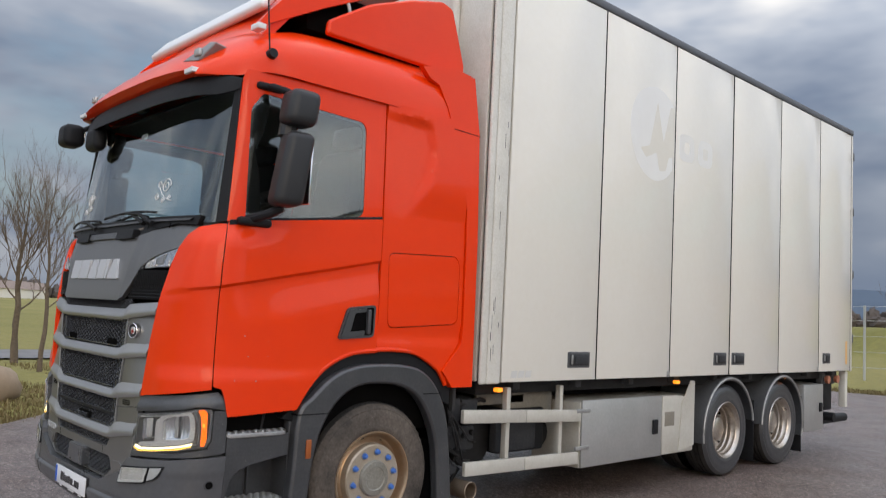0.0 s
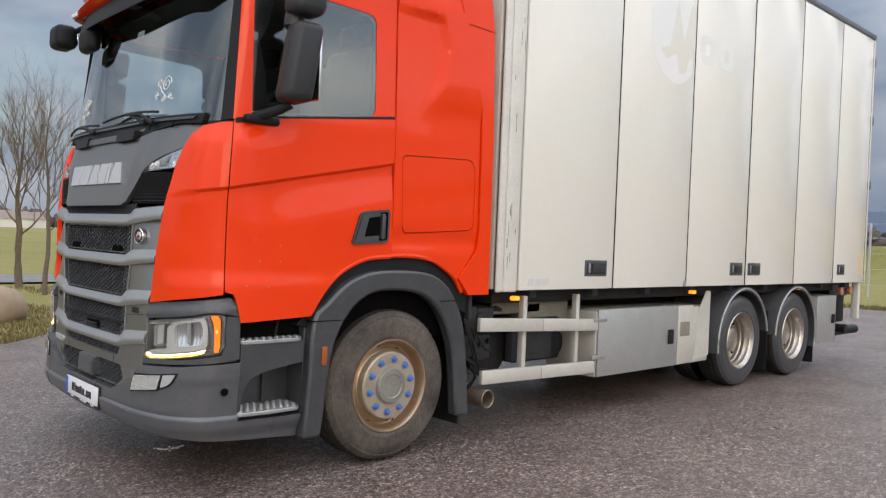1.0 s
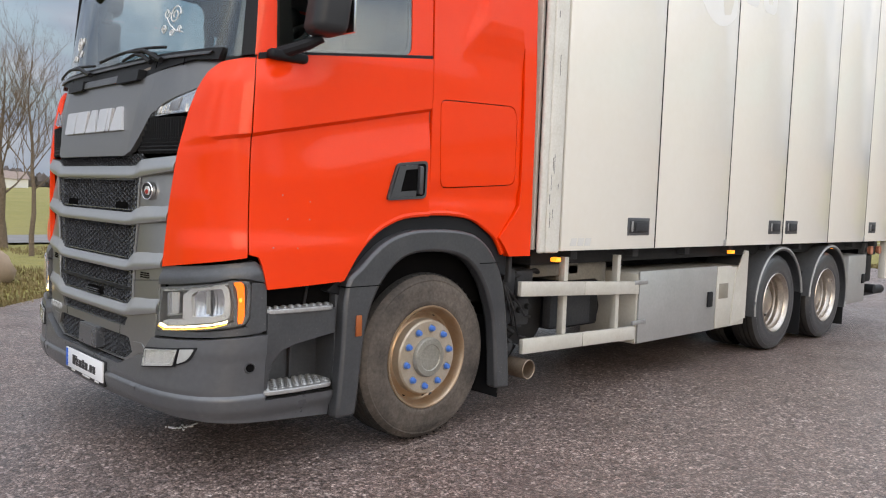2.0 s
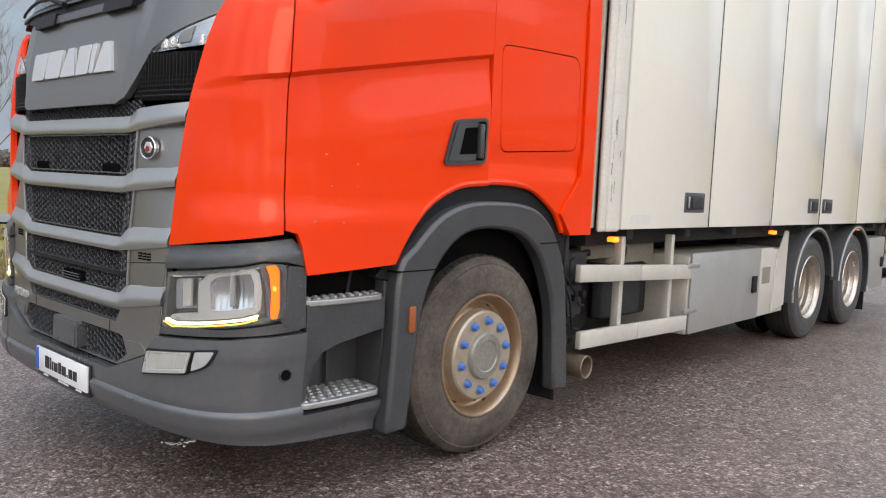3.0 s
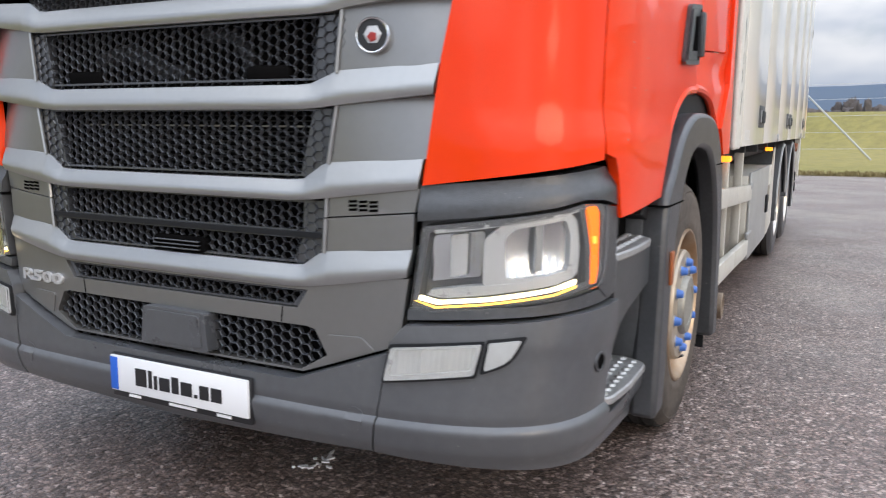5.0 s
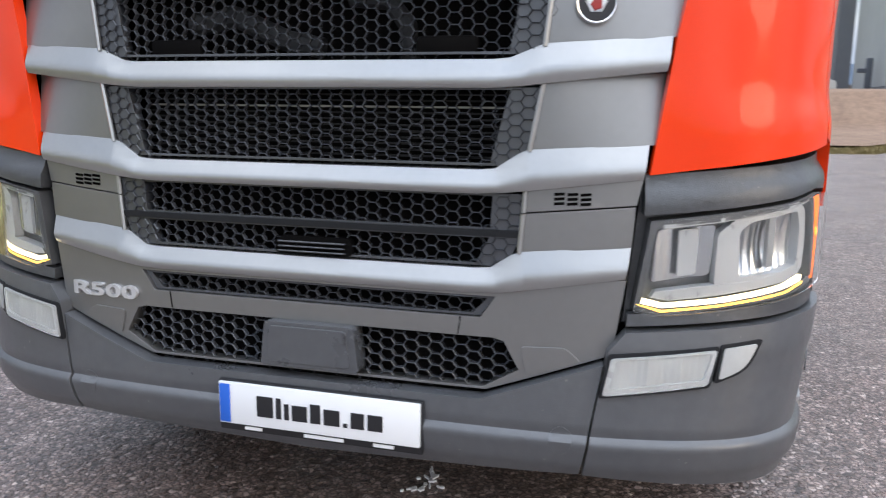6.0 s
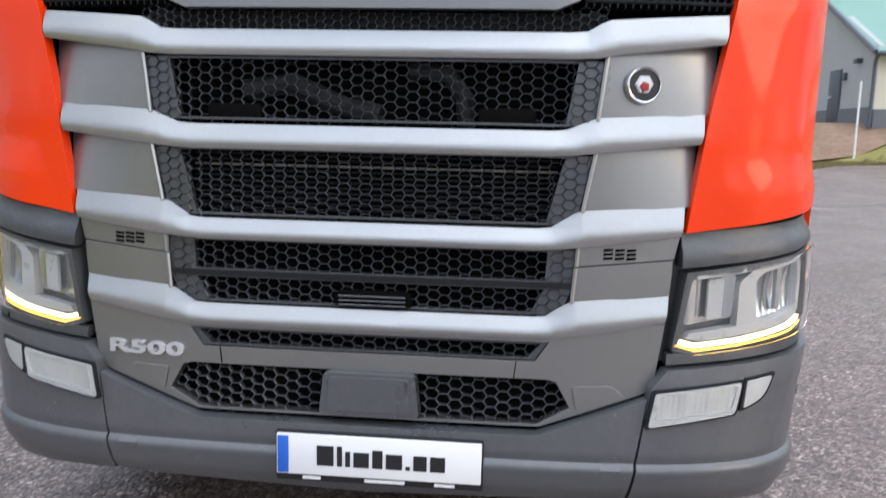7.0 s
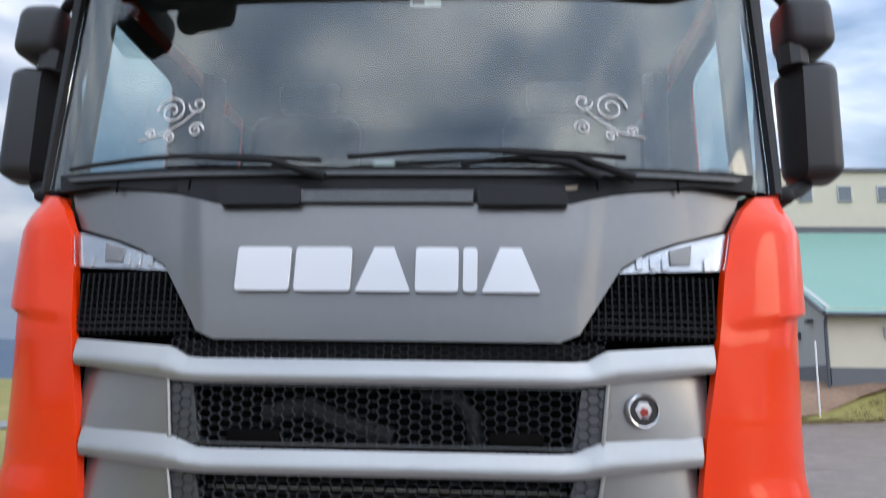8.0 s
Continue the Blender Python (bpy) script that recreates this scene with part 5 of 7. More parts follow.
# roof shell, roof lamps, air deflector
rf = bmesh.new()
PROFILE = [(0.12, 3.045), (0.155, 3.10), (0.21, 3.165), (0.29, 3.24), (0.43, 3.345), (0.60, 3.435), (0.85, 3.505), (1.1, 3.535), (1.5, 3.55), (2.0, 3.56), (2.30, 3.56)]
HALF = [(0.12, 0.98), (0.155, 1.03), (0.21, 1.09), (0.29, 1.16), (0.43, 1.225), (0.60, 1.238), (2.33, 1.243)]
rings = []
for xc, zt in PROFILE:
    b = lerp_table(HALF, xc)
    base = 2.992 + 0.058 * sstep(0.22, 0.50, xc)
    ring = [(xc + 0.09, -(b - 0.08), base + 0.004)]
    for k in range(25):
        th = math.pi * (1 - k / 24)
        c, s = math.cos(th), math.sin(th)
        y = math.copysign(abs(c) ** 0.5, c) * b
        ring.append((xc + 0.11 * (1 - sstep(0.3, 0.9, xc)) * (abs(y) / 1.2) ** 2.5, y, base + (zt - base) * abs(s) ** 0.62))
    ring.append((xc + 0.09, b - 0.08, base + 0.004))
    rings.append([rf.verts.new(q) for q in ring])
for r0, r1 in zip(rings, rings[1:]):
    for k in range(26):
        rf.faces.new((r0[k], r0[k + 1], r1[k + 1], r1[k]))
rf.faces.new(rings[0])
rf.faces.new(rings[-1])
roof_shell = part("cab_roof", rf, "red", truck, "orange-red rounded cab roof", angle=50)
for s_ in (-1, 1):
    part("marker_lamp", box_bm((0.165, s_ * 0.93 - 0.055, 3.004), (0.24, s_ * 0.93 + 0.055, 3.034), 0.003, 1), "plate", roof_shell, "small white marker lamp")
    wedge = bmesh.new()
    face = [(0.205, 0.74, 3.120), (0.225, 0.92, 3.095), (0.292, 1.01, 3.215), (0.295, 0.93, 3.235)]
    fr_v = [wedge.verts.new((x, s_ * y, z)) for x, y, z in face]
    bk_v = [wedge.verts.new((x + 0.16, s_ * (y - 0.03), z - 0.02)) for x, y, z in face]
    wedge.faces.new(fr_v)
    wedge.faces.new(bk_v[::-1])
    for k in range(4):
        wedge.faces.new((fr_v[k], bk_v[k], bk_v[(k + 1) % 4], fr_v[(k + 1) % 4]))
    rl = part("roof_lamp", wedge, "lampgrey", truck, "clear wedge-shaped roof lamp", bevel=0.010)
    part("lamp_bulb", box_bm((0.222, s_ * 0.895 - 0.04, 3.130), (0.250, s_ * 0.895 + 0.04, 3.180), 0.012, 2), "fogglass", rl)
    if s_ < 0:
        aer = part("aerial", tube_bm([(0.56, s_ * 1.20, 3.17), (0.53, s_ * 1.18, 3.57)], 0.005, 6), "black", truck)
        part("aerial_foot", tube_bm([(0.56, s_ * 1.14, 3.15), (0.56, s_ * 1.25, 3.165)], [0.038, 0.030], 16), "black", aer)
    fl = flat_bm(rounded([(1.01, 3.44), (1.02, 3.54), (1.36, 3.755), (1.72, 3.90), (2.03, 3.985), (2.14, 3.955), (2.285, 3.54), (2.28, 3.44)], 0.03), "xz", s_ * 1.12 - 0.025, 0.05)
    part("side_deflector", fl, "red", truck, "orange-red roof side deflector", bevel=0.016)
    ck = flat_bm(rounded([(0.52, 3.36), (0.62, 3.50), (0.84, 3.76), (1.12, 3.98), (1.50, 4.15), (1.80, 4.2), (1.50, 3.88), (1.07, 3.665)], 0.015), "xz", s_ * 1.03 - 0.02, 0.04)
    part("deflector_cheek", ck, "red", truck, bevel=0.010)
    part("deflector_strut", tube_bm([(1.28, s_ * 1.06, 3.56), (1.22, s_ * 1.03, 3.80)], 0.014, 8), "alu", truck)
    part("deflector_bracket", box_bm((0.50, s_ * 1.09 - 0.05, 3.335), (0.56, s_ * 1.09 + 0.05, 3.375), 0.008, 2), "plate", truck)
dfl = bmesh.new()
rows2 = []
for x, z in ((0.52, 3.36), (0.62, 3.50), (0.84, 3.76), (1.12, 3.98), (1.50, 4.15), (1.8, 4.22), (2.1, 4.26)):
    rows2.append([dfl.verts.new((x + 0.05 * (y / 0.95) ** 2 * (1 if x < 1.5 else 0.4), y, z - 0.04 * (abs(y) / 1.02) ** 3)) for y in [1.02 * (k / 10 - 1) for k in range(21)]])
for r0, r1 in zip(rows2, rows2[1:]):
    for k in range(20):
        dfl.faces.new((r0[k], r0[k + 1], r1[k + 1], r1[k]))
out = bmesh.ops.extrude_face_region(dfl, geom=dfl.faces[:])["geom"]
bmesh.ops.translate(dfl, verts=[v for v in out if isinstance(v, bmesh.types.BMVert)], vec=(0.03, 0, -0.05))
part("air_deflector", dfl, "red", truck, "orange-red sloping roof air deflector", angle=50)
# added pale panel: sunlight on the deflector's front put into its colour
sunlit_edge = box_bm((0.0, -0.90, -0.02), (0.23, 0.90, 0.045), 0.03, 4, pose(0.665, 0, 3.575, 0, -49, 0))
part("sunlit_deflector_edge", sunlit_edge, "plate", truck, "pale panel painting the sunlit leading edge of the roof deflector")
# two added near-black blocks paint the shade under the deflector
part("deflector_shade_block", box_bm((0.95, -0.97, 3.50), (2.1, 0.97, 3.82), 0.02), "void", truck)
part("roof_shade_block", box_bm((1.6, -1.0, 3.50), (2.2, 1.0, 3.60), 0.02), "void", truck)

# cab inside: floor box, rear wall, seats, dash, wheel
# floor box is a near-black filler, the cab's inner shade in its colour
part("cab_shade_core", box_bm((0.30, -1.16, 0.78), (2.30, 1.16, 1.86), 0.03), "void", truck)
part("rear_wall", box_bm((2.29, -1.19, 0.9), (2.325, 1.19, 3.40), 0.01), "cabin", truck)
part("cab_lining", box_bm((2.24, -1.15, 1.9), (2.285, 1.15, 3.2), 0.01), "lining", truck)
part("bunk", box_bm((1.62, -1.12, 1.86), (2.23, 1.12, 2.35), 0.06, 3), "fabric", truck)
dash = bmesh.new()
box_into(dash, (0.26, -1.06, 1.82), (0.78, 1.06, 2.09), 0.06, 3)
box_into(dash, (0.52, -0.85, 2.0), (0.90, -0.15, 2.20), 0.07, 3)
part("dashboard", dash, "cabin", truck, "dark moulded dashboard")
for sy in (-0.62, 0.62):
    seat = part("seat", box_bm((1.02, sy - 0.27, 1.86), (1.50, sy + 0.27, 2.16), 0.07, 3), "fabric", truck, "dark cloth driver's seat")
    part("backrest", box_bm((0, -0.27, 0), (0.16, 0.27, 0.70), 0.07, 3, pose(1.42, sy, 2.12, 0, 8, 0)), "fabric", seat)
    part("headrest", box_bm((0, -0.15, 0), (0.11, 0.15, 0.20), 0.05, 3, pose(1.53, sy, 2.83, 0, 8, 0)), "fabric", seat)
swm = bmesh.new()
tube_into(swm, [(0.23 * math.cos(a), 0.23 * math.sin(a), 0) for a in [6.28318 * k / 32 for k in range(33)]], 0.016, 8, cap=False)
box_into(swm, (-0.07, -0.07, -0.02), (0.07, 0.07, 0.02), 0.02)
for a in (0.3, 2.84, 4.71):
    tube_into(swm, [(0.05 * math.cos(a), 0.05 * math.sin(a), 0), (0.22 * math.cos(a), 0.22 * math.sin(a), 0)], 0.014, 6)
bmesh.ops.transform(swm, matrix=pose(0.88, -0.55, 2.30, 0, -38, 0), verts=swm.verts)
part("steering_wheel", swm, "cabin", truck, "dark steering wheel")
part("cab_ceiling", box_bm((0.46, -1.12, 2.975), (2.28, 1.12, 2.99)), "lining", truck, smooth=False)
for sy in (-1.08, 1.08):
    part("curtain", tube_bm([(1.50, sy, 2.3), (1.50, sy, 3.0)], 0.06, 10), "fabric", truck)
part("windscreen_sticker", skin_bm(fy([(-0.02, 2.757), (-0.125, 2.757), (-0.125, 2.712), (-0.02, 2.712)]), UP, d=-0.0155, th=0.001), "plate", truck, "small white sticker inside the windscreen")
part("sticker_print", skin_bm(fy([(-0.03, 2.748), (-0.07, 2.748), (-0.07, 2.720), (-0.03, 2.720)]), UP, d=-0.0075, th=0.0006), "lampgrey", truck)
part("phone_holder", box_bm((0.30, 0.02, 2.09), (0.33, 0.09, 2.20), 0.008), "fogglass", truck)


# white scroll decals in the lower windscreen corners
def scroll(y, z, r, turns, s_):
    pts = []
    for k in range(28):
        t = k / 27
        a = 6.283 * turns * t
        q = r * (1 - 0.8 * t)
        pts.append(UP.at(uy(y + s_ * q * math.cos(a)), z + q * math.sin(a), -0.004))
    return pts


for s_ in (1, -1):
    sc = bmesh.new()
    for y, z, r, t, w in ((0.66, 2.335, 0.052, 1.7, 1), (0.575, 2.355, 0.030, -1.2, 1), (0.57, 2.265, 0.026, 1.5, -1), (0.655, 2.24, 0.020, 1.4, 1), (0.72, 2.255, 0.018, 1.3, 1)):
        tube_into(sc, scroll(s_ * y + (0.07 if s_ > 0 else 0), z, r, t, w * s_), 0.0035, 4)
    tube_into(sc, [UP.at(uy(s_ * y + (0.07 if s_ > 0 else 0)), z, -0.004) for y, z in ((0.58, 2.33), (0.62, 2.29), (0.69, 2.25), (0.76, 2.235))], 0.003, 4)
    part("scroll_decal", sc, "plate", ws, "white curling scroll decal")

# mirrors on both doors
for s_ in (-1, 1):
    def my(a, b):
        return (s_ * a, s_ * b) if s_ > 0 else (s_ * b, s_ * a)
    y0, y1 = my(1.345, 1.525)
    lowm = bmesh.new()
    got = box_into(lowm, (0.53, y0, 2.203), (0.715, y1, 2.655), 0.05, 4)
    for v in lowm.verts:
        k = (v.co.z - 2.185) / 0.47
        v.co.x += -0.03 + 0.06 * k + 0.10 * max(0.0, 1.40 - abs(v.co.y)) / 0.055 * (0.715 - v.co.x) / 0.185
        v.co.y -= s_ * 0.03 * (1 - k) * (0.745 - v.co.x) / 0.23
    mir = part("side_mirror", lowm, "mirrorback", truck, "large dark plastic door mirror housing", angle=50)
    upm = bmesh.new()
    box_into(upm, (0.54, y0, 2.690), (0.745, y1, 2.915), 0.055, 4)
    for v in upm.verts:
        v.co.x += (v.co.z - 2.69) * 0.12
    part("upper_housing", upm, "mirrorback", mir, angle=50)
    part("neck", tube_bm([(0.61, s_ * 1.38, 2.63), (0.62, s_ * 1.38, 2.71)], 0.055, 10), "mirrorback", mir)
    part("mirror_glass", box_bm((0.715, y0 + 0.025, 2.23), (0.732, y1 - 0.025, 2.62), 0.006, 2), "chrome", mir)
    arm = bmesh.new()
    tube_into(arm, [(0.47, s_ * 1.22, 2.12), (0.50, s_ * 1.27, 2.135), (0.56, s_ * 1.34, 2.165), (0.61, s_ * 1.39, 2.20)], [0.032, 0.03, 0.028, 0.026], 10)
    part("mirror_arm", arm, "black", mir)
    part("arm_foot", box_bm((0.40, min(s_ * 1.215, s_ * 1.275), 2.085), (0.62, max(s_ * 1.215, s_ * 1.275), 2.135), 0.02, 3), "black", mir)
    part("top_arm", tube_bm([(0.54, s_ * 1.18, 2.955), (0.57, s_ * 1.26, 2.95), (0.61, s_ * 1.34, 2.92), (0.65, s_ * 1.39, 2.89)], 0.022, 10), "black", mir)
    part("top_arm_foot", box_bm((0.48, min(s_ * 1.19, s_ * 1.245), 2.93), (0.66, max(s_ * 1.19, s_ * 1.245), 2.975), 0.018, 3), "black", mir)
def visor_mirror(name, label, lo, hi, root, tip):
    """A rounded mirror head on a short stalk, its glass turned down and back."""
    bm = bmesh.new()
    box_into(bm, lo, hi, 0.05, 4)
    for v in bm.verts:
        v.co.y += 0.22 * (v.co.z - lo[2]) * (0.5 - (v.co.y - lo[1]) / (hi[1] - lo[1]))
    m = part(name, bm, "black", truck, label, angle=50)
    part("stalk", tube_bm([root, tip], 0.022, 8), "black", m)
    part("mirror_glass", box_bm((hi[0] - 0.004, lo[1] + 0.04, lo[2] + 0.04), (hi[0] + 0.004, hi[1] - 0.04, hi[2] - 0.04), 0.003, 2), "chrome", m)


visor_mirror("kerb_mirror", "black kerb mirror on the visor corner", (0.07, 0.99, 2.785), (0.23, 1.21, 2.965), (0.30, 1.0, 2.98), (0.17, 1.06, 2.90))
visor_mirror("front_mirror", "black front view mirror hanging before the windscreen", (0.165, 0.60, 2.72), (0.268, 0.85, 2.90), (0.27, 0.76, 2.96), (0.22, 0.74, 2.87))



# ---- bumper, lamps, plate, steps
def lip(u, z):
    return 0.018 * (1 - sstep(0.424, 0.442, z)) - 0.022 * (1 - sstep(0.30, 0.375, z)) + 0.006 * sstep(0.60, 0.66, z)


bum = skin("front_bumper", fy(both([(0.757, 0.612), (0.472, 0.507), (0.0, 0.500)])[:2] + [(-0.472, 0.507), (-0.757, 0.612), (-0.728, 0.335), (0.0, 0.312), (0.728, 0.335)], LOW), LOW, "bumper", truck, "matt dark grey plastic front bumper", d=0.0, th=0.05, step=0.04, zstep=0.01, disp=lip, bevel=0.006)
for s_ in (1, -1):
    skin("bolt_cap", fy([(s_ * (0.675 + 0.028 * math.cos(a)), 0.425 + 0.034 * math.sin(a)) for a in [6.283 * k / 14 for k in range(14)]], LOW), LOW, "bumper", bum, d=0.0015, th=0.01, step=0.02, zstep=0.008, disp=lip, bevel=0.002)
for mirror in (False, True):
    corner = [(ly(-0.763), 0.645), (ly(-0.80), 0.692), (ly(-0.98), 0.705), (ly(-1.12), 0.716), (lx(0.20), 0.726), (lx(0.425), 0.738), (lx(0.43), 0.405), (lx(0.845), 0.40), (lx(0.838), 0.262), (lx(0.45), 0.288), (ly(-1.1), 0.312), (ly(-0.735), 0.335)]
    bc = skin("bumper_corner", corner, LOW, "bumper", truck, "matt dark grey plastic bumper corner", d=0.004, th=0.05, step=0.04, zstep=0.01, disp=lip, bevel=0.008, mirror=mirror)
    fog = rounded([(ly(-0.772), 0.634), (ly(-1.000), 0.660), (ly(-0.988), 0.580), (ly(-0.760), 0.546)], 0.008)
    fl = skin("fog_lamp", fog, LOW, "lampwhite", bc, "clear rectangular fog lamp", d=0.011, th=0.02, step=0.04, bevel=0.0, mirror=mirror)
    fog_in = rounded([(ly(-0.784), 0.630), (ly(-0.990), 0.653), (ly(-0.978), 0.592), (ly(-0.774), 0.562)], 0.008)
    skin("fog_frame", fog, LOW, "lampwhite", fl, "pale lamp frame", holes=[fog_in], d=0.019, th=0.006, step=0.05, bevel=0.002, mirror=mirror)
    skin("fog_reflector", fog_in, LOW, "fogglass", fl, d=0.016, th=0.002, step=0.005, bevel=0.0, mirror=mirror, disp=lambda u, z: -0.0035 * abs(math.sin((u - ly(-0.79)) * 46)) + 0.0007 * math.sin(u * 420))
    fog_rim = [(u + 0.0075 * (1 if u > ly(-0.88) else -1), z + 0.0075 * (1 if z > 0.605 else -1)) for u, z in fog]
    skin("fog_gasket", fog_rim, LOW, "black", fl, holes=[fog], d=0.0145, th=0.012, step=0.05, bevel=0.0, mirror=mirror)
    fc = skin("fog_lens", fog, LOW, "hazelens", fl, "hazy clear fog lamp lens", d=0.0225, th=0.003, step=0.05, bevel=0.0, mirror=mirror)
    fc.visible_shadow = False
    SIDE = rounded([(ly(-1.016), 0.663), (ly(-1.088), 0.672), (ly(-1.066), 0.616), (ly(-1.010), 0.590)], [0.004, 0.01, 0.035, 0.01])
    sl = skin("side_light", SIDE, LOW, "fogglass", bc, "small clear cornering lamp", d=0.018, th=0.02, step=0.02, bevel=0.003, mirror=mirror)
    skin("side_gasket", rounded([(ly(-1.010), 0.670), (ly(-1.100), 0.681), (ly(-1.074), 0.610), (ly(-1.002), 0.580)], [0.004, 0.01, 0.035, 0.01]), LOW, "black", sl, holes=[SIDE], d=0.0145, th=0.012, step=0.05, bevel=0.0, mirror=mirror)
    jp = LOW.at(lx(0.345) * (-1 if mirror else 1), 0.578, 0.0045)
    jn = (LOW.at(lx(0.345) * (-1 if mirror else 1), 0.578, 0.02) - jp).normalized().to_track_quat("Y", "Z").to_matrix().to_4x4()
    part("jack_hole", disc([(0.0, 0.002), (0.021, 0.002)], jp, jn, 20), "void", bc)
    part("jack_ring", disc([(0.021, 0.001), (0.022, 0.004), (0.027, 0.004), (0.029, 0.0)], jp, jn, 20), "fender", bc)
    # black panel round the headlamp
    sur = skin("lamp_surround", [(ly(-0.795), 0.700), (ly(-1.1), 0.722), (lx(0.42), 0.745), (lx(0.425), 0.96), (lx(0.41), 1.055), (lx(0.36), 1.095), (ly(-1.1), 1.065), (ly(-0.826), 1.044)], LOW, "fender", truck, "black plastic headlamp surround", d=-0.062, th=0.03, step=0.04, bevel=0.008, mirror=mirror)
    TOPU = lx(0.42) - ly(-0.826)

    def brow(u, z):
        t = z - (0.972 + 0.055 * (u - ly(-0.826)) / TOPU)
        return -0.022 * sstep(0.020, 0.066, t)
    skin("surround_top", [(ly(-0.826), 0.962), (ly(-1.0), 0.980), (ly(-1.15), 1.002), (lx(0.24), 1.020), (lx(0.322), 1.016), (lx(0.42), 0.995), (lx(0.415), 1.060), (lx(0.36), 1.102), (ly(-1.1), 1.076), (ly(-0.826), 1.052)], LOW, "fender", sur, d=0.0, th=0.05, step=0.02, disp=brow, bevel=0.006, mirror=mirror)
    skin("surround_side", [(lx(0.337), 1.000), (lx(0.42), 0.993), (lx(0.425), 0.756), (lx(0.36), 0.752), (lx(0.308), 0.788), (lx(0.333), 0.826)], LOW, "fender", sur, d=-0.003, th=0.05, step=0.05, bevel=0.006, mirror=mirror)
    skin("surround_sill", [(ly(-0.80), 0.703), (ly(-1.1), 0.725), (lx(0.40), 0.748), (lx(0.40), 0.790), (ly(-1.1), 0.752), (ly(-0.80), 0.732)], LOW, "fender", sur, d=-0.006, th=0.03, step=0.04, bevel=0.008, mirror=mirror)
    HL = [(ly(-0.842), 0.950), (ly(-1.0), 0.970), (ly(-1.15), 0.992), (lx(0.24), 1.010), (lx(0.318), 1.006), (lx(0.33), 0.985), (lx(0.325), 0.83), (lx(0.30), 0.798), (ly(-1.15), 0.770), (ly(-1.0), 0.748), (ly(-0.86), 0.733), (ly(-0.812), 0.742)]
    lampb = skin("headlamp", HL, LOW, "lampdark", truck, "large clear headlamp with lit daytime strip", d=-0.058, th=0.02, step=0.04, bevel=0.004, mirror=mirror)
    lside = -1 if mirror else 1
    skin("lamp_rim", HL, LOW, "lampbezel", lampb, holes=[[(u + 0.016 * (1 if u < ly(-1.05) else -1), z + 0.016 * (1 if z < 0.87 else -1)) for u, z in HL]], d=-0.004, th=0.055, step=0.05, bevel=0.003, mirror=mirror)
    box_l = rounded([(ly(-0.862), 0.925), (ly(-0.994), 0.940), (ly(-0.985), 0.822), (ly(-0.850), 0.804)], 0.012)
    skin("inner_reflector", box_l, LOW, "reflector", lampb, "faceted chrome reflector", d=-0.030, th=0.02, step=0.006, bevel=0.0, mirror=mirror, disp=lambda u, z: -0.012 * abs(math.sin((u - ly(-0.86)) * 23)) + 0.0008 * math.sin(u * 330))
    skin("reflector_panel", rounded([(ly(-0.908), 0.928), (ly(-0.952), 0.934), (ly(-0.950), 0.828), (ly(-0.908), 0.820)], 0.006), LOW, "lampwhite", lampb, d=-0.020, th=0.01, bevel=0.004, mirror=mirror)
    # ribbed main reflector bowl
    bowl = rounded([(ly(-1.030), 0.935), (ly(-1.060), 0.955), (ly(-1.165), 0.975), (lx(0.200), 0.975), (lx(0.212), 0.93), (lx(0.210), 0.842), (ly(-1.17), 0.824), (ly(-1.030), 0.812)], 0.012)
    skin("main_reflector", bowl, LOW, "reflector", lampb, "ribbed chrome headlamp reflector", d=-0.022, th=0.01, step=0.004, zstep=0.012, bevel=0.0, mirror=mirror, disp=lambda u, z: -0.030 * max(0.0, math.cos((u - ly(-1.12)) * 12)) * max(0.0, math.cos((z - 0.893) * 16)) + 0.0016 * abs(math.sin(u * 125)))
    skin("reflector_shade", rounded([(ly(-1.112), 0.958), (ly(-1.128), 0.962), (ly(-1.128), 0.842), (ly(-1.112), 0.838)], 0.006), LOW, "lampframe", lampb, d=-0.020, th=0.012, bevel=0.004, mirror=mirror)
    skin("light_frame", rounded([(ly(-0.992), 0.922), (ly(-1.035), 0.958), (ly(-1.16), 0.984), (lx(0.20), 0.990), (lx(0.225), 0.970), (lx(0.235), 0.90), (lx(0.232), 0.835), (lx(0.215), 0.818), (ly(-1.17), 0.812), (ly(-1.06), 0.800), (ly(-0.99), 0.800)], 0.012), LOW, "lampwhite", lampb, holes=[rounded([(ly(-1.040), 0.925), (ly(-1.065), 0.948), (ly(-1.165), 0.968), (lx(0.195), 0.968), (lx(0.208), 0.93), (lx(0.206), 0.850), (ly(-1.17), 0.832), (ly(-1.045), 0.820)], 0.012)], d=-0.012, th=0.028, step=0.05, bevel=0.006, mirror=mirror)
    DR = [(ly(-0.822), 0.758), (ly(-0.875), 0.746), (ly(-1.0), 0.760), (ly(-1.15), 0.784), (lx(0.22), 0.802), (lx(0.225), 0.815), (ly(-1.15), 0.797), (ly(-1.0), 0.772), (ly(-0.88), 0.759), (ly(-0.830), 0.770)]
    skin("daytime_strip", DR, LOW, "drl", lampb, "glowing warm white daytime light strip", d=-0.006, th=0.012, step=0.05, bevel=0.002, mirror=mirror)
    skin("guide_strip", [(ly(-0.818), 0.756), (ly(-0.873), 0.7395), (ly(-1.0), 0.7535), (ly(-1.15), 0.7775), (lx(0.22), 0.795), (lx(0.222), 0.801), (ly(-1.15), 0.783), (ly(-1.0), 0.759), (ly(-0.875), 0.745), (ly(-0.822), 0.757)], LOW, "drl_amber", lampb, "thin amber edge light", d=-0.002, th=0.012, step=0.05, bevel=0, mirror=mirror)
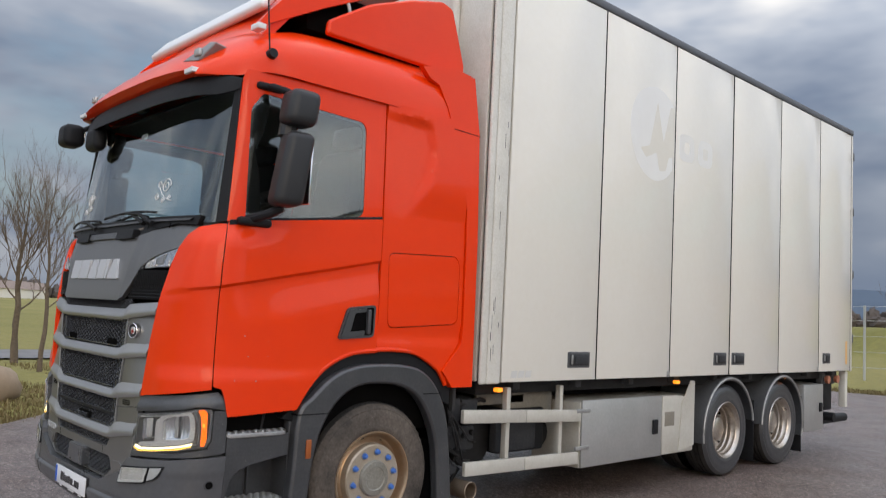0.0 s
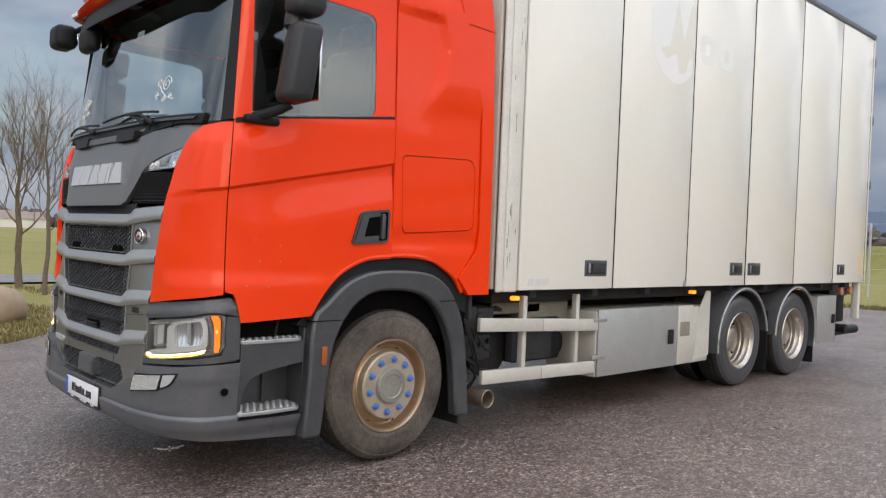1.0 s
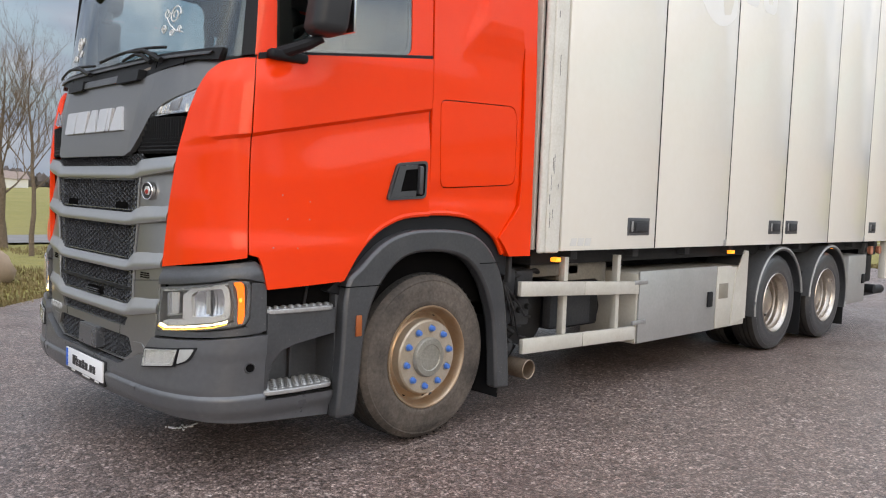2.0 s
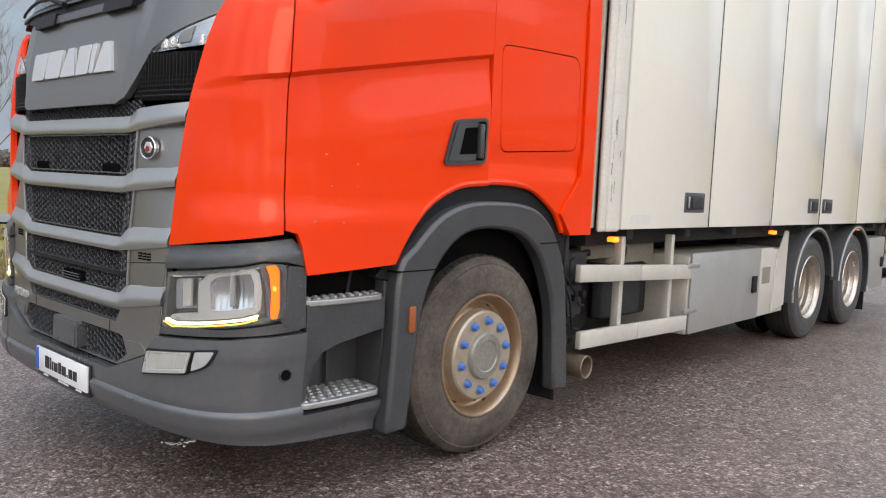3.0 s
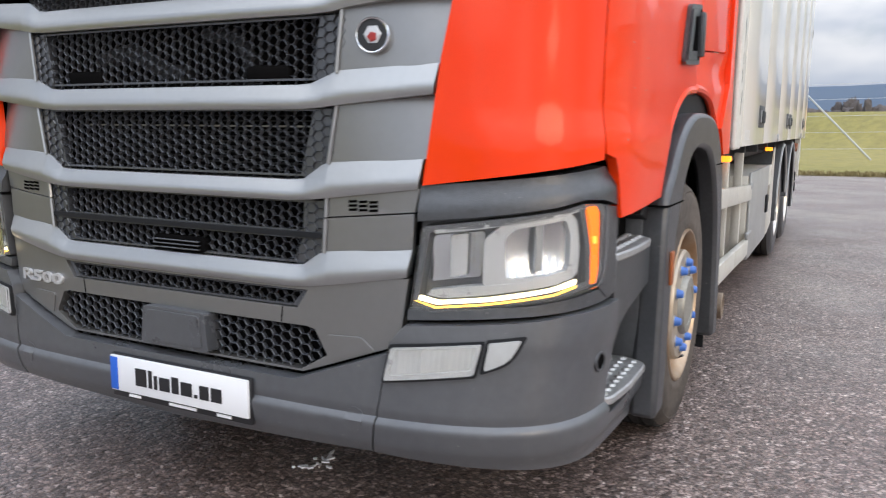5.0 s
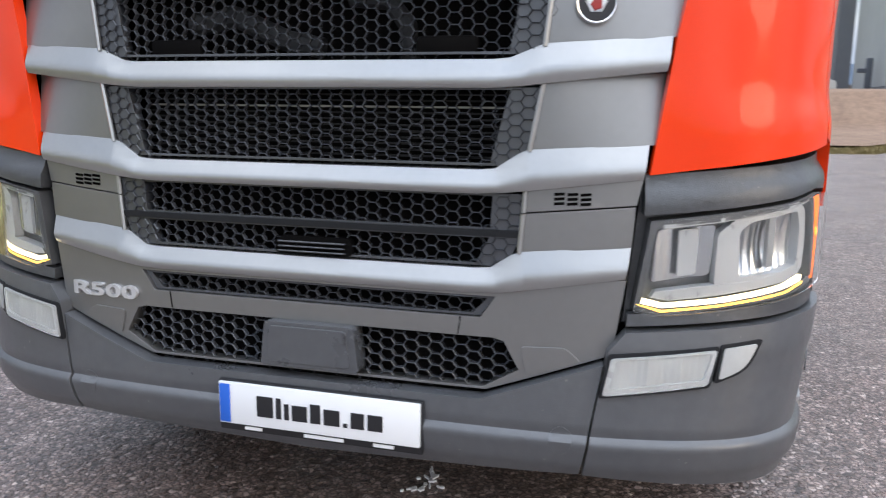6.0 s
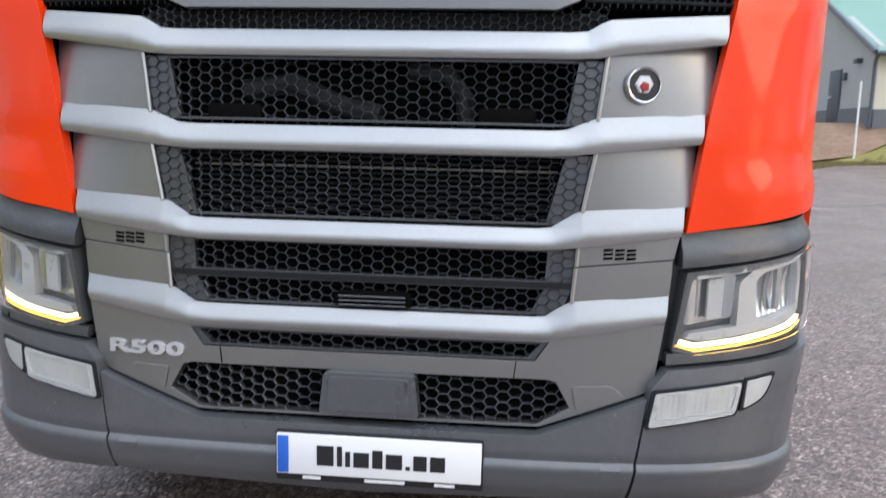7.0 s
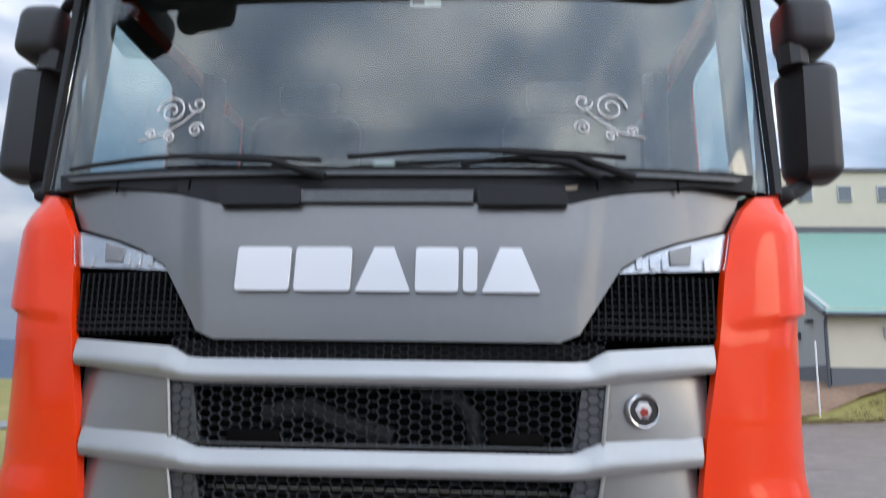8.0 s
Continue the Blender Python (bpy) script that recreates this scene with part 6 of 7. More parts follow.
    skin("white_wedge", [(ly(-0.850), 0.772), (ly(-0.89), 0.766), (ly(-1.0), 0.779), (ly(-1.16), 0.806), (lx(0.20), 0.824), (lx(0.20), 0.842), (ly(-1.08), 0.812), (ly(-0.95), 0.800), (ly(-0.86), 0.786)], LOW, "lampwhite", lampb, d=-0.010, th=0.03, step=0.05, bevel=0.003, mirror=mirror)
    skin("top_trim", [(ly(-0.87), 0.942), (ly(-1.0), 0.960), (ly(-1.15), 0.984), (lx(0.225), 0.998), (lx(0.225), 0.991), (ly(-1.15), 0.975), (ly(-1.0), 0.950), (ly(-0.87), 0.932)], LOW, "fogglass", lampb, d=-0.004, th=0.012, step=0.05, bevel=0.003, mirror=mirror)
    skin("signal_divider", [(lx(0.222), 0.998), (lx(0.238), 1.0), (lx(0.262), 0.90), (lx(0.266), 0.81), (lx(0.250), 0.808), (lx(0.246), 0.90)], LOW, "lampbezel", lampb, d=0.0, th=0.03, step=0.04, bevel=0.004, mirror=mirror)
    amb = skin("turn_signal", rounded([(lx(0.244), 1.000), (lx(0.282), 1.004), (lx(0.298), 0.985), (lx(0.302), 0.835), (lx(0.292), 0.800), (lx(0.268), 0.798), (lx(0.270), 0.90), (lx(0.262), 0.965)], 0.008), LOW, "amber", lampb, "glowing amber turn signal", d=-0.003, th=0.015, step=0.04, bevel=0.003, mirror=mirror)
    skin("signal_bulb", rounded([(lx(0.272), 0.925), (lx(0.286), 0.925), (lx(0.288), 0.905), (lx(0.274), 0.905)], 0.008), LOW, "amberglow", lampb, d=0.0, th=0.008, bevel=0.002, mirror=mirror)
    lens = skin("headlamp_lens", HL, LOW, "hazelens", lampb, "clear curved headlamp lens", d=0.012, th=0.004, step=0.03, bevel=0, mirror=mirror)
    lens.visible_shadow = False
    # steps between bumper and wheel
    s_ = 1 if mirror else -1

    def yy(a, b):
        return (min(s_ * a, s_ * b), max(s_ * a, s_ * b))
    ya, yb = yy(0.90, 1.050)
    part("step_back", box_bm((0.40, ya, 0.30), (0.92, yb, 1.05), 0.01), "fender", truck)
    st = skin("step_panel", [(lx(0.43), 0.845), (lx(0.846), 0.845), (lx(0.846), 0.712), (lx(0.60), 0.672), (lx(0.52), 0.645), (lx(0.470), 0.590), (lx(0.455), 0.50), (lx(0.453), 0.405), (lx(0.433), 0.405)], LOW, "fender", truck, "black plastic entry step panel", d=-0.004, th=0.05, step=0.2, bevel=0.010, mirror=mirror)
    part("step_cheek", box_bm((0.862, yy(0.95, 1.215)[0], 0.25), (0.90, yy(0.95, 1.215)[1], 1.02), 0.006), "fender", st)
    part("step_web", box_bm((0.675, yy(1.04, 1.075)[0], 0.45), (0.690, yy(1.04, 1.075)[1], 0.82), 0.003), "fender", st)
    part("step_strut", tube_bm([(0.69, s_ * 1.17, 0.85), (0.72, s_ * 1.168, 1.0)], 0.009, 6), "black", st)
    part("step_base", box_bm((0.42, yy(0.9, 1.185)[0], 0.30), (0.86, yy(0.9, 1.185)[1], 0.415), 0.02, 3), "black", truck)
    for zt, za, zb_ in ((0.862, 0.836, 0.862), (0.452, 0.426, 0.452)):
        tread = flat_bm(rounded([(0.425, s_ * 1.02), (0.425, s_ * 1.245), (0.60, s_ * 1.262), (0.82, s_ * 1.258), (0.862, s_ * 1.19), (0.862, s_ * 1.02)], 0.035), "xy", za, 0.024)
        tr = part("step_tread", tread, "steel", truck, "worn aluminium step tread with raised studs", bevel=0.005)
        studs = bmesh.new()
        for i in range(9):
            for j in range(5):
                px, py = 0.455 + i * 0.044 + (0.022 if j % 2 else 0), s_ * (1.055 + j * 0.04)
                if px < 0.84:
                    ang = [6.283 * k / 6 for k in range(6)]
                    b0 = [studs.verts.new((px + 0.017 * math.cos(a), py + 0.017 * math.sin(a), za + 0.0235)) for a in ang]
                    b1 = [studs.verts.new((px + 0.011 * math.cos(a), py + 0.011 * math.sin(a), za + 0.0305)) for a in ang]
                    for k in range(6):
                        studs.faces.new((b0[k], b0[(k + 1) % 6], b1[(k + 1) % 6], b1[k]))
                    studs.faces.new(b1)
        part("tread_stud", studs, "steel", tr, smooth=False)

    # front wheel arch
    OUTER = [(0.838, 0.250), (0.865, 0.62), (0.885, 0.955), (0.98, 1.06), (1.10, 1.165), (1.22, 1.225), (1.36, 1.256), (1.52, 1.262), (1.70, 1.256), (1.86, 1.225), (1.98, 1.150), (2.06, 1.055), (2.13, 0.92), (2.18, 0.70), (2.235, 0.225)]
    INNER = [(2.10, 0.235), (2.06, 0.62), (2.01, 0.80), (1.93, 0.95), (1.83, 1.05), (1.70, 1.11), (1.52, 1.130), (1.36, 1.122), (1.24, 1.075), (1.14, 0.985), (1.06, 0.85), (1.015, 0.68), (0.99, 0.45), (0.965, 0.252)]
    fen = part("wheel_arch", flat_bm(flowing(OUTER, 3) + flowing(INNER, 3), "xz", -1.29 if not mirror else 1.20, 0.09), "fender", truck, "worn black plastic wheel arch", bevel=0.018, angle=40)
    ry = yy(1.288, 1.30)
    part("side_reflector", box_bm((0.945, ry[0], 0.685), (0.985, ry[1], 0.80), 0.006, 2, Matrix.Translation((0, 0, 0))), "amberdull", fen, "small amber side reflector")
    jl = bmesh.new()
    box_into(jl, (0.868, yy(1.2, 1.2925)[0], 0.952), (1.13, yy(1.2, 1.2925)[1], 0.957))
    part("arch_joint", jl, "void", fen, smooth=False)
    jr = bmesh.new()
    box_into(jr, (1.90, yy(1.2, 1.2925)[0], 1.048), (2.07, yy(1.2, 1.2925)[1], 1.053))
    part("arch_joint", jr, "void", fen, smooth=False)
    part("arch_filler", flat_bm([(0.80, 0.93), (0.90, 1.02), (0.96, 1.13), (1.14, 1.30), (1.3, 1.37), (1.5, 1.38), (1.85, 1.36), (2.0, 1.28), (2.14, 1.17), (2.22, 1.08), (2.22, 0.95), (2.05, 1.02), (1.9, 1.14), (1.52, 1.20), (1.2, 1.14), (1.0, 1.0), (0.9, 0.9)], "xz", -1.225 if not mirror else 1.13, 0.095), "black", truck, bevel=0.006)
    # liner and added inner wall are near-black: the arch's shade in their colour
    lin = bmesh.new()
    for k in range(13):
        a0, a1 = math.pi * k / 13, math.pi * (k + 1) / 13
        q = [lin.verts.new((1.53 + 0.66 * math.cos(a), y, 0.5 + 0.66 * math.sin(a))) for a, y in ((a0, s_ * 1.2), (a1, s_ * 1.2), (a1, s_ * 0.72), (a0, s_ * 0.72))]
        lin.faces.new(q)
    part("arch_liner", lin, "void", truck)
    part("arch_shade_wall", box_bm((0.86, yy(0.69, 0.72)[0], 0.30), (2.20, yy(0.69, 0.72)[1], 1.16), 0.005), "void", truck)
    part("mud_flap", box_bm((2.16, yy(0.85, 1.24)[0], 0.16), (2.175, yy(0.85, 1.24)[1], 0.9), 0.004), "black", truck)

# plate with a web address shown as plain bars
plate = part("number_plate", box_bm((-0.022, -0.325, 0.372), (-0.010, 0.230, 0.486), 0.004, 2), "plate", truck, "white plate with dark bars and blue strip")
part("plate_strip", box_bm((-0.0245, 0.196, 0.377), (-0.021, 0.226, 0.481), 0.001), "euro", plate)
yk = 0.118
for w, z0, z1 in ((0.046, 0.402, 0.458), (0.014, 0.402, 0.458), (0.013, 0.402, 0.445), (0.042, 0.402, 0.444), (0.028, 0.402, 0.453), (0.044, 0.402, 0.444), (0.012, 0.402, 0.413), (0.036, 0.402, 0.444), (0.040, 0.402, 0.444)):
    part("plate_bar", box_bm((-0.0245, yk - w, z0), (-0.0215, yk, z1), 0.001), "ink", plate, smooth=False)
    yk -= w + 0.009
hold = part("plate_holder", box_bm((-0.012, -0.33, 0.350), (0.004, 0.235, 0.49), 0.005), "ink", truck)
for a, b in ((0.16, 0.11), (-0.01, -0.12), (-0.20, -0.255)):
    part("holder_print", box_bm((-0.015, b, 0.357), (-0.011, a, 0.366), 0.001), "plate", hold, smooth=False)
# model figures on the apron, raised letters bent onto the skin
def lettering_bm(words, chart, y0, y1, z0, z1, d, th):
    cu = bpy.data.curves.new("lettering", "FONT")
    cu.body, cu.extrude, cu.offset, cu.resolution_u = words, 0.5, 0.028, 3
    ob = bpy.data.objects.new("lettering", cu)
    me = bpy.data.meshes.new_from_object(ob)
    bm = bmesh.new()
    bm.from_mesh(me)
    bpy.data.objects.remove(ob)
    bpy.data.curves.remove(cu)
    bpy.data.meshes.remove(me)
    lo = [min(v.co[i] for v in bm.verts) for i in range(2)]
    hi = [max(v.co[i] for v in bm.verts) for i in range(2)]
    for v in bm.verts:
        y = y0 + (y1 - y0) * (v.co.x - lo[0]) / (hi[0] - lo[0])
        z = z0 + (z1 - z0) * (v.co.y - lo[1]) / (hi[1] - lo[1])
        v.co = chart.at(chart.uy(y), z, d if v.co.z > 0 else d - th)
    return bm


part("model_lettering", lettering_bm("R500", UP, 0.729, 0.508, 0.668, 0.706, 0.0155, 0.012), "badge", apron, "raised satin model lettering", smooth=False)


# ---- wheels
def tyre_bm(cx, yo, s_, wall, r=0.5):
    """The outer side wall of a tyre, or its tread with the inner wall."""
    prof = [(0.296, 0.030), (0.300, 0.010), (0.318, 0.0), (0.345, -0.004), (0.352, -0.001), (0.40, -0.006), (0.44, 0.0), (0.452, 0.006), (0.458, 0.004), (0.475, 0.016), (0.489, 0.036)]
    prof += [(0.497, 0.050), (0.499, 0.080), (0.484, 0.083), (0.484, 0.093), (0.5, 0.096), (0.5, 0.128), (0.485, 0.131), (0.485, 0.141), (0.5, 0.144), (0.5, 0.176), (0.485, 0.179), (0.485, 0.189), (0.499, 0.192), (0.497, 0.25), (0.489, 0.264), (0.45, 0.294), (0.40, 0.306), (0.318, 0.30), (0.296, 0.27)]
    pts = [(a * r / 0.5, -s_ * b) for a, b in prof]
    return lathe_bm(pts[:11] if wall else pts[10:], (cx, yo, r), 64)


def wheel_front(cx, yo, s_):
    wh = part("front_wheel", tyre_bm(cx, yo, s_, True), "rubber", truck, "worn dusty tyre on a bronze-stained steel rim")
    bm = tyre_bm(cx, yo, s_, False)
    # shoulder sipes
    for k in range(56):
        a = 6.28318 * k / 56
        m = Matrix.Translation((cx, yo - s_ * 0.05, 0.5)) @ Matrix.Rotation(a, 4, "Y")
        box_into(bm, (-0.004, -0.014, 0.4905), (0.004, 0.014, 0.4985), 0, 2, m)
    part("tyre_tread", bm, "tread", wh)
    part("rim", lathe_bm([(0.309, -s_ * 0.006), (0.306, s_ * 0.003), (0.299, s_ * 0.003), (0.288, -s_ * 0.010), (0.281, -s_ * 0.045), (0.270, -s_ * 0.075), (0.258, -s_ * 0.082), (0.246, -s_ * 0.078), (0.236, -s_ * 0.066), (0.226, -s_ * 0.060)], (cx, yo, 0.5), 64), "rim", wh, "brown-stained painted steel rim")
    part("wheel_flange", lathe_bm([(0.227, -s_ * 0.064), (0.222, -s_ * 0.012), (0.214, -s_ * 0.002), (0.115, -s_ * 0.002), (0.110, -s_ * 0.012)], (cx, yo, 0.5), 64), "flange", wh, "pale worn steel wheel flange")
    part("hub_cap", lathe_bm([(0.122, -s_ * 0.02), (0.118, s_ * 0.012), (0.110, s_ * 0.022), (0.080, s_ * 0.024), (0.075, s_ * 0.020), (0.030, s_ * 0.021), (0.0, s_ * 0.021)], (cx, yo, 0.5), 40), "hubcap", wh, "dull olive-grey hub cap")
    for k in range(10):
        a = 6.28318 * (k + 0.3) / 10
        c = (cx + 0.172 * math.cos(a), yo, 0.5 + 0.172 * math.sin(a))
        part("nut_socket", lathe_bm([(0.020, s_ * 0.001), (0.026, s_ * 0.0012), (0.028, -s_ * 0.004)], c, 14), "hubcap", wh)
        part("nut_cover", lathe_bm([(0.0, s_ * 0.024), (0.012, s_ * 0.024), (0.0155, s_ * 0.019), (0.0180, s_ * 0.004), (0.0205, s_ * 0.0), (0.0205, -s_ * 0.004)], c, 12), "blue", wh, "blue plastic wheel nut cover")
        a += 0.31
        hole = lathe_bm([(0.0, 0.0), (0.011, 0.0), (0.013, -s_ * 0.003)], (cx + 0.256 * math.cos(a), yo - s_ * 0.0805, 0.5 + 0.256 * math.sin(a)), 12)
        part("rim_hole", hole, "void", wh)
    part("valve", tube_bm([(cx + 0.05, yo - s_ * 0.03, 0.26), (cx + 0.03, yo + s_ * 0.004, 0.28)], 0.006, 6), "ink", wh)
    return wh


def wheel_rear(cx, yo, s_):
    wh = part("rear_wheel", tyre_bm(cx, yo, s_, True), "fender", truck, "worn black tyre on a deep bright rim")
    part("tyre_tread", tyre_bm(cx, yo, s_, False), "tread", wh)
    part("inner_tyre", tyre_bm(cx, yo - s_ * 0.33, s_, False), "tread", wh)
    part("rim", lathe_bm([(0.309, -s_ * 0.004), (0.304, s_ * 0.003), (0.297, 0.0), (0.288, -s_ * 0.02), (0.275, -s_ * 0.035), (0.270, -s_ * 0.075), (0.262, -s_ * 0.085), (0.258, -s_ * 0.12), (0.246, -s_ * 0.13), (0.240, -s_ * 0.165), (0.20, -s_ * 0.175), (0.130, -s_ * 0.165), (0.125, -s_ * 0.10), (0.10, -s_ * 0.085), (0.0, -s_ * 0.085)], (cx, yo, 0.5), 56), "rimrear", wh, "deep dished bright metal rim")
    for k in range(10):
        a = 6.28318 * (k + 0.5) / 10
        part("wheel_nut", lathe_bm([(0.0, -s_ * 0.13), (0.013, -s_ * 0.13), (0.016, -s_ * 0.165)], (cx + 0.168 * math.cos(a), yo, 0.5 + 0.168 * math.sin(a)), 6), "steel", wh)
    for k in range(8):
        a = 6.28318 * k / 8
        part("rim_hole", lathe_bm([(0.0, 0.0), (0.022, 0.0), (0.024, -s_ * 0.004)], (cx + 0.218 * math.cos(a), yo - s_ * 0.166, 0.5 + 0.218 * math.sin(a)), 12), "void", wh)
    return wh


for s_ in (-1, 1):
    wheel_front(1.53, s_ * 1.245, s_)
    for cx in (6.47, 7.825):
        wheel_rear(cx, s_ * 1.235, s_)
        mg = bmesh.new()
        ringv = []
        lo_a, hi_a = (radians(8), radians(190)) if cx < 7 else (radians(-18), radians(178))
        for k in range(25):
            a = lo_a + (hi_a - lo_a) * k / 24
            ringv.append([mg.verts.new((cx + r * math.cos(a), s_ * y, 0.5 + r * math.sin(a))) for r, y in ((0.575, 1.245), (0.575, 0.66), (0.59, 0.66), (0.59, 1.265), (0.545, 1.265), (0.545, 1.255))])
        for r0, r1 in zip(ringv, ringv[1:]):
            for k in range(6):
                mg.faces.new((r0[k], r0[(k + 1) % 6], r1[(k + 1) % 6], r1[k]))
        mg.faces.new(ringv[0])
        mg.faces.new(ringv[-1][::-1])
        mgo = part("mudguard", mg, "mudguard", truck, "grey moulded rear mudguard", angle=40)
        part("mudguard_edge", tube_bm([(cx + 0.568 * math.cos(lo_a + (hi_a - lo_a) * k / 24), s_ * 1.268, 0.5 + 0.568 * math.sin(lo_a + (hi_a - lo_a) * k / 24)) for k in range(25)], 0.011, 6), "alu", mgo)
    for fx in (7.14, 8.46):
        part("mud_flap", box_bm((fx, min(s_ * 0.7, s_ * 1.22), 0.10), (fx + 0.015, max(s_ * 0.7, s_ * 1.22), 0.80), 0.004, 2, None), "black", truck)

# ---- chassis
for s_ in (-1, 1):
    part("frame_rail", box_bm((0.9, min(s_ * 0.36, s_ * 0.43), 0.72), (9.85, max(s_ * 0.36, s_ * 0.43), 0.99), 0.01), "chassis", truck)
for cx in (1.53, 6.47, 7.825):
    part("axle", tube_bm([(cx, -1.0, 0.5), (cx, 1.0, 0.5)], 0.085, 12), "chassis", truck)
# added near-black block, blocks light to darken the ground under the bumper
part("under_bumper_shade_block", box_bm((0.14, -0.98, 0.36), (0.82, 0.98, 0.76), 0.03), "void", truck)
eng = bmesh.new()
box_into(eng, (0.5, -0.36, 0.42), (2.3, 0.36, 0.95), 0.06, 2)
box_into(eng, (2.0, -0.7, 0.55), (2.5, 0.7, 0.98), 0.05, 2)
part("engine", eng, "chassis", truck)
part("gearbox", tube_bm([(2.3, 0, 0.66), (3.3, 0, 0.66)], 0.28, 16), "chassis", truck)
part("prop_shaft", tube_bm([(3.3, 0, 0.62), (6.4, 0, 0.55)], 0.06, 10), "chassis", truck)
kit = bmesh.new()
box_into(kit, (2.28, -1.06, 0.62), (2.66, -0.5, 0.98), 0.03, 2)
box_into(kit, (2.30, -1.10, 0.70), (2.46, -1.04, 0.92), 0.02, 2)
box_into(kit, (2.50, -1.10, 0.66), (2.62, -1.03, 0.86), 0.02, 2)
box_into(kit, (2.24, -1.08, 0.42), (2.40, -0.8, 0.66), 0.03, 2)
tube_into(kit, [(2.25, -1.08, 0.95), (2.45, -1.11, 0.93), (2.7, -1.08, 0.96), (3.0, -0.9, 0.9)], 0.018, 8)
tube_into(kit, [(2.3, -1.1, 0.64), (2.42, -1.13, 0.55), (2.34, -1.1, 0.42)], 0.02, 8)
part("valve_block", kit, "chassis", truck)
part("silencer", tube_bm([(2.75, -0.95, 0.62), (2.75, -0.3, 0.62)], 0.22, 20), "chassis", truck)
part("battery_box", box_bm((2.95, -1.05, 0.50), (3.55, -0.5, 0.86), 0.03), "black", truck)
for q in ((2.26, -1.13, 0.80, 2.44, -1.06, 0.985), (2.46, -1.12, 0.79, 2.64, -1.05, 0.97), (2.29, -1.12, 0.60, 2.42, -1.05, 0.77), (2.45, -1.11, 0.58, 2.62, -1.04, 0.765), (2.90, -1.08, 0.52, 3.40, -1.0, 0.80)):
    part("service_box", box_bm(q[:3], q[3:], 0.018, 2), "greykit", truck, "dusty grey plastic service box")
for k in range(4):
    part("air_fitting", tube_bm([(2.30 + 0.085 * k, -1.135, 0.70 + 0.02 * (k % 2)), (2.30 + 0.085 * k, -1.165, 0.70 + 0.02 * (k % 2))], 0.022, 10), "chassis", truck)
for k, (z0, z1, sag) in enumerate(((0.93, 0.60, 0.05), (0.90, 0.52, 0.07), (0.86, 0.66, 0.03))):
    part("air_line", tube_bm([(2.27 + 0.03 * k, -1.15, z0), (2.31 + 0.05 * k, -1.17 - sag * 0.3, (z0 + z1) / 2), (2.40 + 0.06 * k, -1.15, z1), (2.52 + 0.05 * k, -1.12, z1 - 0.02)], 0.008, 6), "ink", truck)
part("air_valve", lathe_bm([(0.0, -0.06), (0.045, -0.06), (0.05, -0.03), (0.06, 0.0), (0.06, 0.05)], (2.33, -1.12, 0.475), 18), "greykit", truck)
part("service_hose", tube_bm([(2.26, -1.15, 0.60), (2.33, -1.17, 0.50), (2.42, -1.15, 0.46), (2.36, -1.12, 0.36)], 0.016, 8), "black", truck)
part("cross_plate", box_bm((2.72, -1.02, 0.90), (3.30, -0.98, 1.04), 0.01), "beige", truck)
part("diesel_tank", box_bm((3.08, -1.02, 0.78), (3.70, -0.45, 1.02), 0.05, 3), "beige", truck)
part("air_tank", tube_bm([(3.65, -0.72, 0.6), (4.6, -0.72, 0.6)], 0.16, 16), "chassis", truck)
part("far_tank", box_bm((2.6, 0.5, 0.35), (5.2, 1.18, 0.95), 0.08, 3), "chassis", truck)
ex = part("exhaust_pipe", lathe_bm([(0.052, 0.25), (0.066, 0.22), (0.068, -0.06), (0.064, -0.064), (0.058, -0.06), (0.056, 0.10), (0.0, 0.10)], (0, 0, 0), 28), "exhaust", truck, "rust-tinted round exhaust outlet")
ex.matrix_local = pose(2.425, -1.225, 0.318, 0, 0, 2)
part("exhaust_clamp", lathe_bm([(0.072, 0.14), (0.072, 0.17), (0.066, 0.175), (0.066, 0.135)], (0, 0, 0), 28, True), "steel", ex)

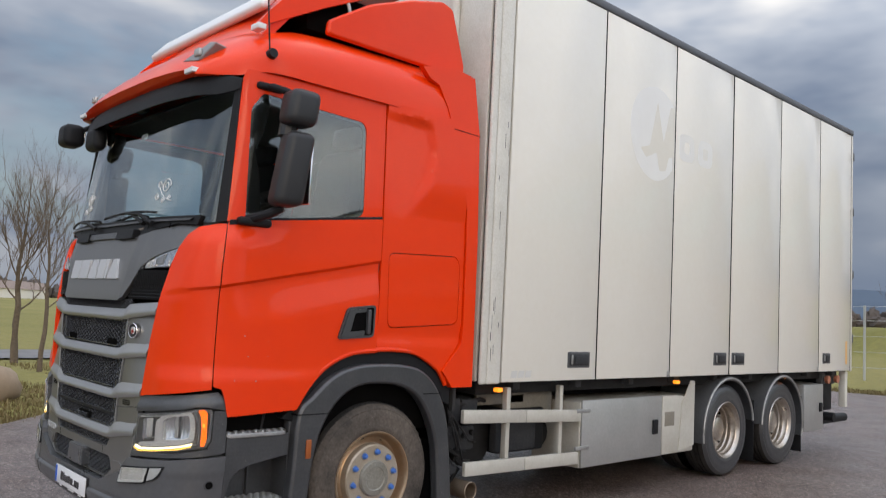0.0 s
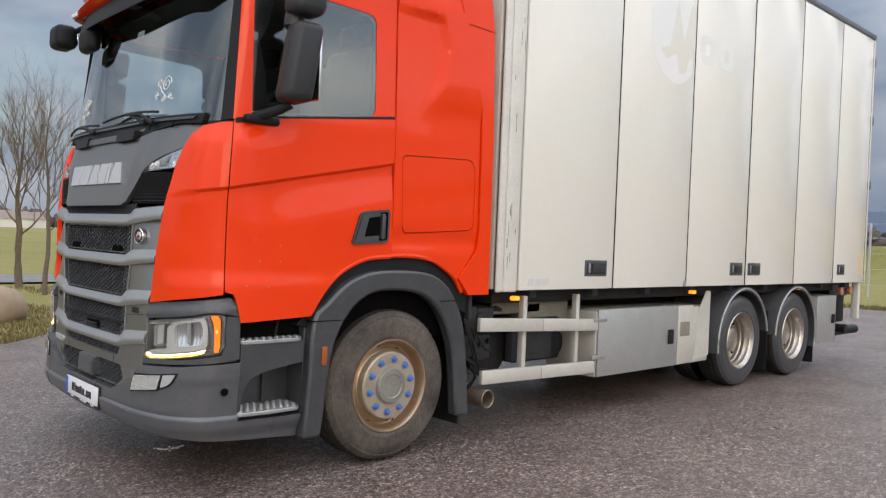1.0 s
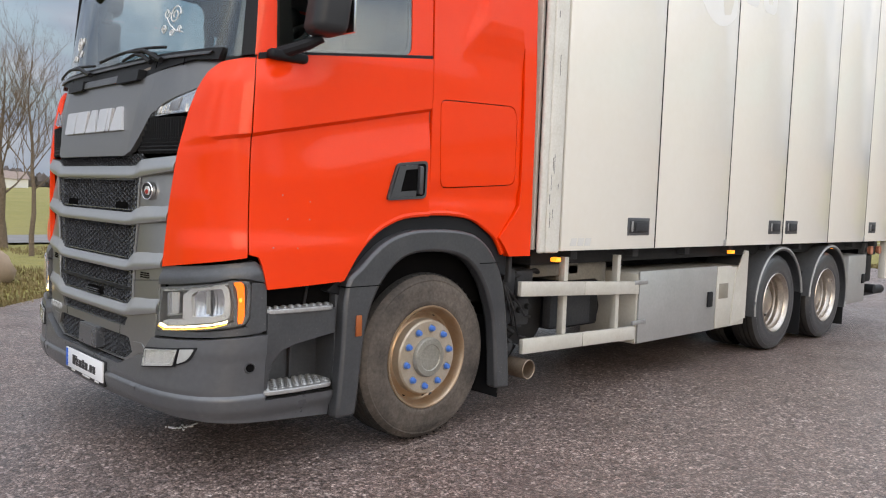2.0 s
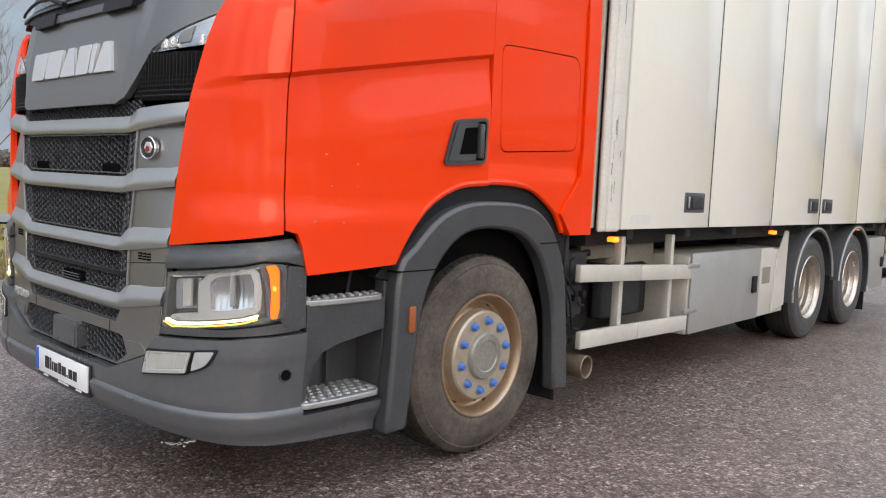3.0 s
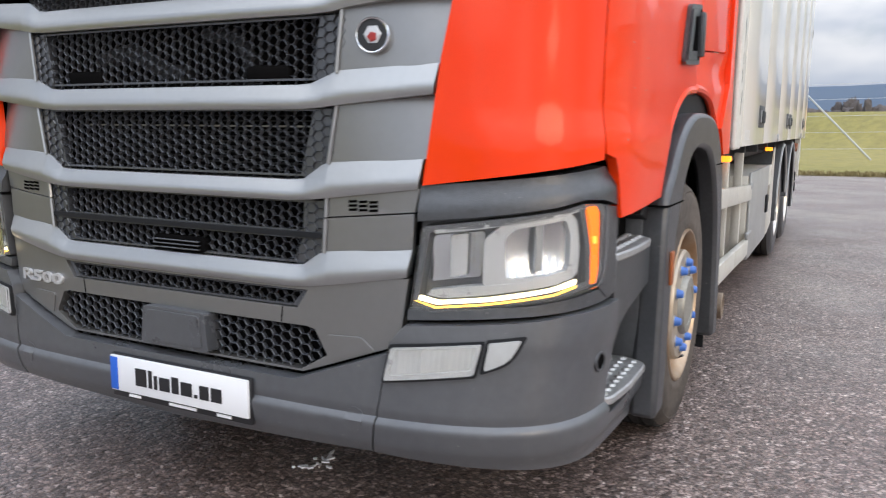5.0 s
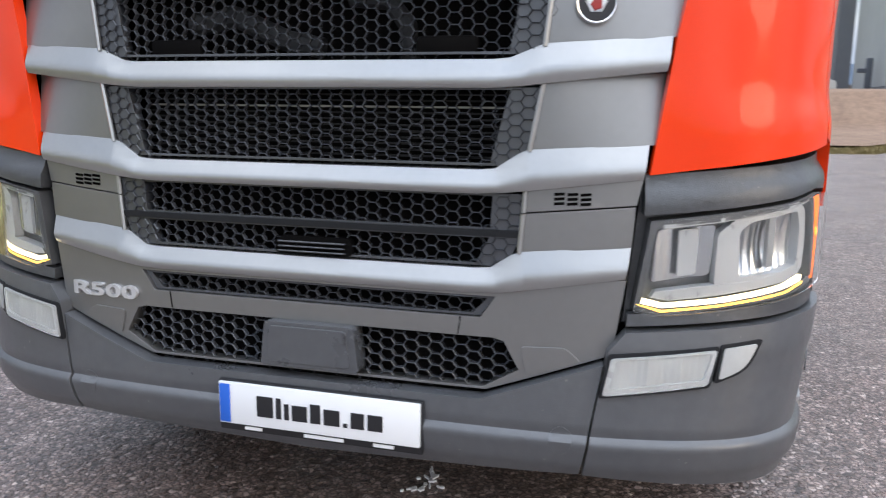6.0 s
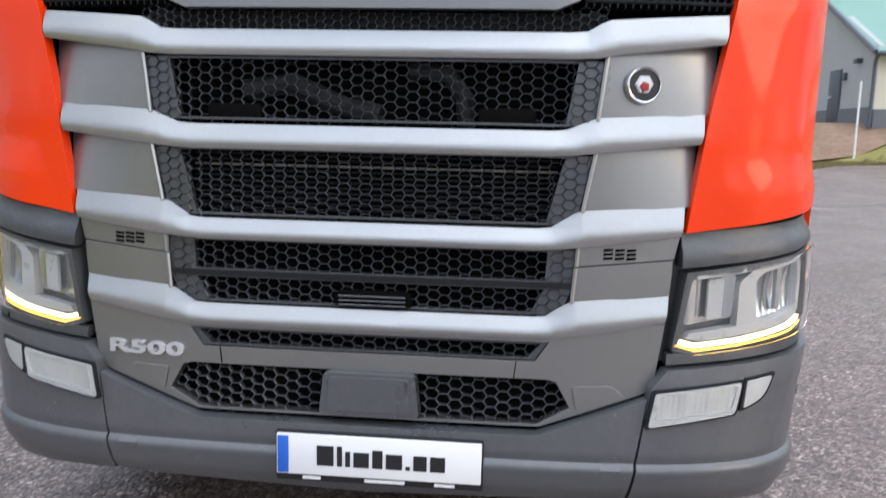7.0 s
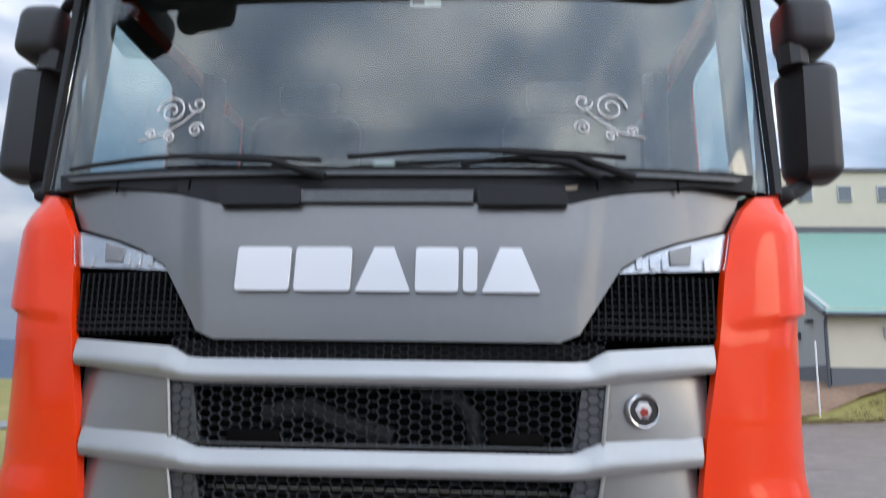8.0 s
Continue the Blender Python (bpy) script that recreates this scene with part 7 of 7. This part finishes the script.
# side guard, tool boxes
for s_ in (-1, 1):
    def yy(a, b):
        return (min(s_ * a, s_ * b), max(s_ * a, s_ * b))
    y0, y1 = yy(1.225, 1.262)
    for x0, x1, z0, z1 in ((2.345, 3.06, 0.812, 0.912), (3.064, 3.79, 0.812, 0.912), (2.385, 3.06, 0.408, 0.510), (3.064, 3.76, 0.408, 0.510)):
        rail = box_bm((x0, y0, z0), (x1, y1, z1), 0.006, 2)
        for v in rail.verts:
            v.co.z -= (0.045 if z0 > 0.6 else 0.024) * (v.co.x - (2.35 if z0 > 0.6 else 2.9))
        part("guard_rail", rail, "guard", truck, "anodised aluminium side guard rail")
    for gx in (2.86, 3.53):
        part("guard_post", box_bm((gx, yy(1.17, 1.222)[0], 0.41), (gx + 0.045, yy(1.17, 1.222)[1], 1.06), 0.004), "guard", truck)
    tb = part("tool_box", box_bm((3.80, yy(0.7, 1.235)[0], 0.34), (5.74, yy(0.7, 1.235)[1], 0.905), 0.012, 2), "guard", truck, "long dull aluminium tool box under the body")
    lid = part("tool_box_door", box_bm((3.81, yy(1.236, 1.255)[0], 0.345), (5.10, yy(1.236, 1.255)[1], 0.925), 0.006, 2), "alu", tb, "scuffed aluminium door")
    part("latch", box_bm((4.93, yy(1.25, 1.272)[0], 0.56), (5.02, yy(1.25, 1.272)[1], 0.70), 0.01, 2), "black", lid)
    for hz in (0.50, 0.82):
        part("hinge", box_bm((3.72, yy(1.24, 1.265)[0], hz), (3.92, yy(1.24, 1.265)[1], hz + 0.035), 0.008, 2), "steel", lid)
    part("box_panel", box_bm((5.12, yy(1.236, 1.25)[0], 0.35), (5.40, yy(1.236, 1.25)[1], 0.92), 0.005, 2), "guard", tb)
    part("box_slot", box_bm((5.16, yy(1.246, 1.253)[0], 0.62), (5.34, yy(1.246, 1.253)[1], 0.76), 0.004), "beige", tb)
    part("bracket", flat_bm([(5.44, 0.36), (5.74, 0.40), (5.74, 1.05), (5.66, 1.06), (5.50, 0.84)], "xz", yy(1.236, 1.246)[0], 0.010), "guard", tb)
    rb3 = part("rear_box", box_bm((8.52, yy(0.8, 1.24)[0], 0.34), (9.13, yy(0.8, 1.24)[1], 0.94), 0.015, 2), "alu", truck, "scuffed aluminium rear locker")
    part("latch", box_bm((8.98, yy(1.235, 1.26)[0], 0.58), (9.06, yy(1.235, 1.26)[1], 0.70), 0.01, 2), "black", rb3)
    for tx in (9.34, 9.66):
        tl = part("tail_lamp", lathe_bm([(0.0, 0.015), (0.035, 0.012), (0.05, 0.0), (0.055, -0.04), (0.0, -0.04)], (tx, s_ * 1.19, 0.99), 20), "taillens", truck, "faded red round tail lamp")
        part("lamp_bracket", box_bm((tx - 0.06, yy(1.08, 1.16)[0], 0.92), (tx + 0.06, yy(1.08, 1.16)[1], 1.08), 0.01, 2), "mudguard", tl)
    part("rear_leg", box_bm((9.86, yy(1.16, 1.25)[0], 0.60), (9.95, yy(1.16, 1.25)[1], 1.10), 0.01, 2), "post", truck, "off-white rear frame leg")
    for mx in (2.755, 5.42, 8.02):
        part("marker_lamp", box_bm((mx - 0.03, yy(1.19, 1.245)[0], 1.03), (mx + 0.03, yy(1.19, 1.245)[1], 1.062), 0.008, 2), "amberglow", truck, "lit amber side marker lamp")
part("tail_lift", box_bm((9.45, -1.1, 0.55), (9.80, 1.1, 1.0), 0.03, 2), "black", truck)
part("underrun_bar", tube_bm([(9.5, -1.24, 0.48), (9.5, 1.24, 0.48)], 0.06, 12), "black", truck)
part("lift_arm", tube_bm([(9.12, -1.05, 0.42), (10.35, -1.05, 0.42)], 0.062, 12), "black", truck)

# ---- cargo body
body = part("cargo_body", box_bm((2.50, -1.27, 1.12), (9.95, 1.27, 4.46), 0.01), "seal", truck, "white box body with six folding side panels")
part("body_floor", box_bm((2.60, -1.12, 1.0), (9.90, 1.12, 1.115), 0.008), "chassis", truck)
for k in range(9):
    part("cross_member", box_bm((2.95 + k * 0.82, -1.2, 1.04), (3.03 + k * 0.82, 1.2, 1.115), 0.004), "greykit", truck)
part("body_front", box_bm((2.465, -1.24, 1.12), (2.50, 1.24, 4.50), 0.01), "post", truck)
SEAMS = [2.695, 3.925, 5.145, 6.37, 7.60, 8.80, 9.90]
for s_ in (-1, 1):
    def yy(a, b):
        return (min(s_ * a, s_ * b), max(s_ * a, s_ * b))
    y0, y1 = yy(1.262, 1.298)
    for i, (a, b) in enumerate(zip(SEAMS, SEAMS[1:])):
        gap = 0.013 if i in (2, 3) else 0.009
        part("side_panel", box_bm((a + (0.013 if i == 3 else 0.009), y0, 1.112), (b - (0.013 if i == 2 else 0.009), y1, 4.455), 0.006, 2), "white", body, "off-white slightly soiled side panel")
        part("panel_seal", box_bm((b - 0.0095 - (0.003 if i == 2 else 0), yy(1.25, 1.2955)[0], 1.115), (b + 0.0095 + (0.003 if i == 2 else 0), yy(1.25, 1.2955)[1], 4.452)), "seal", body, smooth=False)
        hk = part("panel_hook", box_bm((b - 0.05, yy(1.28, 1.308)[0], 1.112), (b - 0.01, yy(1.28, 1.308)[1], 1.17), 0.006, 2), "steel", body) if i in (1, 4) else None
    for a, b in ((2.465, 2.535), (2.54, 2.69)):
        part("corner_post", box_bm((a, yy(1.24, 1.296)[0], 1.10), (b, yy(1.24, 1.296 if a > 2.5 else 1.28)[1] if s_ > 0 else y1, 4.50), 0.016, 3), "post", body, "scratched off-white corner post")
    rnd = random.Random(31 if s_ < 0 else 32)
    for k in range(12):
        zq, xq = rnd.uniform(1.25, 3.2), rnd.uniform(2.55, 2.67)
        scr = box_bm((xq, yy(1.2955, 1.2968)[0], zq), (xq + rnd.uniform(0.002, 0.007), yy(1.2955, 1.2968)[1], zq + rnd.uniform(0.02, 0.14)))
        part("scratch", scr, "chassis" if k % 3 == 0 else "mudguard", body, smooth=False)
    part("rear_post", box_bm((9.905, y0, 1.10), (9.97, y1, 4.46), 0.012, 2), "post", body)
    part("roof_rail", box_bm((2.68, yy(1.25, 1.305)[0], 4.462), (9.97, yy(1.25, 1.305)[1], 4.54), 0.015, 2), "rail", body, "dark grey roof edge rail")
    for a, b in ((3.515, 3.825), (6.02, 6.30), (6.42, 6.72), (8.93, 9.18)):
        lk = part("panel_lock", box_bm((a, yy(1.29, 1.304)[0], 1.215), (b, yy(1.29, 1.304)[1], 1.352), 0.008, 2), "mudguard", body, "dark recessed panel lock")
        part("lock_recess", box_bm((a + 0.02, yy(1.298, 1.306)[0], 1.235), (b - 0.02, yy(1.298, 1.306)[1], 1.332), 0.004), "ink", lk)
        part("lock_paddle", box_bm((a + 0.10, yy(1.30, 1.314)[0], 1.245), (b - 0.035, yy(1.30, 1.314)[1], 1.318), 0.006, 2), "greykit", lk)
        part("lock_bar", box_bm((a + 0.045, yy(1.30, 1.310)[0], 1.245), (a + 0.07, yy(1.30, 1.310)[1], 1.325), 0.004), "steel", lk)
    # builder's mark as plain bars
    for k in range(3):
        part("mark_bar", flat_bm([(2.80 + k * 0.085, 1.145), (2.87 + k * 0.085, 1.145), (2.885 + k * 0.085, 1.20), (2.815 + k * 0.085, 1.20)], "xz", y0 - 0.001 if s_ < 0 else y1, 0.001), "ghostgrey", body)
    part("yellow_tape", box_bm((9.72, yy(1.296, 1.2995)[0], 1.20), (9.79, yy(1.296, 1.2995)[1], 1.52), 0), "tape", body, smooth=False)
    # worn outline of old lettering
    oval = [(4.78 + 0.44 * math.cos(a), 3.52 + 0.42 * math.sin(a) * (1 if math.sin(a) > 0 else 1.2)) for a in [6.283 * k / 40 for k in range(40)]]
    part("old_mark", flat_bm([p for p in oval if p[0] < 5.13], "xz", y0 - 0.0012 if s_ < 0 else y1, 0.0012), "ghost", body, "paler trace of a removed sticker", smooth=False)
    part("old_mark", flat_bm(rounded([(4.52, 3.30), (4.68, 3.35), (4.80, 3.80), (4.92, 3.42), (5.04, 3.80), (5.12, 3.80), (5.12, 3.30), (5.02, 3.28), (4.97, 3.14), (4.86, 3.12), (4.80, 3.30), (4.62, 3.22)], 0.02), "xz", y0 - 0.0024 if s_ < 0 else y1 + 0.0012, 0.0012), "white", body, smooth=False)
    for a in (5.22, 5.60):
        part("old_mark", flat_bm(rounded([(a, 3.30), (a + 0.30, 3.30), (a + 0.30, 3.58), (a, 3.58)], 0.10), "xz", y0 - 0.0012 if s_ < 0 else y1, 0.0012, holes=[rounded([(a + 0.10, 3.38), (a + 0.20, 3.38), (a + 0.20, 3.50), (a + 0.10, 3.50)], 0.03)]), "ghost", body, smooth=False)
fr = bmesh.new()
box_into(fr, (2.38, -0.9, 3.55), (2.465, 0.9, 4.35), 0.04, 3)
part("cooling_unit", fr, "post", truck, "off-white cooling unit on the body front")
for hz in (1.5, 2.4, 3.3, 4.1):
    part("door_hinge", box_bm((9.95, -1.30, hz), (10.02, -1.22, hz + 0.12), 0.012, 2), "rail", body)
part("rear_doors", box_bm((9.95, -1.22, 1.12), (9.99, 1.22, 4.44), 0.01), "post", body)
